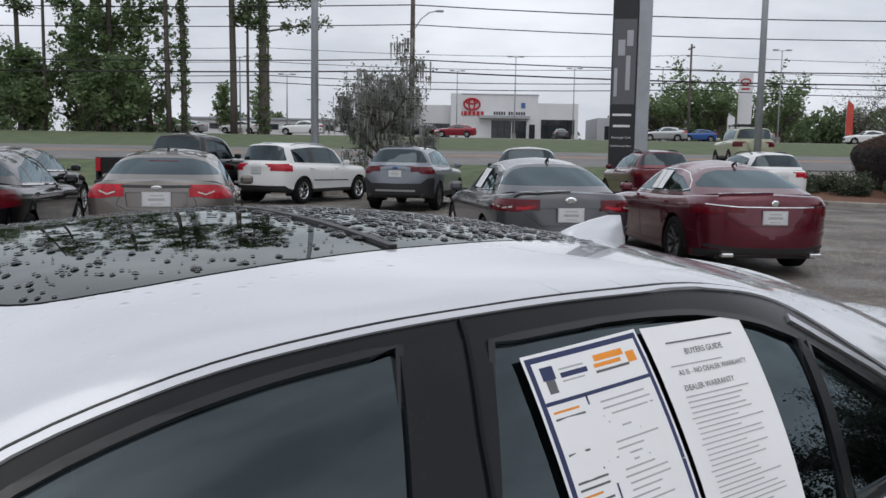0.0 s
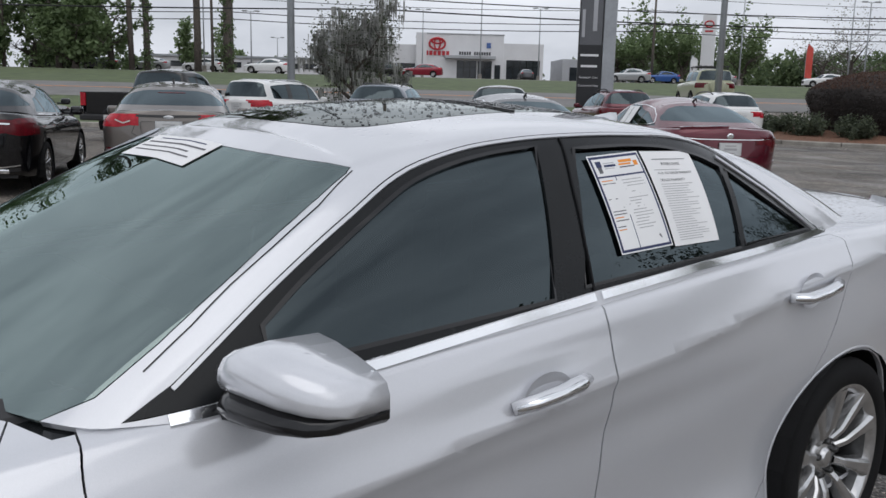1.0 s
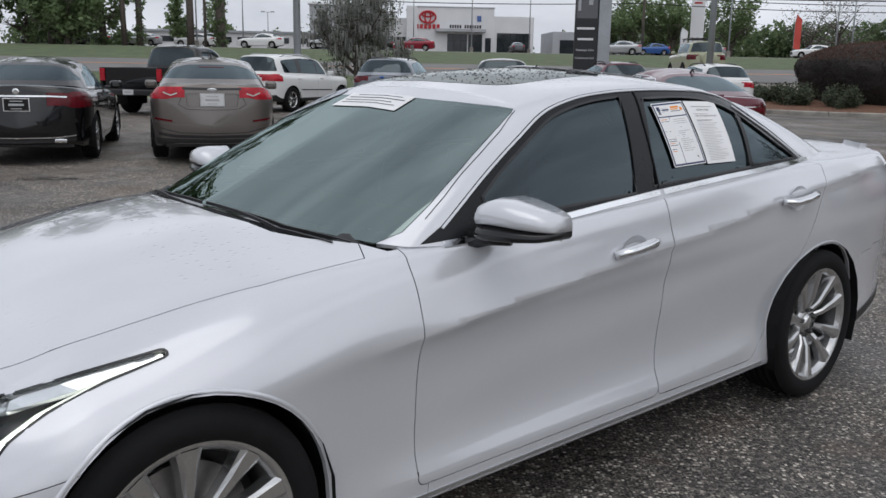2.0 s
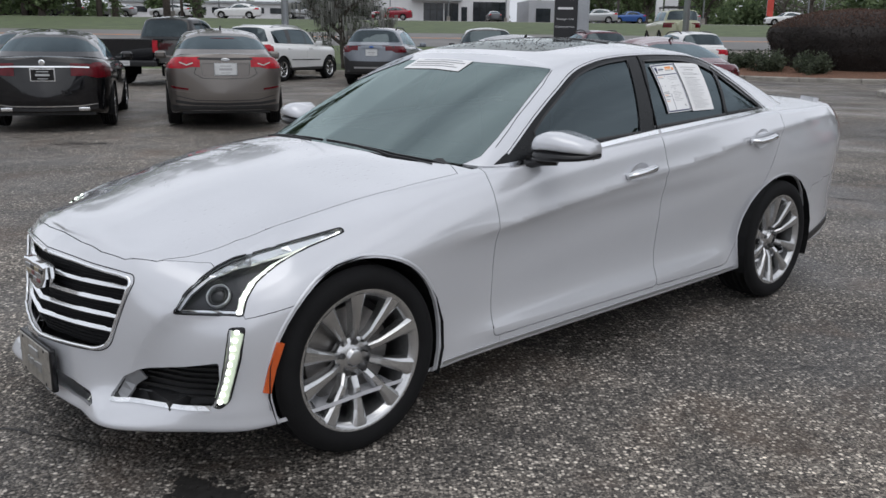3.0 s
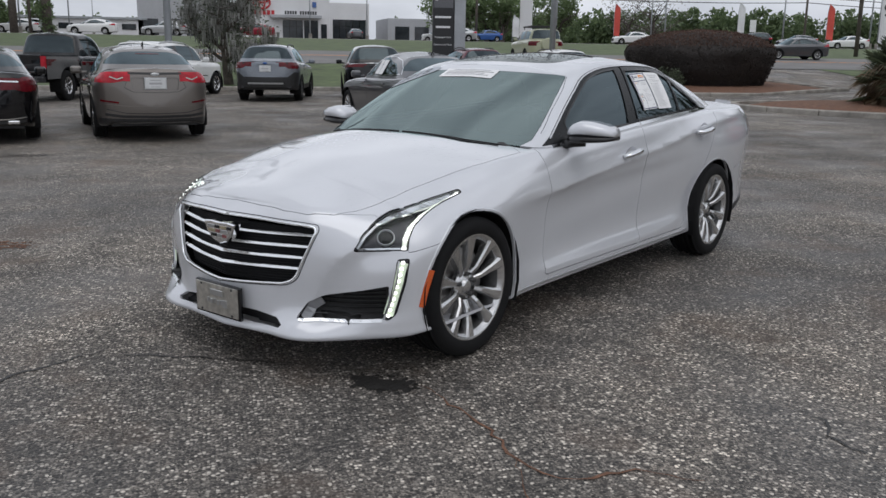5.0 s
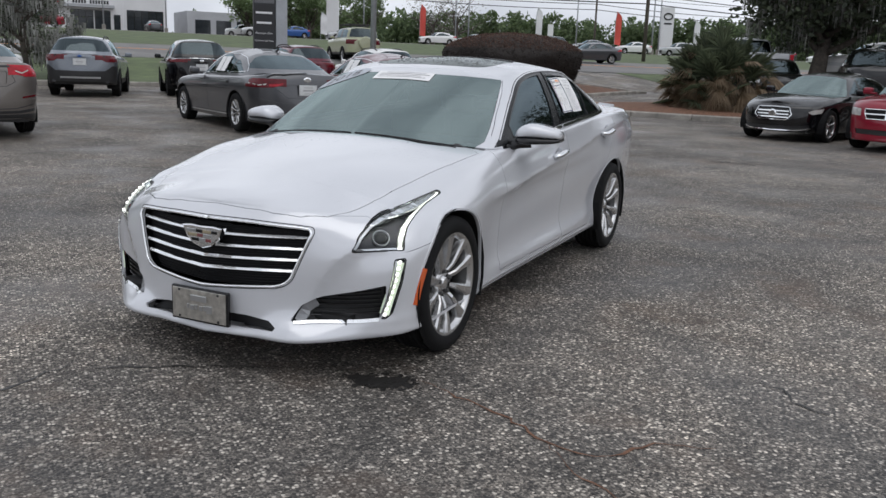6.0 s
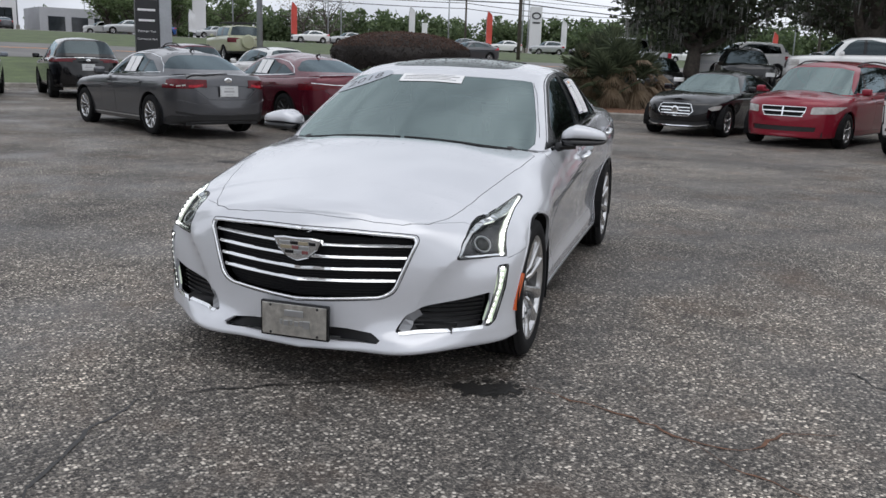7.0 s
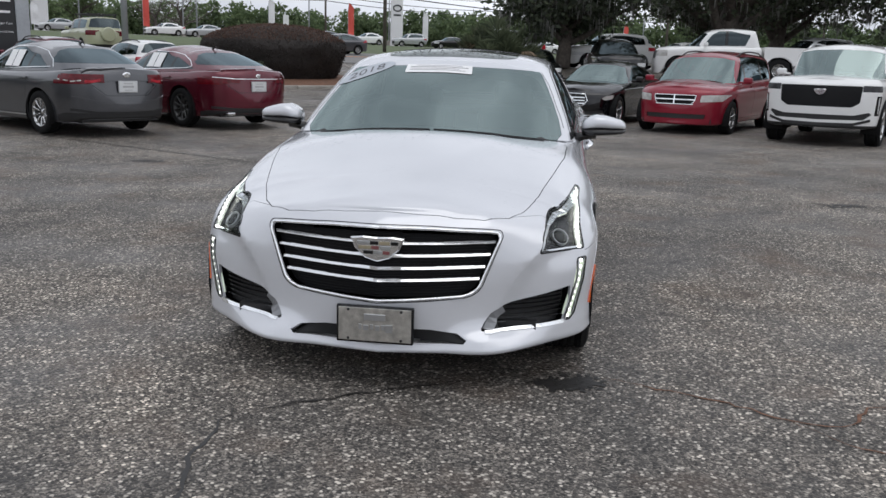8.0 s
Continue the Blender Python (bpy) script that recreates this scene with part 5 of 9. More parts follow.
# front plate
px = hskin.on("front", 0, 0.29)[0].x + 0.024
pf = part("plate_frame", boxed(px - 0.006, 0, 0.281, 0.022, 0.322, 0.158, 0.006), M["gloss"], hero, "black plate frame")
part("plate", boxed(px + 0.006, 0, 0.282, 0.006, 0.302, 0.140, 0.002), M["plate_silver"], pf, "bare silver embossed plate")
bm = bmesh.new()
box(bm, px + 0.010, 0.0, 0.314, 0.006, 0.090, 0.028, None, 0.002)
part("plate_emblem", bm, M["satin"], pf)
for k, w in enumerate((0.030, 0.016, 0.018, 0.012, 0.022, 0.012)):
    part("plate_bar", boxed(px + 0.010, 0.060 - k * 0.024, 0.269 + 0.004 * (k % 2), 0.005, w, 0.022 + 0.012 * (k == 0), 0.001), M["satin"], pf)
for y in (-0.11, 0.11):
    for z in (0.221, 0.343):
        v, f = lathe([(0.0, 0.0), (0.006, 0.0), (0.006, -0.004)], 10)
        mesh_part("plate_screw", [(px + 0.011 + yy, y + xx, z + zz) for xx, yy, zz in v], f, M["blacktrim"], pf)

# lamps
for s in (1, -1):
    lamp = [o for o in hero.children if o.name.startswith("headlamp")][0 if s > 0 else 1]
    drl = [o for o in hero.children if o.name.startswith("running_lamp")][0 if s > 0 else 1]
    led_line = [(0.274, 0.584), (0.280, 0.622), (0.304, 0.662), (0.360, 0.705), (0.440, 0.741), (0.545, 0.784)]
    v, f = hskin.strip(45, seg_line(led_line, 0.012), 0.032, 0.004, lift=-0.014, flip=s < 0, taper=0.55)
    mesh_part("light_guide", v, f, M["bar_light"], lamp)
    pts = seg_line(led_line, 0.021)
    for a, b in pts[:9]:
        h, n = hskin.on(45, a, b)
        h = h - n * 0.010
        if s < 0:
            h = Vector((h.x, -h.y, h.z))
        part("led", boxed(h.x, h.y, h.z, 0.016, 0.016, 0.013, 0.003), M["led"], lamp)
    v, f = hskin.strip(45, seg_line(led_line[3:], 0.012), 0.010, 0.003, lift=-0.010, flip=s < 0, taper=0.5)
    mesh_part("led_blade", v, f, M["led"], lamp)
    v, f = hskin.strip(45, seg_line([(0.160, 0.676), (0.235, 0.710), (0.310, 0.731), (0.400, 0.752), (0.530, 0.784)], 0.02), 0.036, 0.004, lift=-0.012, flip=s < 0, taper=0.5)
    mesh_part("lamp_brow", v, f, M["bright"], lamp)
    v, f = hskin.strip(45, seg_line([(0.080, 0.573), (0.160, 0.578), (0.262, 0.583)], 0.02), 0.008, 0.004, lift=-0.016, flip=s < 0)
    mesh_part("lamp_lower_trim", v, f, M["chrome"], lamp)
    v, f = hskin.strip(45, seg_line([(0.074, 0.578), (0.106, 0.628), (0.152, 0.668), (0.185, 0.688)], 0.015), 0.012, 0.004, lift=-0.012, flip=s < 0)
    mesh_part("lamp_inner_trim", v, f, M["satin"], lamp)
    h, n = hskin.on(45, 0.196, 0.632)
    h = h - n * 0.028
    for prof, mt, nm in (([(0.039, 0.0), (0.039, 0.014), (0.0355, 0.016), (0.034, 0.006)], "satin", "projector_ring"), ([(0.0, 0.024), (0.016, 0.022), (0.026, 0.015), (0.034, 0.0)], "gloss", "projector_lens")):
        v, f = lathe(prof, 28, "z")
        rot = n.to_track_quat("Z", "Y").to_matrix()
        vv = [rot @ Vector(p) + h for p in v]
        if s < 0:
            vv = [Vector((p.x, -p.y, p.z)) for p in vv]
            f = [q[::-1] for q in f]
        mesh_part(nm, vv, f, M[mt], lamp, smooth=True)
    rim_pts = rounded(P_LAMP, 0.010, 2)
    v, f = hskin.strip(45, rim_pts, 0.007, 0.002, lift=-0.001, flip=s < 0, closed=True)
    mesh_part("lamp_seal", v, f, M["gloss"], lamp)
    # running lamp: dots between two bezels
    mid = [(0.205, 0.287), (0.228, 0.362), (0.250, 0.442), (0.270, 0.524)]
    pts = seg_line(mid, 0.0235)
    for a, b in pts:
        hh = hskin.on(45, a, b)
        h = hh[0] - hh[1] * 0.004
        if s < 0:
            h = Vector((h.x, -h.y, h.z))
        part("led", boxed(h.x, h.y, h.z, 0.013, 0.013, 0.012, 0.003), M["led"], drl)
    v, f = hskin.strip(45, seg_line(mid, 0.02), 0.046, 0.002, lift=-0.010, flip=s < 0)
    mesh_part("light_guide", v, f, M["guide"], drl)
    v, f = hskin.strip(45, seg_line([(0.188, 0.274), (0.218, 0.354), (0.242, 0.442), (0.252, 0.530)], 0.02), 0.008, 0.004, flip=s < 0)
    mesh_part("lamp_bezel", v, f, M["satin"], drl)
    v, f = hskin.strip(45, rounded(P_DRL, 0.010, 2), 0.004, 0.003, flip=s < 0, closed=True)
    mesh_part("lamp_seal", v, f, M["gloss"], drl)
    # fog pocket: fins and silver bezel
    pocket = [o for o in hero.children if o.name.startswith("fog_pocket")][0 if s > 0 else 1]
    for k in range(6):
        z = 0.282 + k * 0.019
        a0 = -0.13 + k * 0.02 + max(0, k - 3) * 0.05
        v, f = hskin.strip(45, seg_line([(a0, z), (0.192, z + 0.010)], 0.03), 0.006, 0.012, lift=-0.042, flip=s < 0)
        mesh_part("pocket_fin", v, f, M["gloss"], pocket)
    v, f = hskin.strip(45, seg_line([(-0.184, 0.249), (-0.048, 0.254), (0.071, 0.260), (0.178, 0.267)], 0.02), 0.017, 0.006, flip=s < 0)
    mesh_part("pocket_sill", v, f, M["bright"], pocket)
    v, f = hskin.strip(45, seg_line([(-0.162, 0.261), (-0.122, 0.310), (-0.081, 0.339)], 0.02), 0.050, 0.004, lift=-0.016, flip=s < 0)
    mesh_part("pocket_cheek", v, f, M["cheek"], pocket)
    # lower wing edge, side marker, belt strip, sill strip
    v, f = hskin.strip(65, seg_line([(-0.005 + 0.035, 0.318), (0.02 + 0.03, 0.40), (0.048 + 0.03, 0.480)], 0.02), 0.028, 0.007, flip=s < 0)
    mesh_part("side_marker", v, f, M["amber"], hero, "amber side reflector")
    for seg in ([(-0.80, 0.929), (-1.0, 0.942), (-1.22, 0.958), (-1.48, 0.980), (-1.775, 1.002)], [(-1.797, 1.003), (-2.217, 1.029), (-2.60, 1.045), (-2.91, 1.056)]):
        v, f = hskin.strip("side", seg_line(seg, 0.05), 0.020, 0.007, flip=s < 0)
        mesh_part("belt_strip", v, f, M["chrome"], hero, "bright belt strip")
    v, f = hskin.strip("side", DLO_TOP, 0.0022, 0.0015, flip=s < 0)
    mesh_part("window_seal", v, f, M["gloss"], hero)
    v, f = hskin.strip("side", [(a, b - 0.0052) if a > -2.4 else (a + 0.004, b - 0.005) for a, b in DLO_TOP[:-1]], 0.0085, 0.005, flip=s < 0)
    mesh_part("window_flange", v, f, M["white"], hero)
    v, f = hskin.strip("side", seg_line([(-1.842, 1.343), (-1.812, 1.24), (-1.790, 1.12), (-1.778, 1.016)], 0.015), 0.0055, 0.005, flip=s < 0)
    mesh_part("door_gap", v, f, M["grille_black"], hero)
    v, f = hskin.strip("side", seg_line([(-2.47, 1.283), (-2.655, 1.187), (-2.86, 1.054)], 0.03), 0.016, 0.006, flip=s < 0)
    mesh_part("window_flange", v, f, M["satin"], hero, "satin silver corner strip")
    v, f = hskin.strip("front", seg_line([(0.574, 1.284), (0.590, 1.262), (0.618, 1.224), (0.650, 1.160), (0.673, 1.106), (0.700, 1.052), (0.722, 0.995)], 0.03), 0.0028, 0.0015, flip=s < 0)
    mesh_part("pillar_seam", v, f, M["gloss"], hero)
    v, f = hskin.strip("side", seg_line([(-0.38, 0.228), (-1.2, 0.230), (-2.50, 0.238)], 0.08), 0.014, 0.003, flip=s < 0)
    mesh_part("sill_strip", v, f, M["satin"], hero)
    v, f = hskin.strip("side", seg_line([(-3.30, 0.262), (-3.45, 0.285), (-3.62, 0.315), (-3.80, 0.345)], 0.04), 0.045, 0.005, flip=s < 0)
    mesh_part("bumper_trim", v, f, M["blacktrim"], hero, "black lower bumper edge")
    for ax in (0, -WB):
        arc = [(ax + (ARCH_R + 0.010) * math.cos(a), TYRE_R + 0.004 + (ARCH_R + 0.010) * math.sin(a)) for a in np.linspace(-0.22, math.pi + 0.22, 40)]
        v, f = hskin.strip("side", arc, 0.013, 0.001, flip=s < 0)
        mesh_part("arch_lip", v, f, M["white"], hero, smooth=True)
    for gl in (P_G1, P_G2, P_G3):
        v, f = hskin.strip("side", gl, 0.010, 0.004, flip=s < 0, closed=True)
        mesh_part("glass_seal", v, f, M["gloss"], hero)
    # mirrors
    root_m = part("side_mirror", bmesh.new(), M["blacktrim"], hero, "white door mirror with black base")
    secs = [(0.826, 0.964, 1.016, 0.085), (0.836, 0.953, 1.034, 0.122), (0.868, 0.949, 1.057, 0.150), (0.905, 0.948, 1.070, 0.156), (0.950, 0.950, 1.066, 0.152), (1.000, 0.953, 1.055, 0.143), (1.045, 0.957, 1.042, 0.124), (1.066, 0.961, 1.030, 0.102), (1.074, 0.968, 1.012, 0.075)]
    ring = [(0.0, 0.0), (0.80, 0.0), (0.965, 0.08), (1.0, 0.28), (0.985, 0.55), (0.93, 0.78), (0.80, 0.93), (0.55, 1.0), (0.0, 0.98)]
    q_n = len(ring)

    def shell_of(z_from, z_to, grow=1.0):
        vs, fs = [], []
        for y, zl, zh, dp in secs:
            low = zl + 0.010
            a, b = low + (zh - low) * z_from, low + (zh - low) * z_to
            xr = -0.990 - (y - 0.84) * 0.10
            vs += [(xr + dp * t * grow, s * y, a + (b - a) * u) for t, u in ring]
        for i in range(len(secs) - 1):
            for q in range(q_n):
                w = (i * q_n + q, i * q_n + (q + 1) % q_n, (i + 1) * q_n + (q + 1) % q_n, (i + 1) * q_n + q)
                fs.append(w if s < 0 else w[::-1])
        fs.append(tuple(range(q_n)) if s > 0 else tuple(reversed(range(q_n))))
        fs.append(tuple(len(vs) - q_n + q for q in (reversed(range(q_n)) if s > 0 else range(q_n))))
        return vs, fs

    v, f = shell_of(0.34, 1.0)
    mesh_part("mirror_cap", v, f, M["white"], root_m, smooth=True)
    v, f = shell_of(-0.05, 0.37, 1.005)
    mesh_part("mirror_base", v, f, M["gloss"], root_m, "gloss black lower shell", smooth=True)
    part("mirror_glass", boxed(-1.004, s * 0.95, 1.0, 0.006, 0.19, 0.085, 0.002), M["chrome"], root_m)
    v, f = tube([(-0.90, s * 0.79, 0.935), (-0.93, s * 0.84, 0.945), (-0.95, s * 0.90, 0.955)], [0.030, 0.024, 0.028], 10)
    mesh_part("mirror_arm", v, f, M["gloss"], root_m, smooth=True)
    v, f = tube([(-0.915, s * 0.89, 0.972), (-0.893, s * 0.95, 0.975), (-0.905, s * 1.02, 0.980), (-0.935, s * 1.055, 0.985)], [0.004, 0.009, 0.009, 0.003], 6)
    mesh_part("turn_lamp", v, f, M["gloss"], root_m)
    # handles with their cups
    for x0, x1, z0, z1, y in ((-1.465, -1.680, 0.826, 0.848, 0.0), (-2.516, -2.755, 0.916, 0.936, 0.0)):
        pts = [(x0, z0), (x0 * 0.8 + x1 * 0.2, z0 * 0.8 + z1 * 0.2), ((x0 + x1) / 2, (z0 + z1) / 2), (x0 * 0.2 + x1 * 0.8, z0 * 0.2 + z1 * 0.8), (x1, z1)]
        pos = []
        for k, (a, b) in enumerate(pts):
            h, n = hskin.on("side", a, b)
            q = h + n * (0.006, 0.030, 0.036, 0.032, 0.010)[k]
            pos.append((q.x, s * q.y, q.z))
        v, f = tube(pos, [0.014, 0.0165, 0.017, 0.0175, 0.015], 10)
        handle = mesh_part("door_handle", v, f, M["white"], hero, "white handle with chrome strip", smooth=True)
        v, f = tube([(a, b + s * 0.0095, c + 0.002) for a, b, c in pos], [0.009, 0.011, 0.011, 0.012, 0.010], 8)
        mesh_part("handle_strip", v, f, M["chrome"], handle, smooth=True)
        h, n = hskin.on("side", (x0 + x1) / 2, (z0 + z1) / 2)
        vv, ff = lathe([(0.0, -0.010), (0.045, -0.006), (0.062, 0.001)], 24)
        mesh_part("handle_cup", [(h.x + a * 1.15, s * (h.y + b + 0.001), h.z - 0.004 + c * 0.82) for a, b, c in vv], [q if s > 0 else q[::-1] for q in ff], M["white"], handle, smooth=True)

# rear lip, wipers, fin, sunroof split
v, f = hskin.strip("top", seg_line([(-3.80, -0.60), (-3.95, -0.42), (-3.985, 0.0), (-3.95, 0.42), (-3.80, 0.60)], 0.05), 0.06, 0.022, lift=-0.004, taper=0.6)
mesh_part("boot_lip", v, f, M["white"], hero, smooth=False)
for line_pts in ([(-0.585, 0.64), (-0.500, 0.44), (-0.462, 0.22), (-0.448, 0.04)], [(-0.440, 0.02), (-0.448, -0.18), (-0.478, -0.40), (-0.545, -0.60)]):
    v, f = hskin.strip("top", seg_line(line_pts, 0.03), 0.006, 0.006, lift=-0.002)
    mesh_part("wiper_blade", v, f, M["blacktrim"], hero)
    v, f = hskin.strip("top", seg_line([(line_pts[0][0] + 0.045, line_pts[0][1] - 0.02), (line_pts[1][0] + 0.03, line_pts[1][1]), line_pts[2]], 0.03), 0.006, 0.006, lift=-0.002)
    mesh_part("wiper_arm", v, f, M["blacktrim"], hero)
h0 = hskin.on("top", -2.66, 0.0)[0]
secs = [(0.0, 0.032, 0.005), (-0.04, 0.032, 0.026), (-0.10, 0.030, 0.044), (-0.16, 0.023, 0.058), (-0.195, 0.013, 0.060), (-0.210, 0.008, 0.016)]
vs, fs = [], []
for dx, w, hh in secs:
    for a, b in ((-w, -0.025), (-w * 0.65, hh * 0.5), (-w * 0.18, hh), (w * 0.18, hh), (w * 0.65, hh * 0.5), (w, -0.025)):
        vs.append((h0.x + 0.05 + dx, a, h0.z + b + dx * 0.08))
for i in range(len(secs) - 1):
    for q in range(5):
        fs.append((i * 6 + q, (i + 1) * 6 + q, (i + 1) * 6 + q + 1, i * 6 + q + 1))
fs += [tuple(range(6)), tuple(range(len(vs) - 1, len(vs) - 7, -1))]
mesh_part("antenna_fin", vs, fs, M["white"], hero, smooth=True)
for x in (-1.90,):
    v, f = hskin.strip("top", seg_line([(x, -0.395), (x, 0), (x, 0.395)], 0.06), 0.014, 0.004, lift=0.001)
    mesh_part("sunroof_bar", v, f, M["blacktrim"], hero)


# ---------------------------------------------------------------- papers on the glass
def on_glass(view, name, label, quad, lift, content, flip=False, parent=hero):
    """A sheet laid on the skin. quad: its corners, top left, top right, bottom right, bottom left; content: (u0, v0, u1, v1, material) blocks."""
    def at(u, v, up):
        a = [quad[0][k] * (1 - u) * (1 - v) + quad[1][k] * u * (1 - v) + quad[2][k] * u * v + quad[3][k] * (1 - u) * v for k in (0, 1)]
        h, n = hskin.on(view, *a)
        return h + n * (lift + up)

    def patch(nm, u0, v0, u1, v1, up, mt, par, lab=""):
        nu, nv = max(1, int(abs(u1 - u0) * 8)), max(1, int(abs(v1 - v0) * 8))
        vs = [at(u0 + (u1 - u0) * i / nu, v0 + (v1 - v0) * j / nv, up) for j in range(nv + 1) for i in range(nu + 1)]
        fs = [(j * (nu + 1) + i, j * (nu + 1) + i + 1, (j + 1) * (nu + 1) + i + 1, (j + 1) * (nu + 1) + i) for j in range(nv) for i in range(nu)]
        return mesh_part(nm, vs, fs, M[mt], par, lab)

    sheet_ob = patch(name, 0, 0, 1, 1, 0.0, "paper", parent, label)
    for nm, u0, v0, u1, v1, mt in content:
        patch(nm, u0, v0, u1, v1, 0.0006 if nm != "border" else 0.0003, mt, sheet_ob)
    return sheet_ob, at


def text_on(at, words, u0, v0, width, height, mt, parent):
    """Lettering laid flat on a sheet: from u0, v0, as wide and high as given, in shares of the sheet."""
    cu = bpy.data.curves.new("lettering", "FONT")
    cu.body, cu.size, cu.resolution_u = words, 1.0, 2
    tmp = bpy.data.objects.new("lettering", cu)
    me = bpy.data.meshes.new_from_object(tmp)
    bpy.data.objects.remove(tmp)
    xs = [v.co.x for v in me.vertices]
    ys = [v.co.y for v in me.vertices]
    sx, sy = max(xs) - min(xs), max(0.5, max(ys) - min(ys))
    for v in me.vertices:
        v.co = at(u0 + (v.co.x - min(xs)) / sx * width, v0 + height * (1 - (v.co.y - min(ys)) / sy), 0.0012)
    me.materials.clear()
    me.materials.append(M[mt])
    ob = new("lettering", me)
    ob.parent = parent
    return ob


rng = random.Random(5)
lines = [("border", 0.02, 0.015, 0.98, 0.985, "navy"), ("field", 0.055, 0.04, 0.945, 0.96, "paper"), ("rule", 0.055, 0.215, 0.945, 0.232, "navy"), ("rule", 0.36, 0.232, 0.375, 0.96, "navy"),
         ("seal", 0.10, 0.065, 0.20, 0.125, "navy"), ("ribbon", 0.115, 0.125, 0.185, 0.185, "ink"), ("title_bar", 0.24, 0.085, 0.44, 0.093, "ink_soft"), ("title_bar", 0.24, 0.105, 0.46, 0.128, "navy"), ("title_bar", 0.24, 0.14, 0.42, 0.147, "ink_soft"), ("title_bar", 0.54, 0.068, 0.80, 0.096, "orange"), ("title_bar", 0.52, 0.106, 0.76, 0.124, "orange"), ("title_bar", 0.52, 0.138, 0.82, 0.150, "ink"), ("badge", 0.82, 0.090, 0.90, 0.140, "orange"),
         ("code_square", 0.76, 0.85, 0.84, 0.905, "ink"), ("bar", 0.09, 0.83, 0.31, 0.87, "ink")]
for k in range(17):
    v0 = 0.26 + k * 0.031
    if v0 < 0.80:
        lines.append(("bar", 0.085, v0, 0.085 + rng.uniform(0.14, 0.24), v0 + 0.010, "orange" if k % 4 == 0 else "ink"))
    lines.append(("bar", 0.42 + rng.uniform(0, 0.05), v0 + 0.01, 0.60 + rng.uniform(0.05, 0.30), v0 + 0.018, "ink_soft"))
q1 = [(-1.897, 1.300), (-2.100, 1.309), (-2.098, 1.086), (-1.900, 1.080)]
on_glass("side", "price_sheet", "white printed sheet with navy border on the glass", q1, 0.003, lines)
lines2 = [("bar", 0.16, 0.085, 0.84, 0.092, "ink")]
for k in range(30):
    v0 = 0.20 + k * 0.0255
    if not (0.205 < v0 < 0.345):
        u0 = 0.14 if k % 5 else 0.12
        lines2.append(("bar", u0, v0, u0 + rng.uniform(0.42, 0.70), v0 + 0.006, "ink_soft"))
q2 = [(-2.110, 1.308), (-2.330, 1.303), (-2.297, 1.082), (-2.106, 1.082)]
bg, bg_at = on_glass("side", "guide_sheet", "white printed guide sheet on the glass", q2, 0.003, lines2)
text_on(bg_at, "BUYERS GUIDE", 0.30, 0.125, 0.38, 0.030, "ink", bg)
text_on(bg_at, "AS IS - NO DEALER WARRANTY", 0.16, 0.225, 0.70, 0.026, "ink", bg)
text_on(bg_at, "DEALER WARRANTY", 0.16, 0.300, 0.50, 0.028, "ink", bg)
lines3 = [("bar", 0.06, 0.30, 0.94, 0.36, "ink"), ("bar", 0.06, 0.5, 0.80, 0.55, "ink"), ("bar", 0.06, 0.68, 0.90, 0.73, "ink"), ("bar", 0.15, 0.12, 0.85, 0.16, "navy")]
on_glass("top", "windshield_sheet", "white printed slip at the top of the windshield", [(-1.212, -0.240), (-1.202, 0.158), (-1.098, 0.166), (-1.108, -0.240)], 0.003, lines3)

# oval year decal
n = 32
cy, cx_ = -0.485, -1.172


def decal_at(u, v, up):
    a, b = cx_ - (0.5 - v) * 0.150 + (u - 0.5) * -0.10, cy + (u - 0.5) * 0.33
    h, nn = hskin.on("top", a, b)
    return h + nn * (0.003 + up)


vs = [decal_at(0.5, 0.5, 0)] + [decal_at(0.5 + q * math.cos(2 * math.pi * i / n), 0.5 + q * math.sin(2 * math.pi * i / n), 0) for q in (0.1, 0.2, 0.3, 0.4, 0.5) for i in range(n)]
fs = [(0, 1 + i, 1 + (i + 1) % n) for i in range(n)] + [(1 + r * n + i, 1 + r * n + n + i, 1 + r * n + n + (i + 1) % n, 1 + r * n + (i + 1) % n) for r in range(4) for i in range(n)]
decal = mesh_part("year_decal", vs, fs, M["decal"], hero, "white oval decal with the year 2018")
text_on(decal_at, "2018", 0.20, 0.24, 0.62, 0.50, "ink", decal)


# rain beads standing on the roof glass, roof, hood and windshield
def beads(name, view, x0, x1, y0, y1, count, r0, r1, material, seed, holes=None):
    g = random.Random(seed)
    vs, fs = [], []
    for _ in range(count):
        a, b = g.uniform(x0, x1), g.uniform(y0, y1)
        if holes is not None and not holes(a, b):
            continue
        hit = hskin.on(view, a, b)
        if hit is None or hit[1].z < 0.3:
            continue
        h, n = hit
        r = r0 + (r1 - r0) * g.random() ** 2.2
        t = n.orthogonal().normalized()
        u = n.cross(t)
        o = len(vs)
        st = g.uniform(0.7, 1.4)
        for q, hh in ((1.0, 0.0), (0.75, 0.22)):
            for i in range(7):
                w = 2 * math.pi * i / 7
                vs.append(h + (t * math.cos(w) * st + u * math.sin(w) / st) * r * q + n * (r * hh + 0.0012))
        vs.append(h + n * (r * 0.34 + 0.0012))
        for i in range(7):
            j = (i + 1) % 7
            fs += [(o + i, o + j, o + 7 + j, o + 7 + i), (o + 7 + i, o + 7 + j, o + 14)]
    ob = mesh_part(name, vs, fs, M[material], hero, smooth=True)
    ob["kind"] = "stuff"


beads("rain_bead", "top", -2.36, -1.87, -0.36, 0.36, 1750, 0.0025, 0.011, "bead_dark", 1)
beads("rain_bead", "top", -1.87, -1.40, -0.39, 0.39, 700, 0.002, 0.0065, "bead_dark", 2)
hb.free()


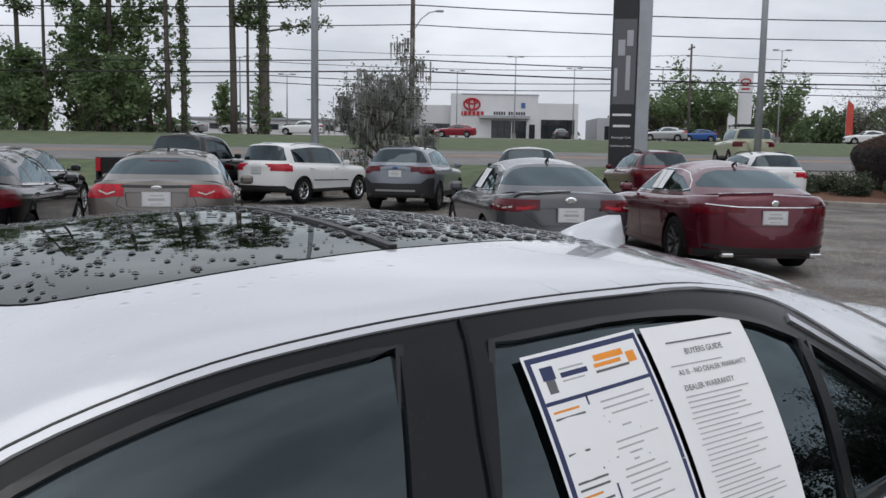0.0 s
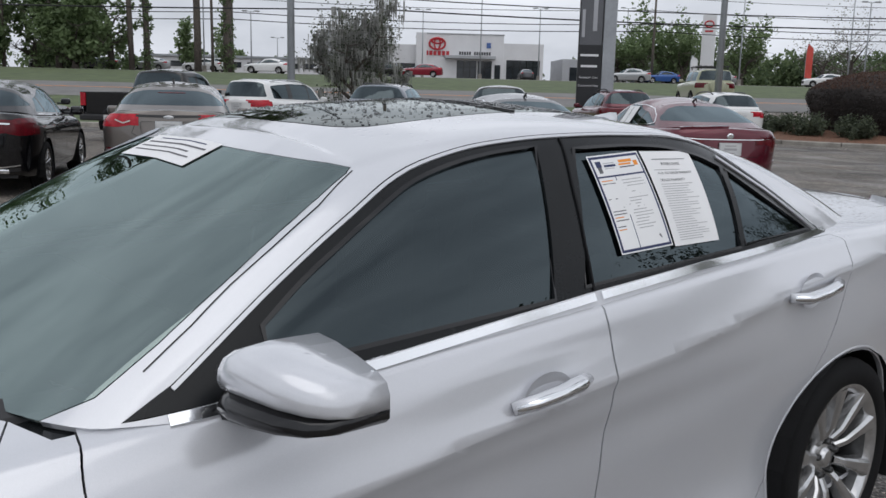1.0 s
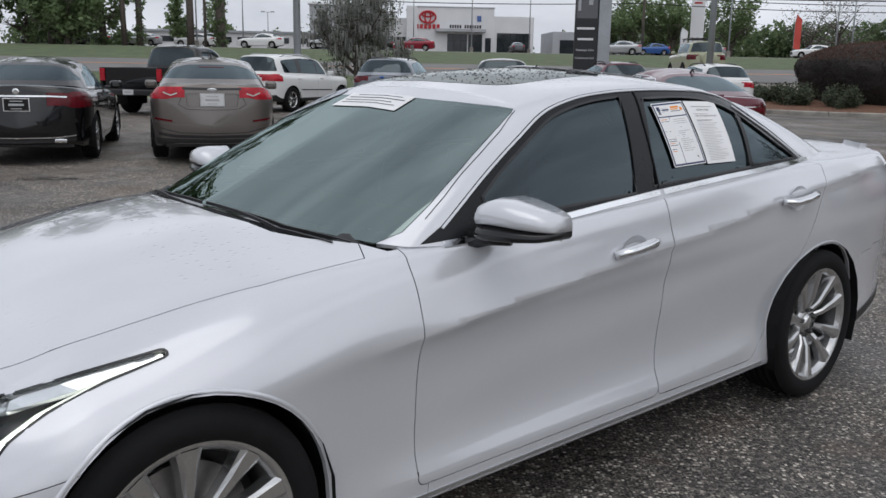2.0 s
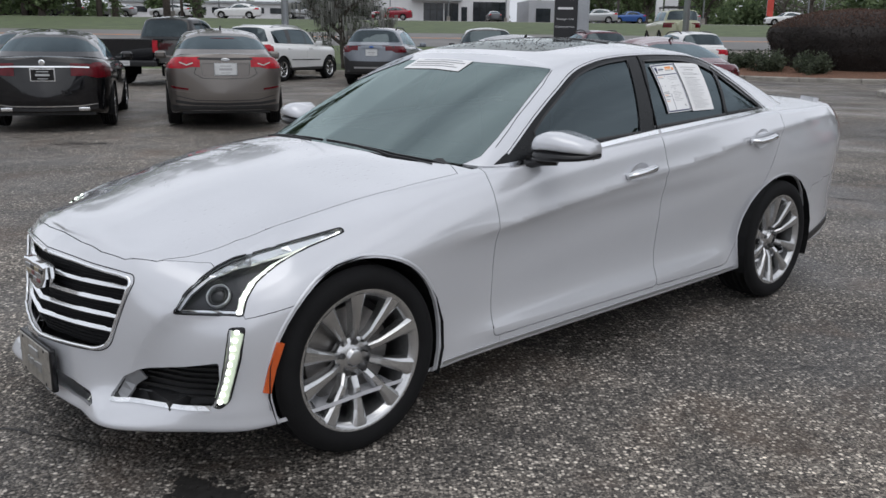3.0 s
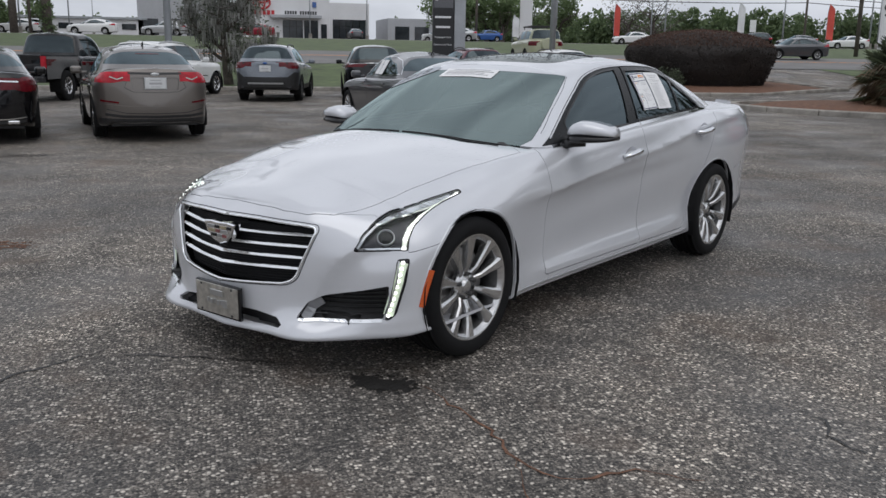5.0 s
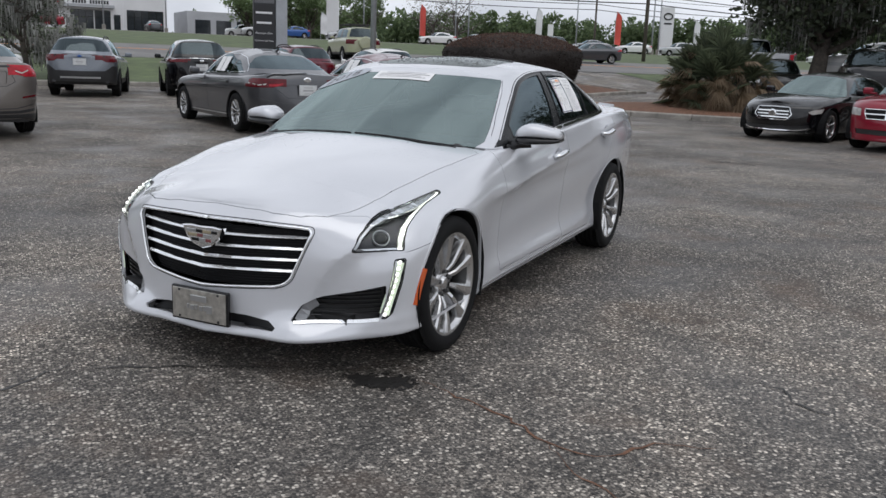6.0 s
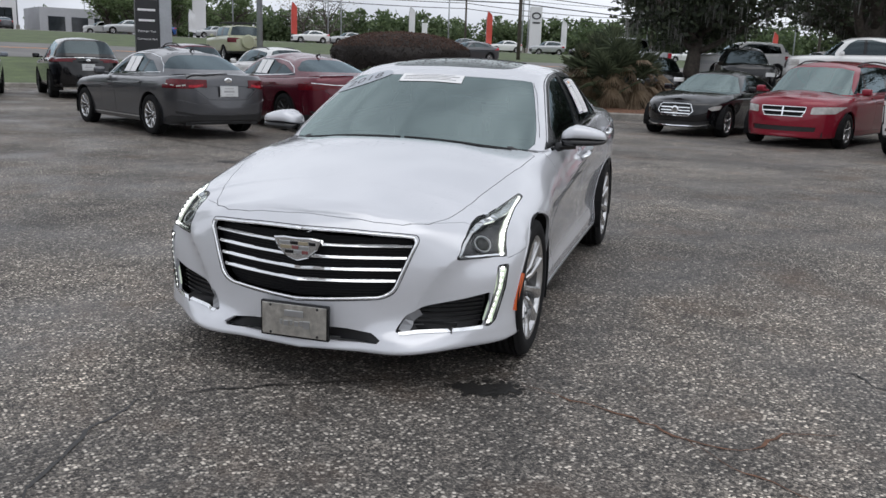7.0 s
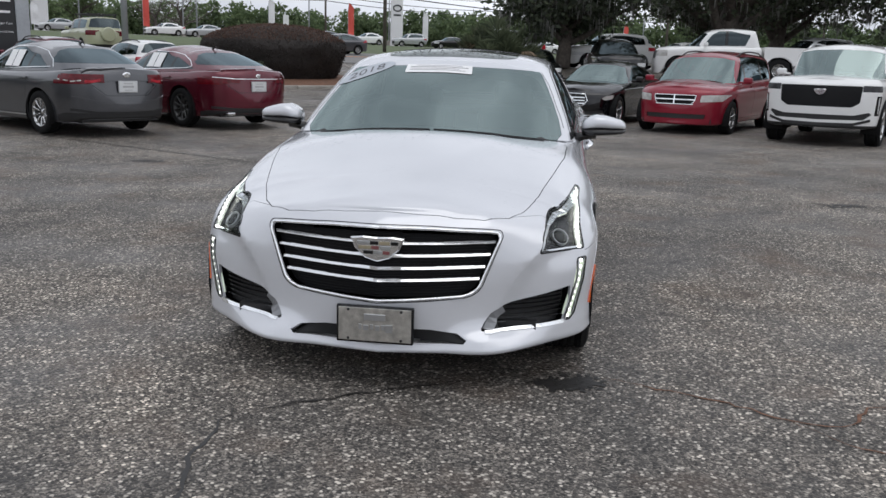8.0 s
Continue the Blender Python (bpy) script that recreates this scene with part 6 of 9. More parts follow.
# ---------------------------------------------------------------- ground
def ground_sheet():
    xs = np.concatenate([[-3000, -800, -300, -150, -90], np.arange(-60, 100, 4.0), [110, 150, 300, 800, 3000]])
    ys = np.concatenate([[-3000, -300, -80, -40], np.arange(-24, 6, 6.0), np.arange(6, 60, 1.0), np.arange(60, 170, 6.0), [200, 300, 400, 800, 3000]])
    vs = [(x, y, ground_z(x, y)) for y in ys for x in xs]
    n = len(xs)
    fs = [(j * n + i, j * n + i + 1, (j + 1) * n + i + 1, (j + 1) * n + i) for j in range(len(ys) - 1) for i in range(n - 1)]
    return vs, fs


def sheet(name, x0, x1, y0, y1, lift, material, label, step=2.0, kind="structure"):
    xs = np.linspace(x0, x1, max(2, int((x1 - x0) / 12)))
    ys = np.linspace(y0, y1, max(2, int((y1 - y0) / step)))
    vs = [(x, y, ground_z(x, y) + lift) for y in ys for x in xs]
    n = len(xs)
    fs = [(j * n + i, j * n + i + 1, (j + 1) * n + i + 1, (j + 1) * n + i) for j in range(len(ys) - 1) for i in range(n - 1)]
    return tagged(mesh_part(name, vs, fs, M[material]), label, name, kind=kind)


v, f = ground_sheet()
tagged(mesh_part("ground", v, f, M["asphalt"], smooth=True), "worn grey-brown chip asphalt of the parking lot", "ground", kind="structure")
sheet("grass_verge", -120, 13, 28.6, 38, 0.02, "grass", "mown green grass verge beside the road", 1.0)
sheet("grass_verge", 30, 200, 30.5, 38, 0.02, "grass", "mown green grass verge beside the road", 1.0)
sheet("road", -300, 300, 38, 50, 0.03, "road", "pale grey two-way road")
sheet("grass_strip", -300, 300, 50, 84, 0.02, "grass", "mown green grass beyond the road")
for y in (43.9, 44.2):
    vs, fs = [], []
    for i, x in enumerate(np.linspace(-200, 200, 60)):
        vs += [(x, y, ground_z(x, y) + 0.045), (x, y + 0.12, ground_z(x, y + 0.12) + 0.045)]
    fs = [(2 * i, 2 * i + 2, 2 * i + 3, 2 * i + 1) for i in range(59)]
    tagged(mesh_part("road_line", vs, fs, M["orange"]), "faded yellow road centre line", "road line", kind="structure")


def kerb_run(pts, name="kerb", h=0.15, w=0.16, closed=False):
    """A rounded kerb along a line on the plan, cut into separate stones."""
    root = thing(name, "weathered concrete kerb along the planted edge", "kerb", kind="structure")
    P = [Vector((*q, 0)) for q in pts] + ([Vector((*pts[0], 0))] if closed else [])
    for a, b in zip(P[:-1], P[1:]):
        L = (b - a).length
        m = max(1, round(L / 1.8))
        for i in range(m):
            s, e = a + (b - a) * (i / m), a + (b - a) * ((i + 1) / m)
            t = (e - s).normalized()
            s, e = s + t * 0.004, e - t * 0.004
            nn = Vector((-t.y, t.x, 0))
            vs = []
            for q in (s, e):
                z = ground_z(q.x, q.y)
                for o, zz in ((-w / 2, -0.05), (-w / 2, h - 0.03), (-w / 2 + 0.03, h), (w / 2 - 0.02, h), (w / 2, h - 0.02), (w / 2, -0.05)):
                    vs.append((q.x + nn.x * o, q.y + nn.y * o, z + zz))
            fs = [(k, k + 1, 6 + k + 1, 6 + k) for k in range(5)] + [(5, 4, 3, 2, 1, 0), (6, 7, 8, 9, 10, 11)]
            mesh_part("kerb_stone", vs, fs, M["concrete"], root)
    return root


def mound(name, label, cx, cy, rx, ry, h, material, n=40, yaw=0.0):
    vs, fs = [(cx, cy, ground_z(cx, cy) + h)], []
    rings = 6
    for r in range(1, rings + 1):
        q = r / rings
        for i in range(n):
            a = 2 * math.pi * i / n
            x, y = rx * q * math.cos(a), ry * q * math.sin(a)
            xx = cx + x * math.cos(yaw) - y * math.sin(yaw)
            yy = cy + x * math.sin(yaw) + y * math.cos(yaw)
            vs.append((xx, yy, ground_z(xx, yy) + h * (1 - q * q) + 0.10 * (r < rings) + 0.03 * noise.noise((xx, yy, 0))))
    for i in range(n):
        fs.append((0, 1 + i, 1 + (i + 1) % n))
        for r in range(rings - 1):
            o = 1 + r * n
            fs.append((o + i, o + n + i, o + n + (i + 1) % n, o + (i + 1) % n))
    return tagged(mesh_part(name, vs, fs, M[material], smooth=True), label, "planting bed", kind="structure")


def oval(cx, cy, rx, ry, n, yaw=0.0):
    out = []
    for i in range(n):
        a = 2 * math.pi * i / n
        x, y = rx * math.cos(a), ry * math.sin(a)
        out.append((cx + x * math.cos(yaw) - y * math.sin(yaw), cy + x * math.sin(yaw) + y * math.cos(yaw)))
    return out


kerb_run([(-60, 28.3), (-20, 28.3), (0, 28.3), (13, 28.3)])
mound("planting_bed", "mulched oval island with the clipped hedge", 17.6, 29.6, 6.6, 4.6, 0.25, "mulch")
kerb_run(oval(17.6, 29.6, 6.65, 4.65, 20), closed=True)
mound("planting_bed", "mulched corner island with palmetto clump", 17.0, 15.6, 5.6, 3.4, 0.22, "mulch", yaw=radians(-35))
kerb_run(oval(17.0, 15.6, 5.65, 3.45, 20, radians(-35)), closed=True)


def ribbon(name, pts, w, material, label, seed):
    """A thin ragged line on the ground: a filled crack or a stain."""
    r = random.Random(seed)
    P = []
    for (a, b), (c, d) in zip(pts[:-1], pts[1:]):
        m = max(2, int(math.hypot(c - a, d - b) / 0.05))
        P += [(a + (c - a) * i / m + r.uniform(-0.014, 0.014), b + (d - b) * i / m + r.uniform(-0.014, 0.014)) for i in range(m)]
    vs, fs = [], []
    for i, (x, y) in enumerate(P):
        x2, y2 = P[min(i + 1, len(P) - 1)]
        x1, y1 = P[max(i - 1, 0)]
        t = Vector((x2 - x1, y2 - y1)).normalized()
        k = w * r.uniform(0.25, 1.0) * min(1, (i + 1) / 6, (len(P) - i) / 6)
        g = ground_z(x, y) + 0.004
        vs += [(x - t.y * k, y + t.x * k, g), (x + t.y * k, y - t.x * k, g)]
    fs = [(2 * i, 2 * i + 1, 2 * i + 3, 2 * i + 2) for i in range(len(P) - 1)]
    tagged(mesh_part(name, vs, fs, M[material]), label, "crack", kind="structure")


def stain(cx, cy, rx, ry, yaw, material, label, seed, solid=0.55):
    """Ragged speckled patch: an irregular core with loose specks round it."""
    r = random.Random(seed)
    vs, fs = [], []
    for k in range(190):
        q = math.sqrt(r.random()) * 1.1
        a = r.uniform(0, 2 * math.pi)
        if q > 0.75 and r.random() > 0.4:
            continue
        x, y = rx * q * math.cos(a), ry * q * math.sin(a)
        s = r.uniform(0.008, 0.030) * (1.15 - 0.5 * q)
        o = len(vs)
        m = 6
        for i in range(m):
            b = 2 * math.pi * i / m
            ss = s * r.uniform(0.6, 1.3)
            vs.append((cx + x * math.cos(yaw) - y * math.sin(yaw) + ss * math.cos(b), cy + x * math.sin(yaw) + y * math.cos(yaw) + ss * math.sin(b), 0.003 + 0.002 * r.random()))
        fs.append(tuple(range(o, o + m)))
    tagged(mesh_part("stain", vs, fs, M[material]), label, "stain", kind="stuff")


stain(-1.83, -0.74, 0.17, 0.09, radians(-35), "oil", "dark damp oil stain on the asphalt", 3)


# ---------------------------------------------------------------- hedge, palmetto, trees
def leaf_quads(centres, normals_seed, size, n_each, spread, flat=0.0, droop=0.0):
    """Small leaves scattered round the centres; returns verts and faces."""
    g = np.random.default_rng(normals_seed)
    C = np.repeat(np.asarray(centres, float), n_each, axis=0)
    N = len(C)
    d = g.normal(size=(N, 3))
    d /= np.linalg.norm(d, axis=1)[:, None]
    C = C + d * (spread * g.random((N, 1)) ** 0.5)
    a = g.normal(size=(N, 3))
    a /= np.linalg.norm(a, axis=1)[:, None]
    a[:, 2] *= 1 - flat
    b = np.cross(a, g.normal(size=(N, 3)))
    b /= np.linalg.norm(b, axis=1)[:, None] + 1e-9
    s = size * (0.6 + 0.8 * g.random((N, 1)))
    a, b = a * s, b * s * 0.55
    V = np.stack([C - a, C + b, C + a, C - b], 1).reshape(-1, 3)
    F = np.arange(N * 4).reshape(-1, 4)
    return V, F


def quads_part(name, V, F, material, parent=None, label="", kind=""):
    me = bpy.data.meshes.new(name)
    V, F = np.asarray(V, np.float32), np.asarray(F, np.int32)
    me.vertices.add(len(V))
    me.vertices.foreach_set("co", V.ravel())
    me.loops.add(F.size)
    me.loops.foreach_set("vertex_index", F.ravel())
    me.polygons.add(len(F))
    me.polygons.foreach_set("loop_start", np.arange(len(F), dtype=np.int32) * F.shape[1])
    me.update()
    me.validate()
    me.materials.append(material)
    ob = new(name, me)
    if parent is not None:
        ob.parent = parent
    return tagged(ob, label, "", "", kind)


def hedge(cx, cy, rx, ry, h):
    root = thing("hedge", "broad clipped hedge, rusty brown top over shade-darkened flanks", "hedge", pose(cx, cy, ground_z(cx, cy) + 0.15))
    n, rows = 64, 12

    def dome(z_lo, z_hi, inset):
        vs, fs = [], []
        for r in range(rows + 1):
            v = z_lo + (z_hi - z_lo) * r / rows
            if v < 0.60:
                q = 0.84 + 0.16 * math.sin(math.pi / 2 * v / 0.60)
            else:
                q = max(0.0, 1 - ((v - 0.60) / 0.40) ** 1.9) ** 0.5
            for i in range(n):
                a = 2 * math.pi * i / n
                k = 1 + 0.06 * noise.noise((math.cos(a) * 2, math.sin(a) * 2, v * 2)) + 0.025 * noise.noise((math.cos(a) * 7, math.sin(a) * 7, v * 6))
                vs.append(((rx - inset) * q * k * math.cos(a), (ry - inset) * q * k * math.sin(a), v * h))
        fs = [(r * n + i, r * n + (i + 1) % n, (r + 1) * n + (i + 1) % n, (r + 1) * n + i) for r in range(rows) for i in range(n)]
        return vs, fs

    # the flanks' shade is in their leaf colour; the crown keeps the rusty brown
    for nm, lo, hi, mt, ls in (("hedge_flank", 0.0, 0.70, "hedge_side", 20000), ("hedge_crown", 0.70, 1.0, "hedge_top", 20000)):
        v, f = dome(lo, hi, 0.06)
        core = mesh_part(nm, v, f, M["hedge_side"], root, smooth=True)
        g = np.random.default_rng(len(nm))
        V = np.array(v)
        idx = g.integers(0, len(V) - n - 1, ls)
        P = V[idx] + (V[np.minimum(idx + n, len(V) - 1)] - V[idx]) * g.random((ls, 1)) + (V[idx + 1] - V[idx]) * g.random((ls, 1)) * ((idx % n) < n - 1)[:, None]
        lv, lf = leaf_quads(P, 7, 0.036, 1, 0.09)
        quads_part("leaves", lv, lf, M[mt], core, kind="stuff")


hedge(17.9, 30.0, 3.15, 3.05, 2.30)


def limb_path(g, start, d, L, wob, n=6):
    P = [Vector(start)]
    d = Vector(d).normalized()
    for i in range(n):
        d = (d + Vector((g.uniform(-wob, wob), g.uniform(-wob, wob), g.uniform(-wob, wob) * 0.6))).normalized()
        P.append(P[-1] + d * L / n)
    return P


def low_shrub(cx, cy, r, h, seed):
    root = thing("low_shrub", "low spreading green shrub at the foot of the hedge", "shrub", pose(cx, cy, ground_z(cx, cy) + 0.12))
    g = random.Random(seed)
    stems, cen = [], []
    for k in range(16):
        a = 2 * math.pi * k / 16 + g.uniform(-0.2, 0.2)
        Q = limb_path(g, (0, 0, 0), (math.cos(a), math.sin(a), g.uniform(0.35, 1.6)), r * g.uniform(0.6, 1.0), 0.25, 4)
        stems.append(tube(Q, [0.014, 0.012, 0.009, 0.006, 0.003], 5))
        cen += [(q.x, q.y, min(q.z, h)) for q in Q[1:]]
    v, f = joined(*stems)
    mesh_part("stems", v, f, M["bark"], root, smooth=True)
    V, F = leaf_quads(cen, seed, 0.055, 60, r * 0.28, 0.2)
    quads_part("leaves", V, F, M["leaf_dark"], root)


for k, (x, y, r, h) in enumerate(((13.9, 28.6, 1.0, 0.85), (15.0, 27.4, 0.9, 0.7), (13.2, 29.8, 0.8, 0.6))):
    low_shrub(x, y, r, h, 900 + k)


def palmetto(cx, cy, r, h):
    root = thing("palmetto", "spreading palmetto clump with dry brown skirt", "palm", pose(cx, cy, ground_z(cx, cy) + 0.2))
    g = random.Random(11)
    for k in range(300):
        az, el = g.uniform(0, 2 * math.pi), math.asin(g.uniform(-0.12, 0.97))
        dry = g.random() < (0.72 if el < 0.45 else 0.22)
        out = Vector((math.cos(az) * math.cos(el), math.sin(az) * math.cos(el), math.sin(el)))
        depth = g.uniform(0.55, 0.92)
        root_at = Vector((out.x * r * 0.25, out.y * r * 0.25, 0.25 + 0.35 * g.random()))
        hub = Vector((out.x * r * depth, out.y * r * depth, 0.35 + max(-0.1, out.z) * h * 0.78 * depth))
        d = (hub - root_at).normalized()
        if dry:
            d = (d + Vector((0, 0, -g.uniform(0.4, 1.3)))).normalized()
        else:
            d = (d + Vector((0, 0, g.uniform(-0.35, 0.35)))).normalized()
        side = d.cross(Vector((0, 0, 1)))
        side = side.normalized() if side.length > 0.05 else Vector((1, 0, 0))
        side = (side + Vector((0, 0, g.uniform(-0.6, 0.6)))).normalized()
        up = side.cross(d).normalized()
        vs = [root_at - side * 0.014, root_at + side * 0.014, hub + side * 0.009, hub - side * 0.009]
        fs = [(0, 1, 2, 3)]
        L, m = g.uniform(0.50, 0.72), 13
        for q in range(m):
            a = (q / (m - 1) - 0.5) * (1.5 if dry else 2.6)
            e = (d * math.cos(a) + side * math.sin(a)).normalized()
            ln = L * (0.80 + 0.20 * math.cos(a)) * g.uniform(0.88, 1.05)
            w = up.cross(e).normalized() * (0.026 if dry else 0.034)
            sag = Vector((0, 0, -0.10 * L * g.random() - (0.16 if dry else 0.04)))
            o = len(vs)
            vs += [hub, hub + e * ln * 0.55 + w + up * 0.012, hub + e * ln + sag, hub + e * ln * 0.55 - w - up * 0.012]
            fs.append((o, o + 1, o + 2, o + 3))
        mesh_part("dry_frond" if dry else "frond", vs, fs, M["palm_dry" if dry else "palm"], root)


palmetto(16.05, 15.4, 1.58, 2.45)


def broad_tree(name, label, x, y, h, crown_r, trunk_r, seed, leaf, leaf_n, leaf_size, moss=0, trunk_h=0.35, gappy=0.75, flat=0.7, kind_label="tree"):
    """A tapered trunk with forked limbs, a crown of leaf clumps and, where wanted, hanging moss."""
    g = random.Random(seed)
    root = thing(name, label, "tree", pose(x, y, ground_z(x, y) - 0.05))
    th = h * trunk_h
    P = limb_path(g, (0, 0, 0), (0, 0, 1), th, 0.10)
    pieces = [tube(P, [trunk_r * (1.25 - 0.5 * i / 6) for i in range(7)], 10)]
    tips = []
    for k in range(9):
        a = 2 * math.pi * k / 9 + g.uniform(-0.3, 0.3)
        s = P[3 + k % 4]
        e = g.uniform(0.35, 1.2)
        L = crown_r * g.uniform(0.7, 1.15)
        Q = limb_path(g, s, (math.cos(a), math.sin(a), e), L, 0.28)
        pieces.append(tube(Q, [trunk_r * 0.5 * (1 - 0.14 * i) for i in range(7)], 7))
        for j in (2, 3, 4, 5, 6):
            for _ in range(2):
                b = g.uniform(0, 2 * math.pi)
                R2 = limb_path(g, Q[j], (math.cos(b), math.sin(b), g.uniform(-0.1, 0.9)), crown_r * g.uniform(0.25, 0.55), 0.35, 4)
                pieces.append(tube(R2, [trunk_r * 0.16, trunk_r * 0.12, trunk_r * 0.08, trunk_r * 0.05, trunk_r * 0.025], 5))
                tips += R2[1:]
        tips += Q[3:]
    v, f = joined(*pieces)
    mesh_part("trunk", v, f, M["bark"], root, smooth=True)
    top = [t for t in tips if g.random() < gappy]
    zs = max(t.z for t in top)
    cen = [(t.x, t.y, th * 0.85 + (t.z - th * 0.85) * (h - th * 0.85) / max(0.1, zs - th * 0.85) * 0.95) for t in top]
    n_each = max(1, leaf_n // len(cen))
    V, F = leaf_quads(cen, seed, leaf_size, n_each, crown_r * 0.20, 0.2)
    quads_part("crown", V, F, M[leaf], root)
    if moss:
        gm = np.random.default_rng(seed)
        pick = [cen[i] for i in gm.integers(0, len(cen), moss)]
        V, F = [], []
        for (mx, my, mz) in pick:
            L = gm.uniform(0.4, 1.3) * min(0.9, crown_r * 0.30)
            for q in range(4):
                a = gm.uniform(0, 6.28)
                w = gm.uniform(0.015, 0.04) * (1 + crown_r * 0.06)
                ox, oy = gm.normal(0, 0.12), gm.normal(0, 0.12)
                o = len(V)
                l = L * gm.uniform(0.5, 1.0)
                V += [(mx + ox - w * math.cos(a), my + oy - w * math.sin(a), mz), (mx + ox + w * math.cos(a), my + oy + w * math.sin(a), mz), (mx + ox + w * 0.3, my + oy, mz - l), (mx + ox - w * 0.3, my + oy, mz - l * 0.95)]
                F.append((o, o + 1, o + 2, o + 3))
        quads_part("hanging_moss", V, F, M["moss"], root, "grey hanging moss")
    return root


broad_tree("moss_oak", "small grey oak draped with hanging moss on the verge", -1.9, 30.6, 5.2, 1.95, 0.16, 4, "leaf_dark", 5000, 0.05, moss=800, trunk_h=0.36, gappy=0.95)
for k, (x, y, h, r, tr) in enumerate(((27.5, 21.5, 10.5, 4.9, 0.30), (34.0, 17.0, 13.0, 7.0, 0.5), (42.0, 18.5, 12.0, 6.0, 0.4), (41.0, 10.0, 13.0, 7.5, 0.5), (37.0, 0.0, 12.5, 7.0, 0.5), (47.0, 24.0, 13.0, 7.0, 0.5))):
    broad_tree("live_oak", "large dark live oak hung with grey moss", x, y, h, r, tr, 20 + k, "leaf_dark", 26000 if k == 0 else 15000, 0.13, moss=1300, trunk_h=0.20 if k == 0 else 0.26, gappy=0.95)


def pine(x, y, h, r, seed, ivy=0.0, lean=0.0, clumps=(), leaf="leaf_ivy", label="tall bare pine trunk by the road"):
    """A tall straight trunk; ivy: how thick its cloak of leaves is; clumps: (height, side, reach, size) of foliage on branches."""
    g = random.Random(seed)
    root = thing("pine_tree", label, "tree", pose(x, y, ground_z(x, y) - 0.05))
    P = [Vector((lean * i / 8 * h * 0.1 + g.uniform(-0.04, 0.04), g.uniform(-0.04, 0.04), h * i / 8)) for i in range(9)]
    pieces = [tube(P, [r * (1.2 - 0.075 * i) for i in range(9)], 9)]
    cen = []
    for hh, az, reach, size in clumps:
        q = P[0].lerp(P[-1], hh / h)
        Q = limb_path(g, q, (math.cos(az), math.sin(az), 0.12), reach, 0.12, 5)
        pieces.append(tube(Q, [r * 0.30, r * 0.25, r * 0.2, r * 0.14, r * 0.1, r * 0.05], 6))
        for t in Q[2:]:
            for _ in range(3):
                cen.append((t.x + g.gauss(0, size * 0.4), t.y + g.gauss(0, size * 0.4), t.z + g.gauss(0, size * 0.3)))
    for k in range(24):
        hh = 16.5 + (h - 17.0) * (k + g.random()) / 24
        az, reach = g.uniform(0, 6.28), g.uniform(1.6, 4.6) * (1.1 - 0.6 * (hh - 16) / (h - 16))
        Q = limb_path(g, P[0].lerp(P[-1], hh / h), (math.cos(az), math.sin(az), 0.25), reach, 0.15, 4)
        pieces.append(tube(Q, [r * 0.26, r * 0.2, r * 0.14, r * 0.09, r * 0.04], 5))
        cen += [(t.x + g.gauss(0, 0.3), t.y + g.gauss(0, 0.3), t.z + g.gauss(0, 0.2)) for t in Q[2:] for _ in range(2)]
    v, f = joined(*pieces)
    mesh_part("trunk", v, f, M["bark"], root, smooth=True)
    if cen:
        V, F = leaf_quads(cen, seed, 0.20, 30, 0.85, 0.2)
        quads_part("crown", V, F, M[leaf], root)
    if ivy:
        ce = []
        for i in range(int(h * 9)):
            z = g.uniform(0.2, h)
            a = g.uniform(0, 6.28)
            k = r + ivy * g.uniform(0.1, 1.0) * (0.6 + 0.4 * math.sin(z * 1.7))
            ce.append((P[0].lerp(P[-1], z / h).x + k * math.cos(a), k * math.sin(a), z))
        V, F = leaf_quads(ce, seed + 1, 0.15, 16, 0.38)
        quads_part("ivy", V, F, M["leaf_ivy"], root, "cloak of climbing ivy")
    return root


def px_x(u, d):
    """Plan x of a thing that stands at the share u of the view's half width, d metres ahead of the first stand."""
    return (u + 0.0345) * 0.5095 * d


for k, (x, d, h, r, ivy, lean, clumps) in enumerate(((-43.6, 92, 30, 0.24, 0, -0.15, ()), (-41.0, 92, 28, 0.17, 0, 0, ((12.5, 3.4, 3.0, 0.7), (13.2, 0.2, 2.4, 0.7), (14.5, 3.0, 2.0, 0.6))), (-28.1, 92, 30, 0.25, 0, -0.15, ()), (-26.5, 92, 30, 0.28, 0.32, -0.1, ()), (-34.9, 94, 30, 0.3, 0, 0, ()),
                                                    (-21.3, 92, 30, 0.33, 0, -0.1, ()), (-19.8, 92, 30, 0.13, 0, 0, ((12.0, 3.0, 1.2, 0.6), (14.6, 0.2, 1.4, 0.6))), (-18.25, 92, 30, 0.40, 0.30, 0, ((10.6, 0.1, 6.5, 0.55), (13.6, 0.5, 6.0, 0.9), (13.0, 2.9, 2.2, 0.9), (14.5, 2.2, 2.4, 0.9), (11.4, 3.3, 1.4, 0.7))))):
    pine(x, d, h, r, 400 + k, ivy, lean, clumps, label="tall pine trunk cloaked in ivy by the road" if ivy else "tall bare pine trunk by the road")
for k, (x, d, h, r, n) in enumerate(((-35.8, 93, 21, 3.6, 9000), (-30.8, 94, 24, 3.0, 6500), (-33.5, 91, 8.5, 4.2, 9000), (-39.0, 95, 14, 2.2, 2600), (-43.5, 92, 9.0, 4.2, 9000), (-50, 92, 20, 6.0, 9000), (-59, 96, 20, 7, 9000), (-23.8, 118, 8.6, 1.8, 900))):
    broad_tree("roadside_tree", "leafy green roadside tree with dense undergrowth", x, d, h, r, 0.32, 60 + k, "leaf_green", n, 0.27, trunk_h=0.12 if h < 20 else 0.2, gappy=0.9)
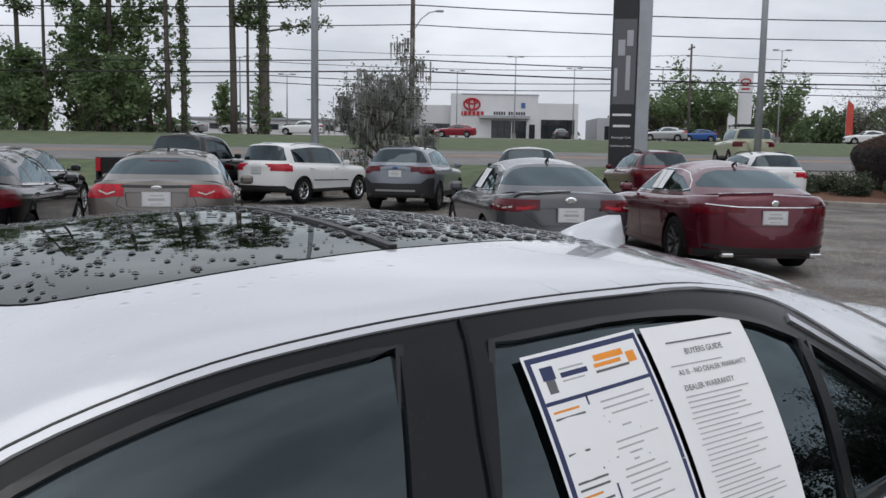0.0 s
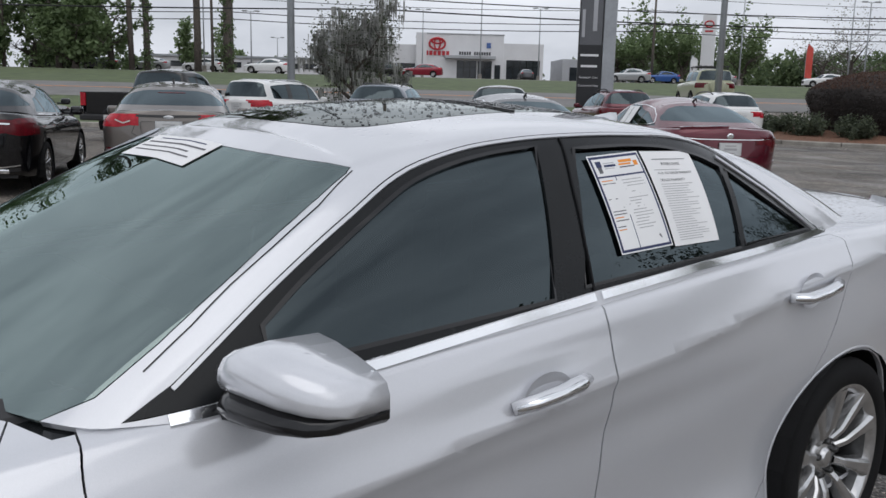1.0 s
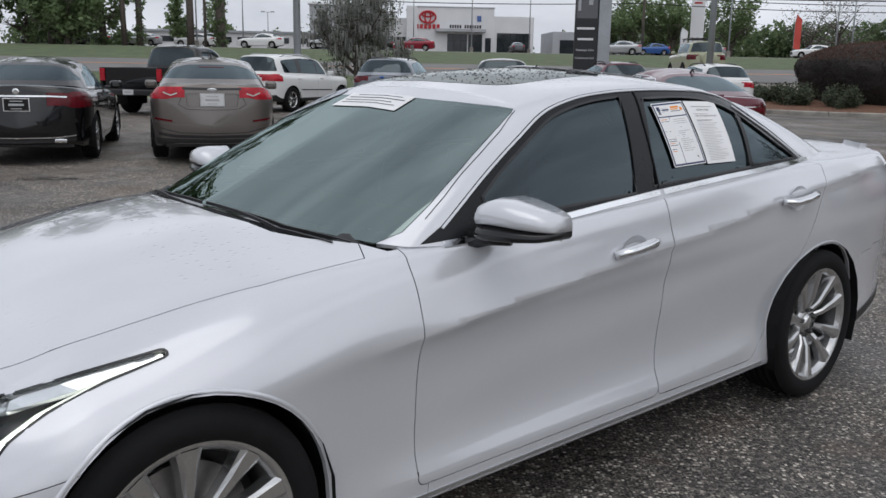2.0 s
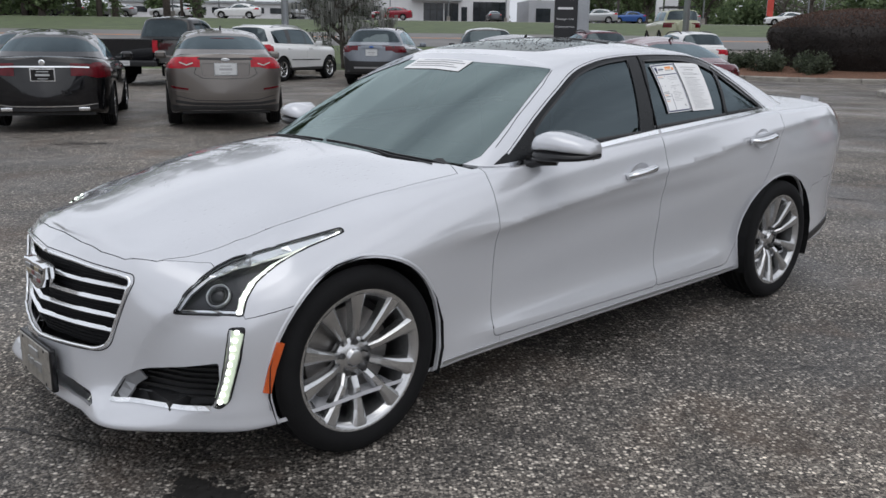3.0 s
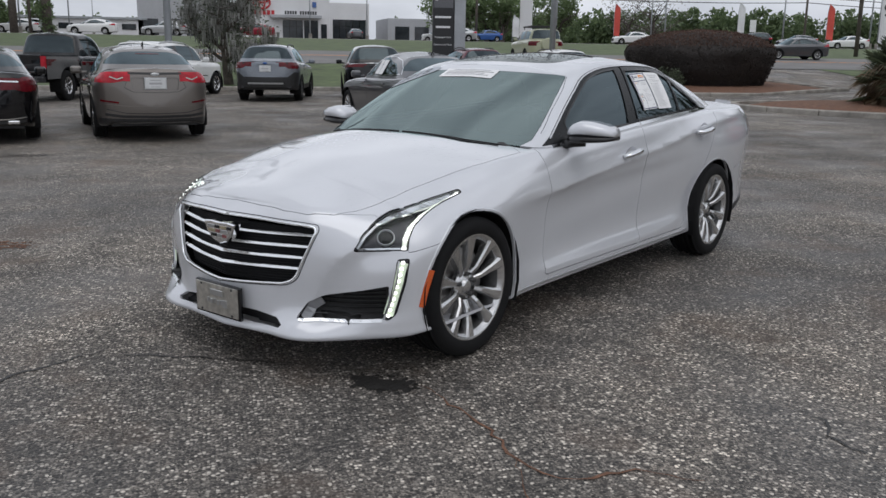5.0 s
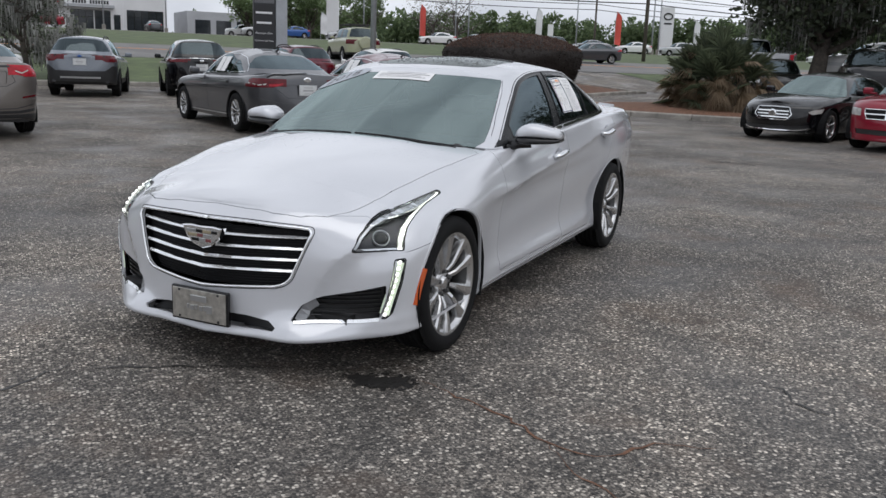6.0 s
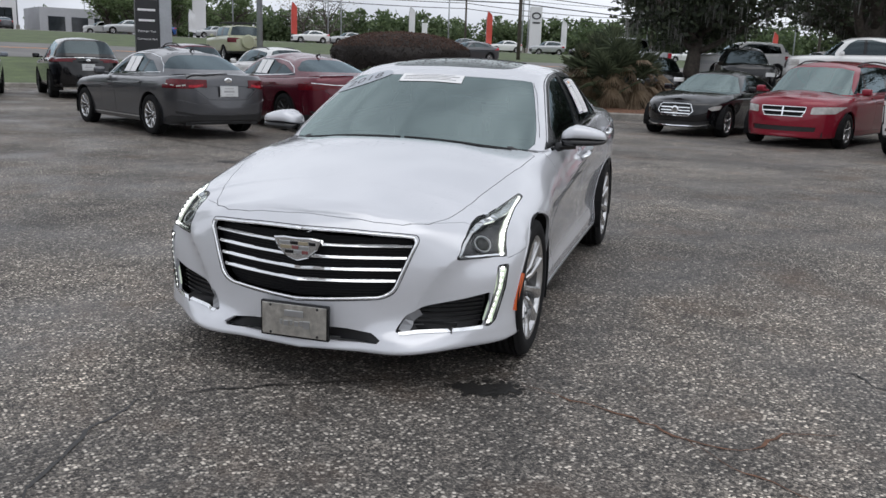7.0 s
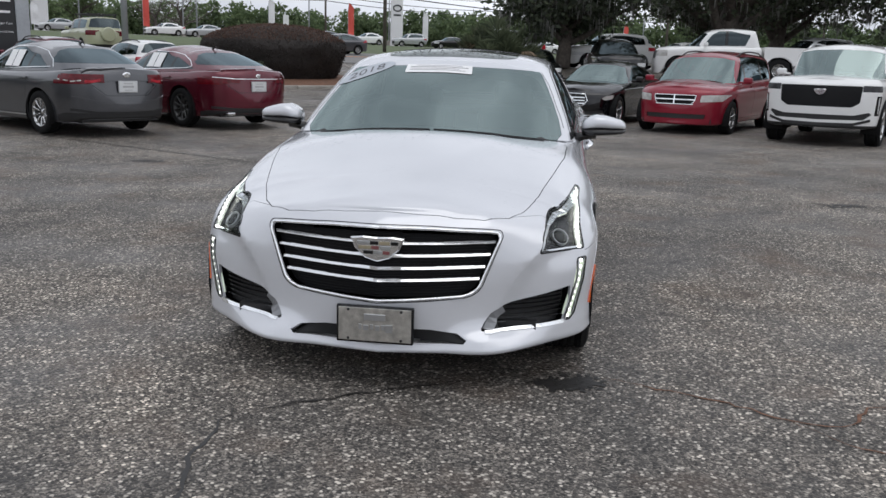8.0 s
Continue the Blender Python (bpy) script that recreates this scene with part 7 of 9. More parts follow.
for k, (u, d, h, r) in enumerate(((0.455, 118, 9.5, 3.6), (0.50, 116, 9.0, 3.6), (0.56, 118, 11.5, 4.2), (0.60, 115, 9.0, 3.5), (0.74, 116, 11.0, 3.4), (0.665, 125, 9.5, 3.0), (-0.505, 120, 7.5, 2.0), (0.93, 118, 12, 4.0), (1.0, 112, 13, 4.4))):
    broad_tree("lot_tree", "leafy green tree beyond the far car lot", px_x(u, d), d, h, r, 0.25, 90 + k, "leaf_green" if k < 7 else "moss", 2600 if k < 7 else 900, 0.24 if k < 7 else 0.14, trunk_h=0.25, gappy=0.9)


def far_woods():
    g = np.random.default_rng(77)
    cs = []
    for (x0, y0), (x1, y1), n, hh in (((-160, 210), (60, 235), 70, 6.0), ((60, 215), (150, 170), 110, 8.5), ((150, 170), (210, 60), 170, 8.5), ((210, 60), (190, -60), 100, 11.0), ((-160, 210), (-120, 60), 60, 12.0)):
        for i in range(n):
            t = (i + g.random()) / n
            x, y = x0 + (x1 - x0) * t + g.normal(0, 4), y0 + (y1 - y0) * t + g.normal(0, 4)
            h = hh * g.uniform(0.6, 1.15)
            for _ in range(30):
                k = g.random()
                cs.append((x + g.normal(0, 2.0 * (1.1 - 0.5 * k)), y + g.normal(0, 2.0), ground_z(x, y) + h * (0.06 + 0.92 * k)))
    V, F = leaf_quads(cs, 5, 0.55, 11, 1.3)
    return quads_part("far_woods", V, F, M["leaf_ivy"], label="distant line of mixed green woods", kind="stuff")


far_woods()


# ---------------------------------------------------------------- sign pylon, poles, lines
def from_rear(x, y, yaw, wb):
    a = radians(yaw)
    return x + wb * math.cos(a), y + wb * math.sin(a)




def flat_text(words, size, m, material, parent, name="lettering"):
    cu = bpy.data.curves.new(name, "FONT")
    cu.body, cu.size, cu.align_x, cu.resolution_u, cu.extrude = words, size, "CENTER", 2, 0.004
    tmp = bpy.data.objects.new(name, cu)
    me = bpy.data.meshes.new_from_object(tmp)
    bpy.data.objects.remove(tmp)
    me.materials.clear()
    me.materials.append(M[material])
    ob = new(name, me)
    ob.parent = parent
    ob.matrix_basis = m
    return ob


py = thing("sign_pylon", "tall black dealer sign pylon with white lettering and grey column", "sign", pose(6.0, 28.4, 0.0, 0, 0, -9))
part("sign_face", boxed(0, 0, 3.6, 0.80, 0.30, 7.2, 0.01), M["sign_black"], py)
part("column", boxed(0.62, 0.02, 3.6, 0.42, 0.42, 7.2, 0.02), M["pole"], py)
part("footing", boxed(0.15, 0.02, 0.08, 1.5, 0.7, 0.16, 0.02), M["concrete"], py)
for w, z in ((0.60, 2.86), (0.54, 2.50)):
    part("brand_bar", boxed(-0.02, -0.154, z, w, 0.008, 0.075), M["sign_white"], py)
flat_text("Passenger Cars", 0.10, pose(-0.02, -0.156, 2.10, 90, 0, 0), "sign_white", py)
flat_text("Commercial Vans", 0.095, pose(-0.02, -0.156, 1.83, 90, 0, 0), "sign_white", py)
pic = mesh_part("sign_picture", [(-0.36, -0.1525, 3.2), (0.36, -0.1525, 3.2), (0.36, -0.1525, 5.9), (-0.36, -0.1525, 5.9)], [(0, 1, 2, 3)], M["gunmetal"], py)
for a, b, c, d in ((-0.26, 3.9, 0.10, 0.9), (0.12, 4.2, 0.14, 1.1), (-0.10, 5.0, 0.22, 0.5), (0.16, 5.3, 0.2, 0.5)):
    part("picture_shape", boxed(a, -0.154, b, c, 0.004, d), M["greywall"], pic)


def lamp_pole(x, y, h, heads=2, r=0.10, arm=0.9, name="street_lamp", lab="grey lot lamp pole with two flat heads", mt="pole", yaw=0):
    z0 = ground_z(x, y)
    root = thing(name, lab, "street lamp", pose(x, y, z0 - 0.05, 0, 0, yaw), "lot lamps")
    v, f = tube([(0, 0, 0), (0, 0, h * 0.5), (0, 0, h)], [r, r * 0.85, r * 0.65], 12)
    mesh_part("pole", v, f, M[mt], root, smooth=True)
    part("base", boxed(0, 0, 0.35, r * 4.5, r * 4.5, 0.7, 0.03), M["concrete"], root)
    for s in ((1, -1) if heads == 2 else (1,)):
        v, f = tube([(0, 0, h - 0.1), (s * arm * 0.5, 0, h)], r * 0.35, 8)
        mesh_part("arm", v, f, M[mt], root)
        hd = part("lamp_head", boxed(s * (arm * 0.5 + 0.30), 0, h + 0.02, 0.62, 0.36, 0.14, 0.04), M[mt], root)
        part("lens", boxed(s * (arm * 0.5 + 0.30), 0, h - 0.06, 0.46, 0.26, 0.02), M["sign_white"], hd)
    return root


lamp_pole(-3.9, 27.6, 12.5, r=0.13)
lamp_pole(11.3, 30.6, 12.5, r=0.13)
for u, d, h in ((-0.475, 95, 8.3), (-0.37, 108, 7.4), (0.01, 120, 9.2), (0.14, 112, 10.4), (0.272, 118, 9.6), (-0.31, 140, 6.0), (0.42, 160, 9), (0.47, 120, 10.2), (0.735, 100, 10.5), (0.99, 95, 10.5), (0.60, 130, 8)):
    lamp_pole(px_x(u, d), d, h, r=0.09)
for x, y, h in ((52, 96, 9.5), (66, 92, 9.0), (72, 84, 10.5), (80, 92, 9.5), (96, 84, 9.5), (105, 66, 9.5)):
    lamp_pole(x, y, h, r=0.10)


def utility_pole(x, y, h, lean=0.0, arm=True):
    z0 = ground_z(x, y)
    root = thing("utility_pole", "weathered wooden utility pole carrying cables", "utility pole", pose(x, y, z0 - 0.1), "utility poles")
    v, f = tube([(0, 0, 0), (lean * 0.5, 0, h * 0.5), (lean, 0, h)], [0.17, 0.15, 0.11], 10)
    mesh_part("pole", v, f, M["wood_pole"], root, smooth=True)
    if arm:
        part("cross_arm", boxed(lean, 0, h - 0.5, 0.12, 2.4, 0.12, 0.01), M["wood_pole"], root)
        for q in (-1.05, -0.4, 0.4, 1.05):
            v, f = lathe([(0.0, 0.16), (0.05, 0.14), (0.03, 0.09), (0.06, 0.06), (0.03, 0.0)], 8, "z")
            mesh_part("insulator", [(a + lean, b + q, c + h - 0.44) for a, b, c in v], f, M["pole"], root)
    return root


UX = [-110, -62, -1.6, 46, 92, 140]
for x in UX:
    utility_pole(x, 54.5, 13.5)
lp = thing("street_lamp", "curved street lamp arm on the utility pole", "street lamp", pose(-1.6, 54.5, ground_z(0, 54.5) + 7.3))
v, f = tube([(0.15, 0, 0), (0.5, 0, 0.55), (1.0, 0, 0.95), (1.45, 0, 1.05)], 0.035, 8)
mesh_part("arm", v, f, M["pole"], lp, smooth=True)
part("lamp_head", boxed(1.65, 0, 1.05, 0.5, 0.2, 0.13, 0.04), M["pole"], lp)
for x in (-90, -20, 30, 78, 120):
    utility_pole(x, 104, 11.5)


def cable(y, z, sag, xs, r):
    P = []
    for a, b in zip(xs[:-1], xs[1:]):
        for i in range(10):
            t = i / 10
            P.append((a + (b - a) * t, y, z + ground_z(0, y) - sag * 4 * t * (1 - t)))
    P.append((xs[-1], y, z + ground_z(0, y)))
    v, f = tube(P, r, 5)
    tagged(mesh_part("power_line", v, f, M["cable"]), "black overhead power cable between the poles", "power line", "overhead cables")


for y, z, sag, r in ((53.5, 12.9, 0.5, 0.022), (54.1, 13.0, 0.6, 0.022), (55.5, 12.9, 0.55, 0.022), (54.5, 9.6, 0.5, 0.035), (54.4, 8.4, 0.5, 0.030), (54.6, 6.3, 0.4, 0.035), (54.45, 5.6, 0.4, 0.045)):
    cable(y, z - 0.9, sag, UX, r)
for z, r in ((10.6, 0.03), (9.0, 0.035), (7.4, 0.05), (6.6, 0.05)):
    cable(104, z - 0.5, 0.5, [-90, -20, 30, 78, 120], r)


# ---------------------------------------------------------------- far buildings
def dealership():
    d = 150.0
    z0 = ground_z(0, d)
    root = thing("dealership_building", "white flat-roofed car dealership with dark showroom glass", "building", pose(px_x(-0.045, d), d, z0 - 0.1))

    def wall(nm, x0, x1, h, y0=0.0, dep=12.0, mt="stucco"):
        return part(nm, boxed((x0 + x1) / 2, y0 + dep / 2, h / 2, x1 - x0, dep, h, 0.05), M[mt], root)

    def window(x0, x1, za, zb, y, n):
        fr = part("window", boxed((x0 + x1) / 2, y + 0.05, (za + zb) / 2, x1 - x0, 0.16, zb - za), M["gloss"], root)
        for i in range(n):
            a, b = x0 + (x1 - x0) * i / n + 0.06, x0 + (x1 - x0) * (i + 1) / n - 0.06
            for u, w in ((za + 0.08, za + (zb - za) * 0.68), (za + (zb - za) * 0.70, zb - 0.08)):
                part("pane", boxed((a + b) / 2, y - 0.04, (u + w) / 2, b - a, 0.05, w - u), M["shopglass"], fr)

    wall("side_wing", -2.2, 3.4, 6.2, 2.0, 10, "stucco")
    wall("main_block", 3.4, 18.2, 8.0)
    wall("entry_frame", 3.2, 5.0, 8.1, -0.4, 1.0)
    wall("right_wing", 18.2, 25.2, 6.7, 0.6, 11)
    part("canopy", boxed(12.4, -0.8, 4.15, 8.6, 1.6, 0.5, 0.05), M["greywall"], root)
    window(-1.8, 3.1, 0.1, 3.0, 2.0, 3)
    window(10.2, 13.6, 0.1, 3.6, 0.0, 3)
    window(13.8, 16.2, 0.1, 3.6, 0.0, 2)
    window(18.8, 24.6, 0.1, 3.9, 0.6, 5)
    for z, h in ((8.05, 8.0), ):
        part("parapet", boxed(10.8, 6, 8.02, 15.0, 12.2, 0.18, 0.03), M["greywall"], root)
    # emblem of three plain rings, and bars for lettering
    for rx, rz, ox, oz, t in ((1.35, 0.95, 0, 0, 0.16), (0.50, 0.92, 0, 0.0, 0.13), (0.95, 0.36, 0, 0.42, 0.13)):
        P = [(6.8 + ox + rx * math.cos(2 * math.pi * i / 28), -0.12, 6.3 + oz + rz * math.sin(2 * math.pi * i / 28)) for i in range(29)]
        v, f = tube(P, t, 6, caps=False)
        mesh_part("emblem_ring", v, f, M["sign_red"], root)
    for k in range(6):
        part("brand_bar", boxed(5.0 + k * 0.72, -0.1, 4.75, 0.50, 0.12, 0.72), M["sign_red"], root)
    for k in range(13):
        if k != 5:
            part("name_bar", boxed(10.6 + k * 0.42, -1.65, 4.75, 0.30, 0.1, 0.55), M["sign_black"], root)
    part("small_sign", boxed(15.6, -0.1, 6.2, 0.7, 0.1, 0.9), M["blue"], root)
    part("door", boxed(17.2, -0.05, 1.5, 1.0, 0.1, 3.0), M["shopglass"], root)
    return root


dealership()
lb = thing("low_building", "long low grey building with ribbon windows", "building", pose(-40, 150, ground_z(0, 150) - 0.1))
part("wall", boxed(12, 6, 1.55, 30, 12, 3.1, 0.05), M["stucco"], lb)
part("roof_edge", boxed(12, 6, 3.2, 31, 12.8, 0.4, 0.05), M["pole"], lb)
for k in range(9):
    w = part("window", boxed(-1 + k * 3.2, -0.04, 1.9, 2.2, 0.1, 0.9), M["gloss"], lb)
    part("pane", boxed(-1 + k * 3.2, -0.10, 1.9, 2.0, 0.04, 0.7), M["shopglass"], w)
tb = thing("tall_building", "pale two-storey building beside the dealership", "building", pose(-12.5, 150, ground_z(0, 150) - 0.1))
part("wall", boxed(4, 6, 4.0, 11, 12, 8.0, 0.05), M["greywall"], tb)
part("roof_edge", boxed(4, 6, 8.1, 11.6, 12.6, 0.3, 0.05), M["stucco"], tb)
for k in range(3):
    w = part("window", boxed(0.5 + k * 3.4, -0.04, 1.9, 2.4, 0.1, 2.8), M["gloss"], tb)
    part("pane", boxed(0.5 + k * 3.4, -0.10, 1.9, 2.2, 0.04, 2.6), M["shopglass"], w)
sb = thing("service_building", "low grey service building with roller doors", "building", pose(30, 152, ground_z(0, 152) - 0.1))
part("wall", boxed(6, 6, 2.2, 16, 12, 4.4, 0.05), M["greywall"], sb)
for k in range(4):
    part("roller_door", boxed(0.6 + k * 3.6, -0.04, 1.5, 2.6, 0.1, 3.0), M["shopglass"], sb)

for x, y, h, w in ((39.5, 112, 9.0, 1.7), (76, 86, 6.2, 1.6)):
    pyl = thing("white_pylon", "white marque pylon with a red emblem", "sign", pose(x, y, ground_z(x, y) - 0.1, 0, 0, -25), "white pylons")
    part("body", boxed(0, 0, h / 2, w, 0.5, h, 0.06), M["sign_white"], pyl)
    P = [(0.55 * math.cos(2 * math.pi * i / 20), -0.27, h - 1.2 + 0.38 * math.sin(2 * math.pi * i / 20)) for i in range(21)]
    v, f = tube(P, 0.09, 6, caps=False)
    mesh_part("emblem_ring", v, f, M["sign_red" if h > 8 else "sign_black"], pyl)
    part("brand_bar", boxed(0, -0.26, h - 2.1, 1.0, 0.03, 0.22), M["sign_red" if h > 8 else "sign_black"], pyl)


def feather_flag(x, y, h, mt, yaw):
    root = thing("feather_flag", "tall red feather flag on a thin pole" if mt == "flag_red" else "tall white feather flag on a thin pole", "flag", pose(x, y, ground_z(x, y) - 0.05, 0, 0, yaw), "feather flags")
    v, f = tube([(0, 0, 0), (0, 0, h * 0.8), (0.10, 0, h * 0.95), (0.35, 0, h)], 0.025, 6)
    mesh_part("pole", v, f, M["pole"], root)
    vs, fs = [], []
    n = 12
    for i in range(n + 1):
        t = i / n
        z = h * (0.22 + 0.78 * t)
        w = 0.75 * min(1, (1 - t) * 6 + 0.35)
        o = 0.30 * max(0, (t - 0.8) / 0.2)
        b = 0.05 * math.sin(t * 9)
        vs += [(o * 0.3 + 0.02, 0.0, z), (o * 0.3 + w * 0.5, b, z - 0.04), (o * 0.3 + w, b * 0.3, z - 0.16)]
    for i in range(n):
        for q in range(2):
            fs.append((i * 3 + q, i * 3 + q + 1, i * 3 + q + 4, i * 3 + q + 3))
    mesh_part("cloth", vs, fs, M[mt], root)


for x, y, h, mt in ((47, 100, 5.0, "flag_red"), (57, 88, 5.0, "sign_white"), (66, 84, 5.0, "flag_red"), (77, 82, 4.6, "sign_white"), (100, 66, 4.6, "flag_red"), (30, 90, 3.0, "sign_white")):
    feather_flag(x, y, h, mt, -30)
ns = thing("notice_sign", "small white notice board on a post", "sign", pose(51, 76, ground_z(0, 76)))
v, f = tube([(0, 0, 0), (0, 0, 2.6)], 0.04, 6)
mesh_part("post", v, f, M["pole"], ns)
part("board", boxed(0, -0.05, 2.2, 0.7, 0.05, 1.2), M["sign_white"], ns)

# cracks and damp marks in the asphalt
ribbon("crack", [(-1.66, -0.80), (-1.60, -1.02), (-1.52, -1.30), (-1.50, -1.55), (-1.44, -1.68), (-1.36, -1.75), (-1.13, -1.73), (-0.9, -1.9)], 0.009, "mulch", "thin rusty crack in the asphalt", 1)
ribbon("crack", [(-1.50, -1.55), (-1.56, -1.8), (-1.50, -2.2)], 0.006, "mulch", "thin rusty crack in the asphalt", 2)
ribbon("crack", [(-3.0, 0.0), (-3.39, -0.30), (-3.52, -0.48), (-3.63, -0.63), (-3.80, -0.85)], 0.010, "oil", "thin dark crack in the asphalt", 3)
ribbon("crack", [(-2.98, -0.09), (-2.64, -0.22), (-2.35, -0.33), (-2.05, -0.47)], 0.010, "oil", "thin dark crack in the asphalt", 4)
ribbon("crack", [(-0.26, -1.30), (-0.20, -1.51), (-0.28, -1.63), (-0.2, -2.0)], 0.008, "oil", "thin dark crack in the asphalt", 5)
ribbon("crack", [(0.4, 12.0), (0.9, 9.6), (1.36, 6.94), (2.2, 5.0), (3.4, 4.1)], 0.022, "oil", "dark sealed joint in the asphalt", 6)
stain(0.40, 7.46, 0.28, 0.16, radians(-50), "oil", "dark damp oil stain on the asphalt", 8)
stain(-4.10, 2.60, 0.35, 0.16, radians(-25), "mulch", "brown rusty stain on the asphalt", 9)
stain(6.90, 5.75, 0.5, 0.2, radians(-60), "oil", "dark damp oil stain on the asphalt", 10)
stain(4.40, 0.40, 0.35, 0.14, radians(-40), "oil", "dark damp oil stain on the asphalt", 12)
stain(-3.1, -1.75, 0.35, 0.22, radians(10), "mulch", "brown rusty stain on the asphalt", 13)
stain(-5.0, 8.6, 0.5, 0.2, radians(5), "oil", "dark damp oil stain on the asphalt", 14)


# ---------------------------------------------------------------- parked cars seen from behind
FARX = (-99, 0)


def box_poly(y0, y1, z0, z1):
    return [(y0, z0), (y1, z0), (y1, z1), (y0, z1)]


def badge(root, skin, view, z, mt, w=0.10, h=0.05):
    h0 = skin.on(view, 0, z)[0]
    s = 1 if view == "front" else -1
    v, f = lathe([(0.0, 0.012), (w * 0.32, 0.012), (w * 0.5, 0.006), (w * 0.5, -0.01)], 20)
    mesh_part("badge", [(h0.x + s * b, a, z + c * h / w * 1.2) for a, b, c in v], f if s < 0 else [q[::-1] for q in f], M[mt], root)


def fin_on(root, skin, x, mt):
    h0 = skin.on("top", x, 0)[0]
    v, f = tube([(h0.x + 0.08, 0, h0.z - 0.01), (h0.x, 0, h0.z + 0.02), (h0.x - 0.08, 0, h0.z + 0.055), (h0.x - 0.11, 0, h0.z - 0.01)], [0.012, 0.018, 0.012, 0.006], 6)
    mesh_part("antenna_fin", v, f, M[mt], root)


def tail_folds(root, skin, paint_mt, lid, fold, low):
    """Shut line of the boot lid, a proud fold across the bumper and a dark lower edge."""
    strip_mid(root, "lid_seam", skin, "rear", [(0, lid[1][1]), *[(a, b) for a, b in lid[1:]]], 0.007, 0.0012, "gloss")
    strip_mid(root, "bumper_fold", skin, "rear", fold, 0.050, 0.012, paint_mt, -0.004)
    strip_mid(root, "lower_edge", skin, "rear", low, 0.045, 0.006, "blacktrim")


def exhausts(root, p, z, y, mt="chrome"):
    for s in (1, -1):
        part("exhaust_trim", boxed(p["tx"] + 0.10, s * y, z, 0.10, 0.16, 0.055, 0.015), M[mt], root)


def sheets_on_windows(root, skin, x, z, n=1):
    """Printed slips inside the rear door glass."""
    for k in range(n):
        for s in (1, -1):
            vs = []
            for dx, dz in ((0, 0), (-0.22, 0.0), (-0.20, 0.26), (0.02, 0.26)):
                h, nn = skin.on("side", x + dx - k * 0.24, z + dz)
                q = h + nn * 0.016
                vs.append((q.x, s * q.y, q.z))
            mesh_part("window_sheet", vs, [(0, 1, 2, 3) if s < 0 else (3, 2, 1, 0)], M["paper"], root, "white printed sheet")


# tan-brown compact sedan
p = shape(0.90, 2.70, 1.07, 0.90, 0.22, 0.75, (-0.45, 1.0), (0.97, 1.04), (-1.15, 1.42), 1.505, (-2.72, 1.42), (-3.42, 1.13), 1.105, blunt=0.95, rail_w=0.66, tail_in=0.07)
cuts = [("tail_lamp", [(rounded([(0.40, 0.945), (0.62, 0.90), (0.95, 0.90), (0.95, 1.075), (0.62, 1.06), (0.42, 1.02)], 0.02), "rear"), ([(-3.85, 0.90), (-3.40, 0.98), (-3.34, 1.06), (-3.85, 1.08)], "side")], "tail_bright", True, (-9, -3.1), 0.004),
        ("plate_recess", [(rounded([(-0.3, 0.80), (0.34, 0.80), (0.36, 0.98), (-0.3, 0.98)], 0.03), "rear")], "champagne", False, (-9, -3.3), -0.02),
        ("rear_valance", [([(-1, 0.20), (0.95, 0.20), (0.80, 0.36), (-1, 0.34)], "rear")], "blacktrim", False, (-9, -3.2), -0.004)]
cx, cy = from_rear(-3.55, 11.2, 101, 2.70)
tan_car, sk = build_car("tan_sedan", "pepper-brown compact sedan with red tail lamps and dealer plate", "car", (cx, cy), 101, p, "champagne", (0.325, 0.21, 0.21, 10, "c"), pillars=((-1.45, 0.10), (-2.30, 0.05)), cuts=cuts)
plate_on(tan_car, sk, "rear", 0.895)
tail_folds(tan_car, sk, "champagne", [(0, 0.755), (0, 0.755), (0.34, 0.765), (0.46, 0.83), (0.42, 0.93)], [(0, 0.52), (0.5, 0.53), (0.78, 0.56)], [(0, 0.38), (0.5, 0.39), (0.74, 0.42)])
strip_both(tan_car, "lamp_bar", sk, "rear", [(0.47, 0.985), (0.56, 0.955), (0.66, 0.995)], 0.018, 0.008, "lens_pale")
strip_mid(tan_car, "deck_trim", sk, "rear", [(0, 1.045), (0.40, 1.05)], 0.035, 0.006, "blacktrim")
badge(tan_car, sk, "rear", 1.035, "satin", 0.13, 0.040)
strip_mid(tan_car, "bumper_line", sk, "rear", [(0, 0.43), (0.45, 0.44), (0.72, 0.50)], 0.012, 0.004, "blacktrim")
strip_both(tan_car, "bumper_reflector", sk, "rear", [(0.55, 0.60), (0.80, 0.63)], 0.03, 0.004, "tail")
fin_on(tan_car, sk, -2.35, "gloss")
v, f = sk.strip("rear", seg_line([(-0.18, 1.345), (0.18, 1.345)]), 0.025, 0.004)
mesh_part("brake_lamp", v, f, M["tail"], tan_car)

# black executive sedan from behind
p = shape(0.80, 2.84, 1.06, 0.905, 0.21, 0.78, (-0.50, 1.0), (0.95, 1.02), (-1.2, 1.385), 1.465, (-2.80, 1.375), (-3.46, 1.08), 1.045, blunt=1.0, tail_in=0.07)
cuts = [("tail_lamp", [(rounded([(0.56, 0.80), (0.72, 0.76), (0.95, 0.78), (0.95, 0.99), (0.66, 0.985), (0.58, 0.92)], 0.05), "rear"), ([(-3.95, 0.78), (-3.52, 0.84), (-3.46, 0.93), (-3.95, 0.99)], "side")], "tail", True, (-9, -3.2), 0.004)]
cx, cy = from_rear(-6.08, 10.85, 101, 2.84)
black_car, sk = build_car("black_sedan", "glossy black executive sedan with chrome boot strip", "car", (cx, cy), 101, p, "black_paint", (0.325, 0.22, 0.225, 10, "m"), pillars=((-1.5, 0.10), (-2.38, 0.05)), cuts=cuts)
plate_on(black_car, sk, "rear", 0.81, dark=True)
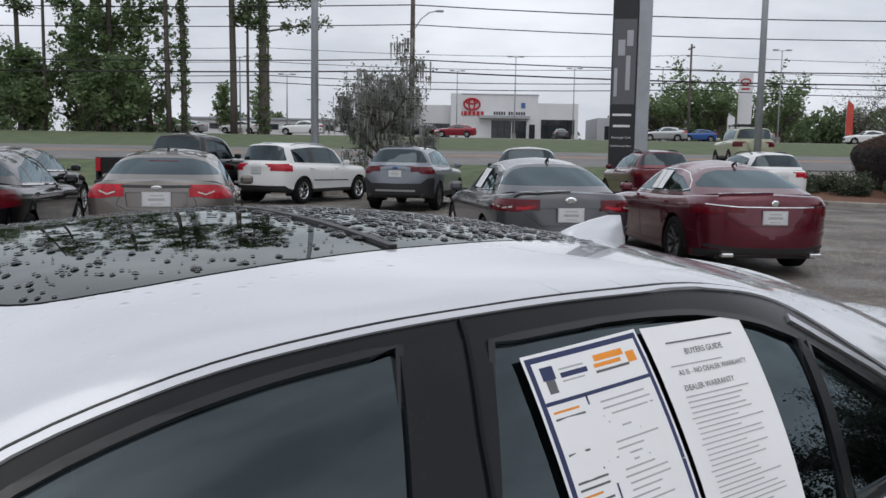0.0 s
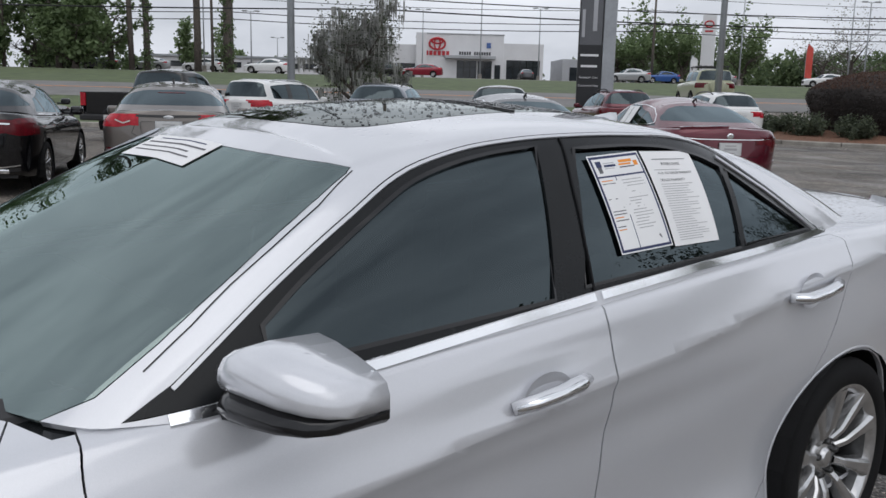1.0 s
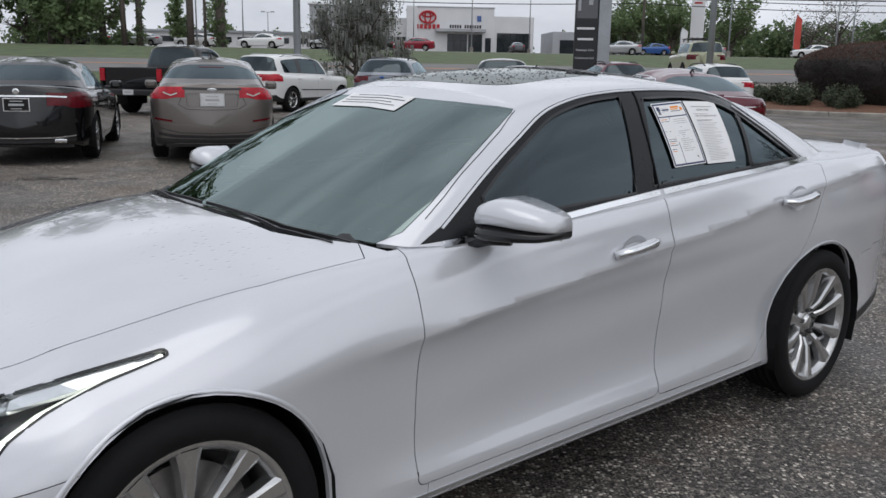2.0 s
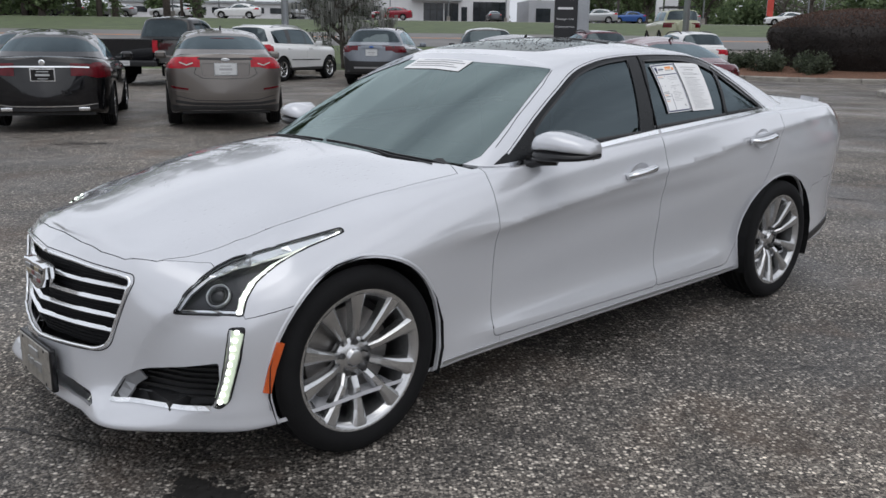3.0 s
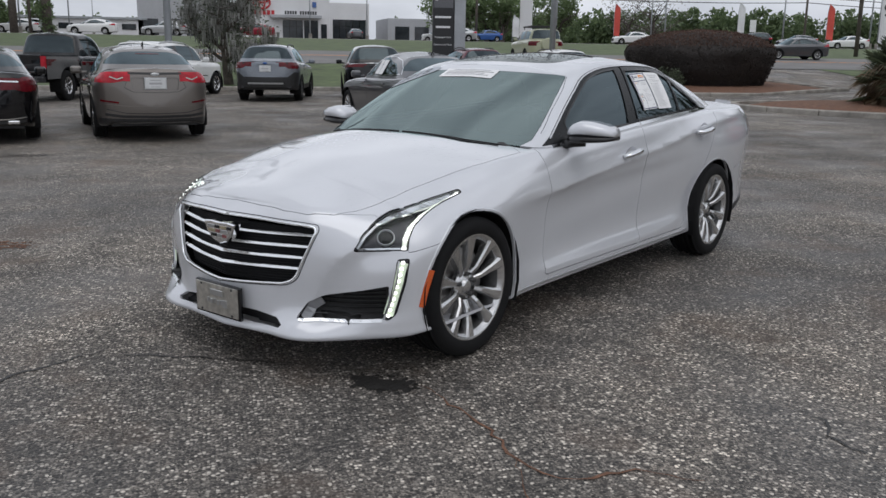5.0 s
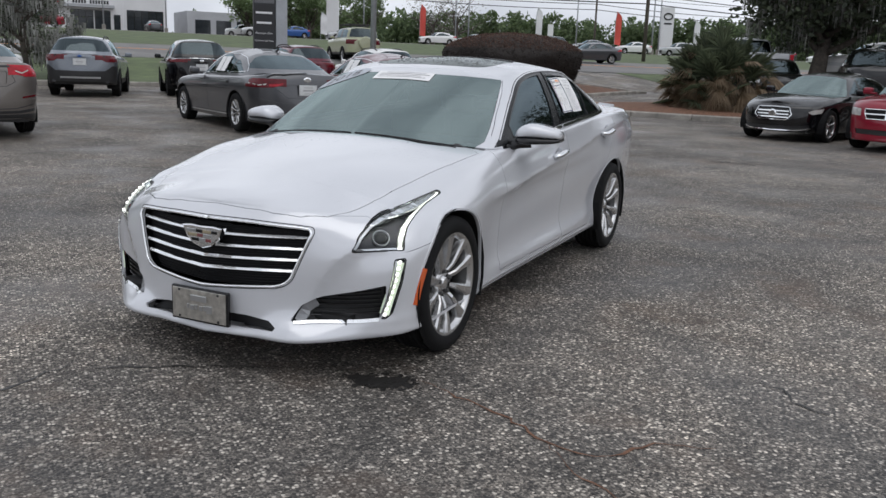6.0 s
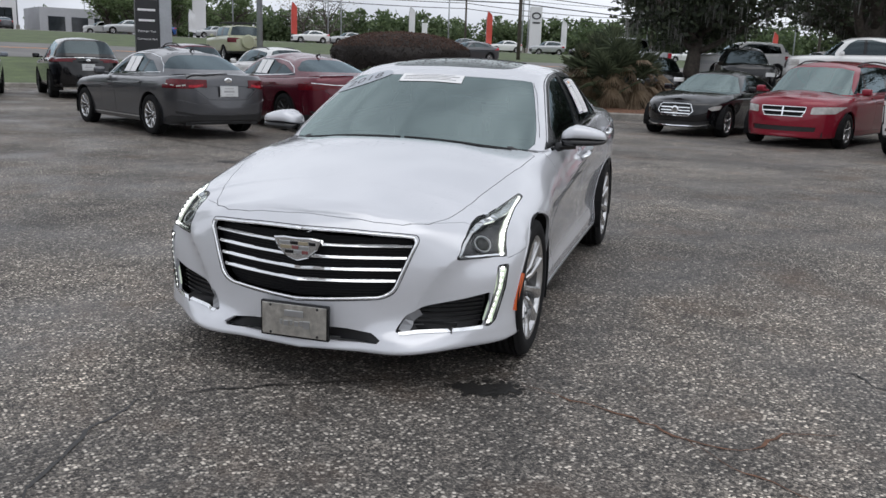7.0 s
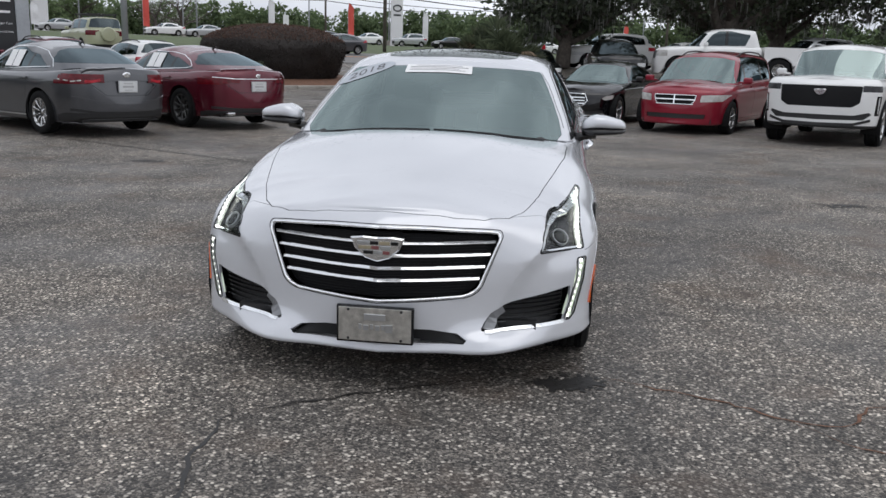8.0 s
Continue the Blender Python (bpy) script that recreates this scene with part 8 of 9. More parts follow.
tail_folds(black_car, sk, "black_paint", [(0, 0.70), (0, 0.70), (0.45, 0.71), (0.56, 0.80)], [(0, 0.56), (0.5, 0.57), (0.76, 0.60)], [(0, 0.31), (0.5, 0.32), (0.70, 0.34)])
strip_mid(black_car, "boot_strip", sk, "rear", [(0, 0.925), (0.40, 0.925), (0.62, 0.915)], 0.022, 0.010, "chrome")
badge(black_car, sk, "rear", 0.985, "chrome", 0.085, 0.07)
strip_both(black_car, "window_line", sk, "side", [(-1.0, 0.965), (-1.9, 0.985), (-2.9, 1.02)], 0.014, 0.005, "chrome")
strip_mid(black_car, "bumper_strip", sk, "rear", [(0, 0.36), (0.45, 0.365), (0.70, 0.39)], 0.016, 0.006, "chrome")
exhausts(black_car, p, 0.32, 0.52)

# grey mid-size sedan
p = shape(0.97, 2.825, 1.09, 0.92, 0.20, 0.74, (-0.55, 0.98), (0.93, 0.99), (-1.28, 1.375), 1.455, (-2.72, 1.375), (-3.54, 1.055), 1.020, blunt=1.0, tail_in=0.07, rail_w=0.63)
cuts = [("tail_lamp", [(rounded([(0.40, 0.860), (0.62, 0.800), (0.97, 0.80), (0.97, 0.955), (0.70, 0.920), (0.42, 0.895)], 0.015), "rear"), ([(-4.0, 0.80), (-3.62, 0.86), (-3.40, 0.955), (-4.0, 0.950)], "side")], "tail", True, (-9, -3.3), 0.004),
        ("plate_recess", [(rounded([(-0.3, 0.64), (0.34, 0.64), (0.52, 0.79), (0.40, 0.85), (-0.3, 0.86)], 0.02), "rear")], "gunmetal", False, (-9, -3.3), -0.02),
        ("rear_valance", [([(-1, 0.20), (0.95, 0.20), (0.82, 0.37), (-1, 0.35)], "rear")], "blacktrim", False, (-9, -3.2), -0.004)]
cx, cy = from_rear(1.47, 11.45, 97, 2.825)
grey_car, sk = build_car("grey_sedan", "dark grey mid-size sedan with sheets in its windows", "car", (cx, cy), 97, p, "gunmetal", (0.335, 0.215, 0.22, 10, "g"), pillars=((-1.5, 0.10), (-2.36, 0.05)), cuts=cuts)
plate_on(grey_car, sk, "rear", 0.765)
badge(grey_car, sk, "rear", 0.945, "chrome", 0.14, 0.07)
tail_folds(grey_car, sk, "gunmetal", [(0, 0.625), (0, 0.625), (0.36, 0.63), (0.56, 0.79)], [(0, 0.52), (0.5, 0.53), (0.80, 0.60)], [(0, 0.36), (0.5, 0.37), (0.80, 0.42)])
strip_both(grey_car, "bright_lamp", sk, "rear", [(0.44, 0.868), (0.56, 0.842), (0.66, 0.845)], 0.040, 0.006, "tail_bright")
strip_both(grey_car, "lamp_bar", sk, "rear", [(0.70, 0.86), (0.80, 0.84), (0.87, 0.87)], 0.020, 0.006, "lens_pale")
strip_mid(grey_car, "boot_lip", sk, "top", [(p["tx"] + 0.10, 0.0), (p["tx"] + 0.12, 0.4), (p["tx"] + 0.20, 0.68)], 0.06, 0.022, "gunmetal")
strip_both(grey_car, "window_arc", sk, "side", [(-1.6, 1.345), (-2.2, 1.345), (-2.65, 1.28), (-2.95, 1.15), (-3.08, 1.04)], 0.013, 0.005, "chrome")
strip_both(grey_car, "sill_strip", sk, "side", [(-0.45, 0.27), (-2.4, 0.28)], 0.02, 0.006, "satin")
strip_both(grey_car, "window_line", sk, "side", [(-1.0, 0.985), (-1.9, 1.0), (-3.0, 1.045)], 0.012, 0.004, "chrome")
fin_on(grey_car, sk, -2.6, "gloss")
sheets_on_windows(grey_car, sk, -1.66, 1.02, 2)

# deep red luxury sedan
p = shape(0.98, 2.87, 1.12, 0.932, 0.20, 0.74, (-0.55, 0.98), (0.93, 1.00), (-1.30, 1.375), 1.455, (-2.74, 1.365), (-3.70, 1.055), 1.010, blunt=1.1, tail_in=0.06, rail_w=0.62)
cuts = [("tail_lamp", [(rounded([(0.46, 0.835), (0.72, 0.770), (0.99, 0.775), (0.99, 0.90), (0.74, 0.885), (0.46, 0.865)], 0.012), "rear"), ([(-4.1, 0.775), (-3.66, 0.86), (-3.50, 0.915), (-4.1, 0.90)], "side")], "tail", True, (-9, -3.3), 0.004),
        ("rear_valance", [([(-1, 0.20), (0.95, 0.20), (0.82, 0.33), (-1, 0.31)], "rear")], "blacktrim", False, (-9, -3.2), -0.004)]
cx, cy = from_rear(4.12, 11.8, 95, 2.87)
maroon_car, sk = build_car("maroon_sedan", "deep red luxury sedan with chrome window line", "car", (cx, cy), 95, p, "maroon", (0.345, 0.225, 0.235, 10, "l", "alloy_dark"), pillars=((-1.52, 0.08), (-2.42, 0.05)), cuts=cuts)
plate_on(maroon_car, sk, "rear", 0.745)
badge(maroon_car, sk, "rear", 0.925, "chrome", 0.10, 0.07)
tail_folds(maroon_car, sk, "maroon", [(0, 0.635), (0, 0.635), (0.42, 0.64), (0.58, 0.74), (0.60, 0.78)], [(0, 0.50), (0.5, 0.51), (0.82, 0.57)], [(0, 0.34), (0.5, 0.35), (0.80, 0.38)])
strip_both(maroon_car, "window_line", sk, "side", [(-1.0, 0.985), (-1.9, 1.0), (-2.9, 1.04), (-3.05, 1.07), (-2.9, 1.17), (-2.6, 1.27), (-2.2, 1.32), (-1.7, 1.325)], 0.016, 0.006, "chrome")
strip_mid(maroon_car, "lamp_line", sk, "rear", [(0, 0.878), (0.46, 0.880), (0.80, 0.905)], 0.012, 0.006, "chrome")
strip_mid(maroon_car, "boot_lip", sk, "top", [(p["tx"] + 0.14, 0.0), (p["tx"] + 0.16, 0.4), (p["tx"] + 0.24, 0.66)], 0.07, 0.03, "maroon")
exhausts(maroon_car, p, 0.27, 0.58)
fin_on(maroon_car, sk, -2.65, "gloss")
sheets_on_windows(maroon_car, sk, -1.66, 1.03, 2)


def suv_rails(root, skin, p, mt):
    for s in (1, -1):
        y = p["yr"] * 0.86
        pts = [skin.on("top", x, y)[0] for x in np.linspace(p["header"][0] - 0.35, p["rhead"][0] + 0.35, 7)]
        v, f = tube([(q.x, s * q.y, q.z + (0.055 if 0 < i < 6 else 0.0)) for i, q in enumerate(pts)], 0.018, 8)
        mesh_part("roof_rail", v, f, M[mt], root, smooth=True)


# blue-grey crossover wagon
p = shape(0.95, 2.745, 1.13, 0.93, 0.32, 0.92, (-0.40, 1.10), (1.05, 1.14), (-1.05, 1.52), 1.625, (-3.32, 1.575), (-3.80, 1.16), 1.13, blunt=0.9, tail_in=0.05)
cuts = [("tail_lamp", [(rounded([(0.50, 1.02), (0.66, 0.93), (0.99, 0.94), (0.99, 1.12), (0.52, 1.10)], 0.02), "rear"), ([(-4.0, 0.95), (-3.58, 1.03), (-3.55, 1.11), (-4.0, 1.12)], "side")], "tail", True, (-9, -3.1), 0.004),
        ("rear_cladding", [([(-1, 0.2), (1, 0.2), (1, 0.80), (0.80, 0.84), (0.62, 0.70), (-1, 0.68)], "rear")], "blacktrim", False, (-9, -3.3), 0.004)]
cx, cy = from_rear(-0.82, 22.3, 78, 2.745)
outb, sk = build_car("wagon", "blue-grey crossover wagon with black cladding and roof rails", "car", (cx, cy), 78, p, "silverblue", (0.36, 0.22, 0.225, 10, "o", "alloy_dark"), pillars=((-1.35, 0.08), (-2.35, 0.08)), cuts=cuts, lower=0.47)
plate_on(outb, sk, "rear", 0.93)
badge(outb, sk, "rear", 1.08, "blue", 0.13, 0.05)
strip_mid(outb, "skid_strip", sk, "rear", [(0, 0.52), (0.5, 0.52)], 0.05, 0.01, "satin")
suv_rails(outb, sk, p, "blacktrim")

# white boxy suv
p = shape(0.80, 2.755, 0.98, 0.92, 0.30, 0.98, (-0.35, 1.10), (1.05, 1.10), (-0.88, 1.56), 1.665, (-3.30, 1.62), (-3.60, 1.12), 1.08, blunt=0.8, rail_w=0.72, tail_in=0.04)
cuts = [("tail_lamp", [(rounded([(0.56, 0.90), (0.97, 0.88), (0.97, 1.10), (0.60, 1.08)], 0.03), "rear"), ([(-3.8, 0.88), (-3.40, 0.93), (-3.36, 1.06), (-3.8, 1.10)], "side")], "tail_bright", True, (-9, -3.0), 0.006),
        ("rear_valance", [([(-1, 0.2), (0.95, 0.2), (0.80, 0.50), (-1, 0.50)], "rear")], "blacktrim", False, (-9, -3.2), 0.0)]
cx, cy = from_rear(-4.45, 24.2, 62, 2.755)
glk, sk = build_car("white_suv", "white boxy suv with dark glass and red lamps", "car", (cx, cy), 62, p, "whitecar", (0.36, 0.23, 0.23, 5, "k"), pillars=((-1.30, 0.06), (-2.25, 0.20)), cuts=cuts, lower=0.40)
plate_on(glk, sk, "rear", 0.90)
strip_both(glk, "side_strip", sk, "side", [(-0.6, 0.62), (-2.3, 0.64)], 0.03, 0.008, "blacktrim")
suv_rails(glk, sk, p, "satin")

# dark luxury suv
p = shape(0.93, 2.85, 0.92, 0.95, 0.30, 0.95, (-0.45, 1.10), (1.05, 1.13), (-1.1, 1.54), 1.66, (-3.30, 1.60), (-3.66, 1.17), 1.10, blunt=1.0, tail_in=0.05)
cuts = [("tail_lamp", [(rounded([(0.55, 1.00), (0.97, 0.97), (0.97, 1.09), (0.58, 1.07)], 0.02), "rear"), ([(-3.9, 0.97), (-3.44, 1.02), (-3.40, 1.08), (-3.9, 1.09)], "side")], "tail", True, (-9, -3.0), 0.004)]
cx, cy = from_rear(2.35, 22.6, 84, 2.85)
dark_car, sk = build_car("dark_suv", "glossy black luxury suv parked nose to the kerb", "car", (cx, cy), 84, p, "black_paint", (0.37, 0.23, 0.24, 10, "i", "alloy_dark"), pillars=((-1.4, 0.08), (-2.4, 0.08)), cuts=cuts, lower=0.36)
plate_on(dark_car, sk, "rear", 0.86)
badge(dark_car, sk, "rear", 1.04, "chrome", 0.12, 0.06)
strip_mid(dark_car, "gate_strip", sk, "rear", [(0, 1.115), (0.55, 1.10), (0.8, 1.07)], 0.018, 0.008, "chrome")

for nm, lab, x, y, yaw, c in (("maroon_suv", "deep red compact suv seen from behind", 6.3, 24.6, 92, "maroon"), ("pale_suv", "white compact suv seen from behind", 9.6, 25.0, 92, "whitecar")):
    p = shape(0.90, 2.70, 0.98, 0.93, 0.30, 0.95, (-0.40, 1.10), (1.05, 1.13), (-1.0, 1.52), 1.64, (-3.1, 1.58), (-3.52, 1.16), 1.10, tail_in=0.05)
    cuts = [("tail_lamp", [(rounded([(0.62, 0.90), (0.97, 0.88), (0.97, 1.09), (0.66, 1.07)], 0.02), "rear"), ([(-3.9, 0.9), (-3.32, 0.95), (-3.28, 1.06), (-3.9, 1.09)], "side")], "tail_bright" if c == "whitecar" else "tail", True, (-9, -3.0), 0.004)]
    ob, sk = build_car(nm, lab, "car", from_rear(x, y, yaw, 2.7), yaw, p, c, (0.35, 0.22, 0.225, 5, "s"), pillars=((-1.3, 0.08), (-2.3, 0.10)), cuts=cuts, lower=0.38)
    plate_on(ob, sk, "rear", 0.88)
    suv_rails(ob, sk, p, "blacktrim")


# ---------------------------------------------------------------- pickups
def pickup(name, label, at, yaw, colour, wkey, wb=3.2, hw=0.93, hi=1.0, z=0.0, cab=-2.45):
    """A cab on the common form, with an open bed of four walls and a floor behind it."""
    k = hi
    p = shape(0.86, wb, -cab + 0.10 - wb, hw, 0.40 * k, 1.02 * k, (-0.42, 1.16 * k), (1.12 * k, 1.14 * k), (-0.95, 1.62 * k), 1.76 * k, (cab + 0.10, 1.68 * k), (cab, 1.18 * k), 1.14 * k, blunt=0.7, rail_w=0.78, tail_in=0.02, crown=6.0)
    p["plan"] = [q for q in p["plan"] if q[0] > cab + 0.25] + [(cab + 0.10, hw * 0.985), (cab + 0.02, hw * 0.97), (cab - 0.06, hw * 0.80), (cab - 0.08, hw * 0.4), (cab - 0.08, 0)]
    ya, yr = hw * 0.89, p["yr"]
    p["base"] = [(-0.42, 0, 1.16 * k), (-0.47, hw * 0.45, 1.154 * k), (-0.70, hw * 0.82, 1.13 * k), (-1.12, ya, 1.12 * k), (cab * 0.65, ya, 1.13 * k), (cab + 0.22, ya, 1.14 * k), (cab + 0.08, ya * 0.97, 1.14 * k), (cab + 0.02, ya * 0.8, 1.14 * k), (cab, ya * 0.4, 1.14 * k), (cab, 0, 1.14 * k)]
    p["rail"] = [(-0.95, 0, 1.62 * k), (-0.97, yr * 0.6, 1.61 * k), (-1.04, yr * 0.96, 1.58 * k), (-1.28, yr, 1.64 * k), (cab * 0.65, yr, 1.68 * k), (cab + 0.38, yr, 1.67 * k), (cab + 0.26, yr * 0.97, 1.66 * k), (cab + 0.20, yr * 0.8, 1.67 * k), (cab + 0.18, yr * 0.4, 1.68 * k), (cab + 0.18, 0, 1.68 * k)]
    p["rbase"], p["rhead"] = (cab, 1.16 * k), (cab + 0.18, 1.68 * k)
    m = len(p["plan"])
    p["rows"] = [(ins, [(min(i, m - 1), zz) for i, zz in zs if i < m]) for ins, zs in p["rows"]]
    p["tx"] = cab - 0.08
    cuts = [("headlamp", [(box_poly(hw * 0.62, hw * 1.05, 0.78 * k, 0.98 * k), "front")], "lens_pale", True, (0.0, 9), 0.003), ("grille", [(rounded([(-0.3, 0.70 * k), (hw * 0.58, 0.70 * k), (hw * 0.58, 0.98 * k), (-0.3, 0.98 * k)], 0.03), "front")], "blacktrim", False, (0.3, 9), -0.01)]
    ob, sk = build_car(name, label, "pickup truck", at, yaw, p, colour, (0.385 * k, 0.25, 0.23, 6, wkey), z=z, pillars=((-1.62, 0.09),), cuts=cuts, doors=False)
    tx, x0 = -(wb + 1.15), cab - 0.11
    zl, zt, w = 0.56 * k, 1.15 * k, 0.075
    mt = M[colour]
    for s in (1, -1):
        bm = bmesh.new()
        ax, R = -wb, 0.47 * k
        top = [(x0, zt), (tx, zt - 0.01)]
        under = [(tx, zl)] + [(ax + R * math.cos(a), 0.385 * k + R * math.sin(a)) for a in np.linspace(math.pi - 0.4, 0.4, 14)] + [(x0, zl)]
        loop = top + under
        for y in (hw * 0.985, hw * 0.985 - w):
            bm.faces.new([bm.verts.new((a, s * y, b)) for a, b in loop])
        bm.verts.ensure_lookup_table()
        n = len(loop)
        for i in range(n):
            bm.faces.new([bm.verts[q] for q in (i, (i + 1) % n, n + (i + 1) % n, n + i)])
        bmesh.ops.recalc_face_normals(bm, faces=bm.faces)
        part("bed_side", bm, mt, ob)
        part("tail_lamp", boxed(tx - 0.004, s * (hw * 0.90), 0.97 * k, 0.03, 0.15, 0.30 * k, 0.01), M["tail_bright"], ob)
    part("tailgate", boxed(tx + 0.03, 0, (zl + zt) / 2 + 0.03, 0.06, hw * 1.62, zt - zl - 0.07, 0.012), mt, ob)
    part("bed_front", boxed(x0 - 0.03, 0, (zl + zt) / 2, 0.05, hw * 1.8, zt - zl, 0.01), mt, ob)
    part("bed_floor", boxed((x0 + tx) / 2, 0, zl + 0.08, x0 - tx, hw * 1.75, 0.06), M["blacktrim"], ob)
    part("rear_bumper", boxed(tx - 0.06, 0, 0.55 * k, 0.18, hw * 1.86, 0.15, 0.03), M["bright" if colour == "whitecar" else "blacktrim"], ob)
    pl = part("plate", boxed(tx - 0.155, 0, 0.56 * k, 0.012, 0.305, 0.13, 0.002), M["plate"], ob)
    part("plate_bar", boxed(tx - 0.1625, 0, 0.56 * k, 0.003, 0.20, 0.03), M["ink_soft"], pl)
    return ob


cx, cy = from_rear(-7.2, 22.2, 72, 3.2)
pickup("black_pickup", "black open-bed pickup truck with bright tail lamp", (cx, cy), 72, "black_paint", "pk", hi=1.07)
pickup("white_pickup", "white crew pickup truck parked beyond the row", (24.7, 14.2), 126, "whitecar", "pw", wb=3.5, hw=0.98, hi=1.06, z=ground_z(25, 13), cab=-2.85)
pickup("silver_pickup", "silver pickup truck parked under the oaks", from_rear(24.2, 21.6, 60, 3.5), 60, "silver", "pw", wb=3.5, hw=0.98, hi=1.08, z=ground_z(24.5, 22))


# ---------------------------------------------------------------- cars that face the camera
# black executive saloon, front
p = shape(0.84, 2.94, 1.15, 0.925, 0.19, 0.76, (-0.55, 1.0), (0.95, 1.02), (-1.3, 1.375), 1.46, (-2.95, 1.36), (-3.65, 1.08), 1.04, blunt=1.2)
cuts = [("grille", [(rounded([(-0.3, 0.445), (0.30, 0.445), (0.40, 0.56), (0.33, 0.70), (-0.3, 0.71)], 0.04), "front")], "gloss", False, (0.3, 9), -0.02),
        ("headlamp", [(rounded([(0.20, 0.57), (0.42, 0.60), (0.47, 0.70), (0.22, 0.67), (0.10, 0.62)], 0.03), 40)], "lens_pale", True, (-0.2, 9), -0.004),
        ("lower_intake", [(rounded([(-0.3, 0.22), (0.72, 0.24), (0.70, 0.37), (0.45, 0.33), (-0.3, 0.33)], 0.03), "front")], "blacktrim", False, (0.2, 9), -0.02)]
saloon_car, sk = build_car("black_saloon", "glossy black saloon with chrome grille facing the lot", "car", (11.95, 9.15), 196, p, "black_paint", (0.335, 0.235, 0.235, 5, "e"), pillars=((-1.55, 0.08), (-2.5, 0.05)), cuts=cuts, win="windshield")
for z in (0.50, 0.56, 0.625):
    strip_mid(saloon_car, "grille_bar", sk, "front", [(0, z), (0.33, z)], 0.024, 0.012, "chrome", -0.008)
strip_mid(saloon_car, "grille_rim", sk, "front", [(0, 0.705), (0.32, 0.70)], 0.02, 0.012, "chrome")
strip_mid(saloon_car, "grille_rim", sk, "front", [(0, 0.45), (0.30, 0.45), (0.39, 0.56), (0.33, 0.695)], 0.018, 0.012, "chrome")
badge(saloon_car, sk, "front", 0.575, "chrome", 0.17, 0.14)
strip_mid(saloon_car, "bumper_strip", sk, "front", [(0, 0.235), (0.5, 0.245), (0.74, 0.30)], 0.022, 0.01, "chrome")

# red minivan
p = shape(0.96, 3.08, 1.12, 0.985, 0.22, 0.93, (-0.05, 1.12), (1.02, 1.10), (-0.92, 1.60), 1.73, (-3.85, 1.67), (-4.08, 1.12), 1.08, blunt=1.25, rail_w=0.72, tail_in=0.03)
cuts = [("grille", [(rounded([(-0.3, 0.60), (0.34, 0.61), (0.41, 0.70), (0.43, 0.80), (-0.3, 0.81)], 0.02), "front")], "grille_black", False, (0.3, 9), -0.015),
        ("headlamp", [(rounded([(0.50, 0.66), (0.86, 0.68), (0.96, 0.82), (0.52, 0.80)], 0.03), "front")], "lens_pale", True, (0.0, 9), 0.003),
        ("lower_intake", [(rounded([(-0.3, 0.32), (0.60, 0.33), (0.62, 0.42), (-0.3, 0.42)], 0.02), "front")], "blacktrim", False, (0.2, 9), -0.02)]
van, sk = build_car("red_minivan", "bright red minivan with chrome cross grille", "minivan", (12.2, 6.6), 192, p, "red", (0.34, 0.22, 0.215, 5, "v"), pillars=((-1.15, 0.09), (-2.55, 0.10)), cuts=cuts, win="windshield")
for z in (0.615, 0.795):
    strip_mid(van, "grille_rim", sk, "front", [(0, z), (0.38 + (z - 0.6) * 0.2, z)], 0.012, 0.010, "chrome")
strip_mid(van, "grille_bar", sk, "front", [(0, 0.705), (0.41, 0.705)], 0.024, 0.014, "chrome")
v, f = sk.strip("front", seg_line([(0.0, 0.61), (0.0, 0.80)]), 0.030, 0.016)
mesh_part("grille_post", v, f, M["chrome"], van)
strip_both(van, "grille_end", sk, "front", [(0.35, 0.615), (0.41, 0.70), (0.425, 0.795)], 0.012, 0.01, "chrome")
suv_rails(van, sk, p, "blacktrim")

# white full-size suv
p = shape(0.96, 3.07, 1.36, 1.03, 0.36, 1.20, (-0.62, 1.31), (1.24, 1.28), (-1.10, 1.80), 1.92, (-4.05, 1.88), (-4.35, 1.28), 1.22, blunt=0.6, rail_w=0.80, tail_in=0.03, front_low=0.34)
cuts = [("grille", [(rounded([(-0.3, 0.72), (0.55, 0.72), (0.68, 0.80), (0.70, 1.10), (-0.3, 1.10)], 0.03), "front")], "grille_black", False, (0.3, 9), -0.015),
        ("headlamp", [(rounded([(0.70, 1.00), (1.02, 1.00), (1.02, 1.11), (0.70, 1.11)], 0.015), "front")], "lampdark", True, (0.0, 9), 0.0),
        ("running_lamp", [(rounded([(0.91, 0.58), (1.03, 0.58), (1.03, 0.93), (0.93, 0.93)], 0.015), "front")], "gloss", True, (0.0, 9), 0.0),
        ("lower_intake", [(rounded([(-0.3, 0.48), (0.76, 0.50), (0.88, 0.60), (0.84, 0.64), (0.60, 0.58), (-0.3, 0.58)], 0.02), "front")], "blacktrim", False, (0.2, 9), -0.02)]
big_suv, sk = build_car("white_full_size_suv", "white full-size suv with broad black grille", "car", (12.35, 3.75), 192, p, "whitecar", (0.41, 0.27, 0.29, 8, "x"), pillars=((-1.55, 0.10), (-2.75, 0.10)), cuts=cuts, win="windshield", lower=0.40)
v, f = shield(0.11, 0.055, sk.on("front", 0, 0.98)[0].x + 0.02, 0.98)
mesh_part("crest", v, f, M["chrome"], big_suv)
strip_both(big_suv, "led_bar", sk, "front", [(0.955, 0.62), (0.965, 0.90)], 0.02, 0.006, "sign_white")
strip_mid(big_suv, "skid_strip", sk, "front", [(0, 0.41), (0.6, 0.42), (0.86, 0.50)], 0.05, 0.01, "blacktrim")
suv_rails(big_suv, sk, p, "satin")

copy_thing(black_car, pose(*from_rear(-8.5, 16.6, 97, 2.84), ground_z(-9.0, 18), 0, 0, 97))

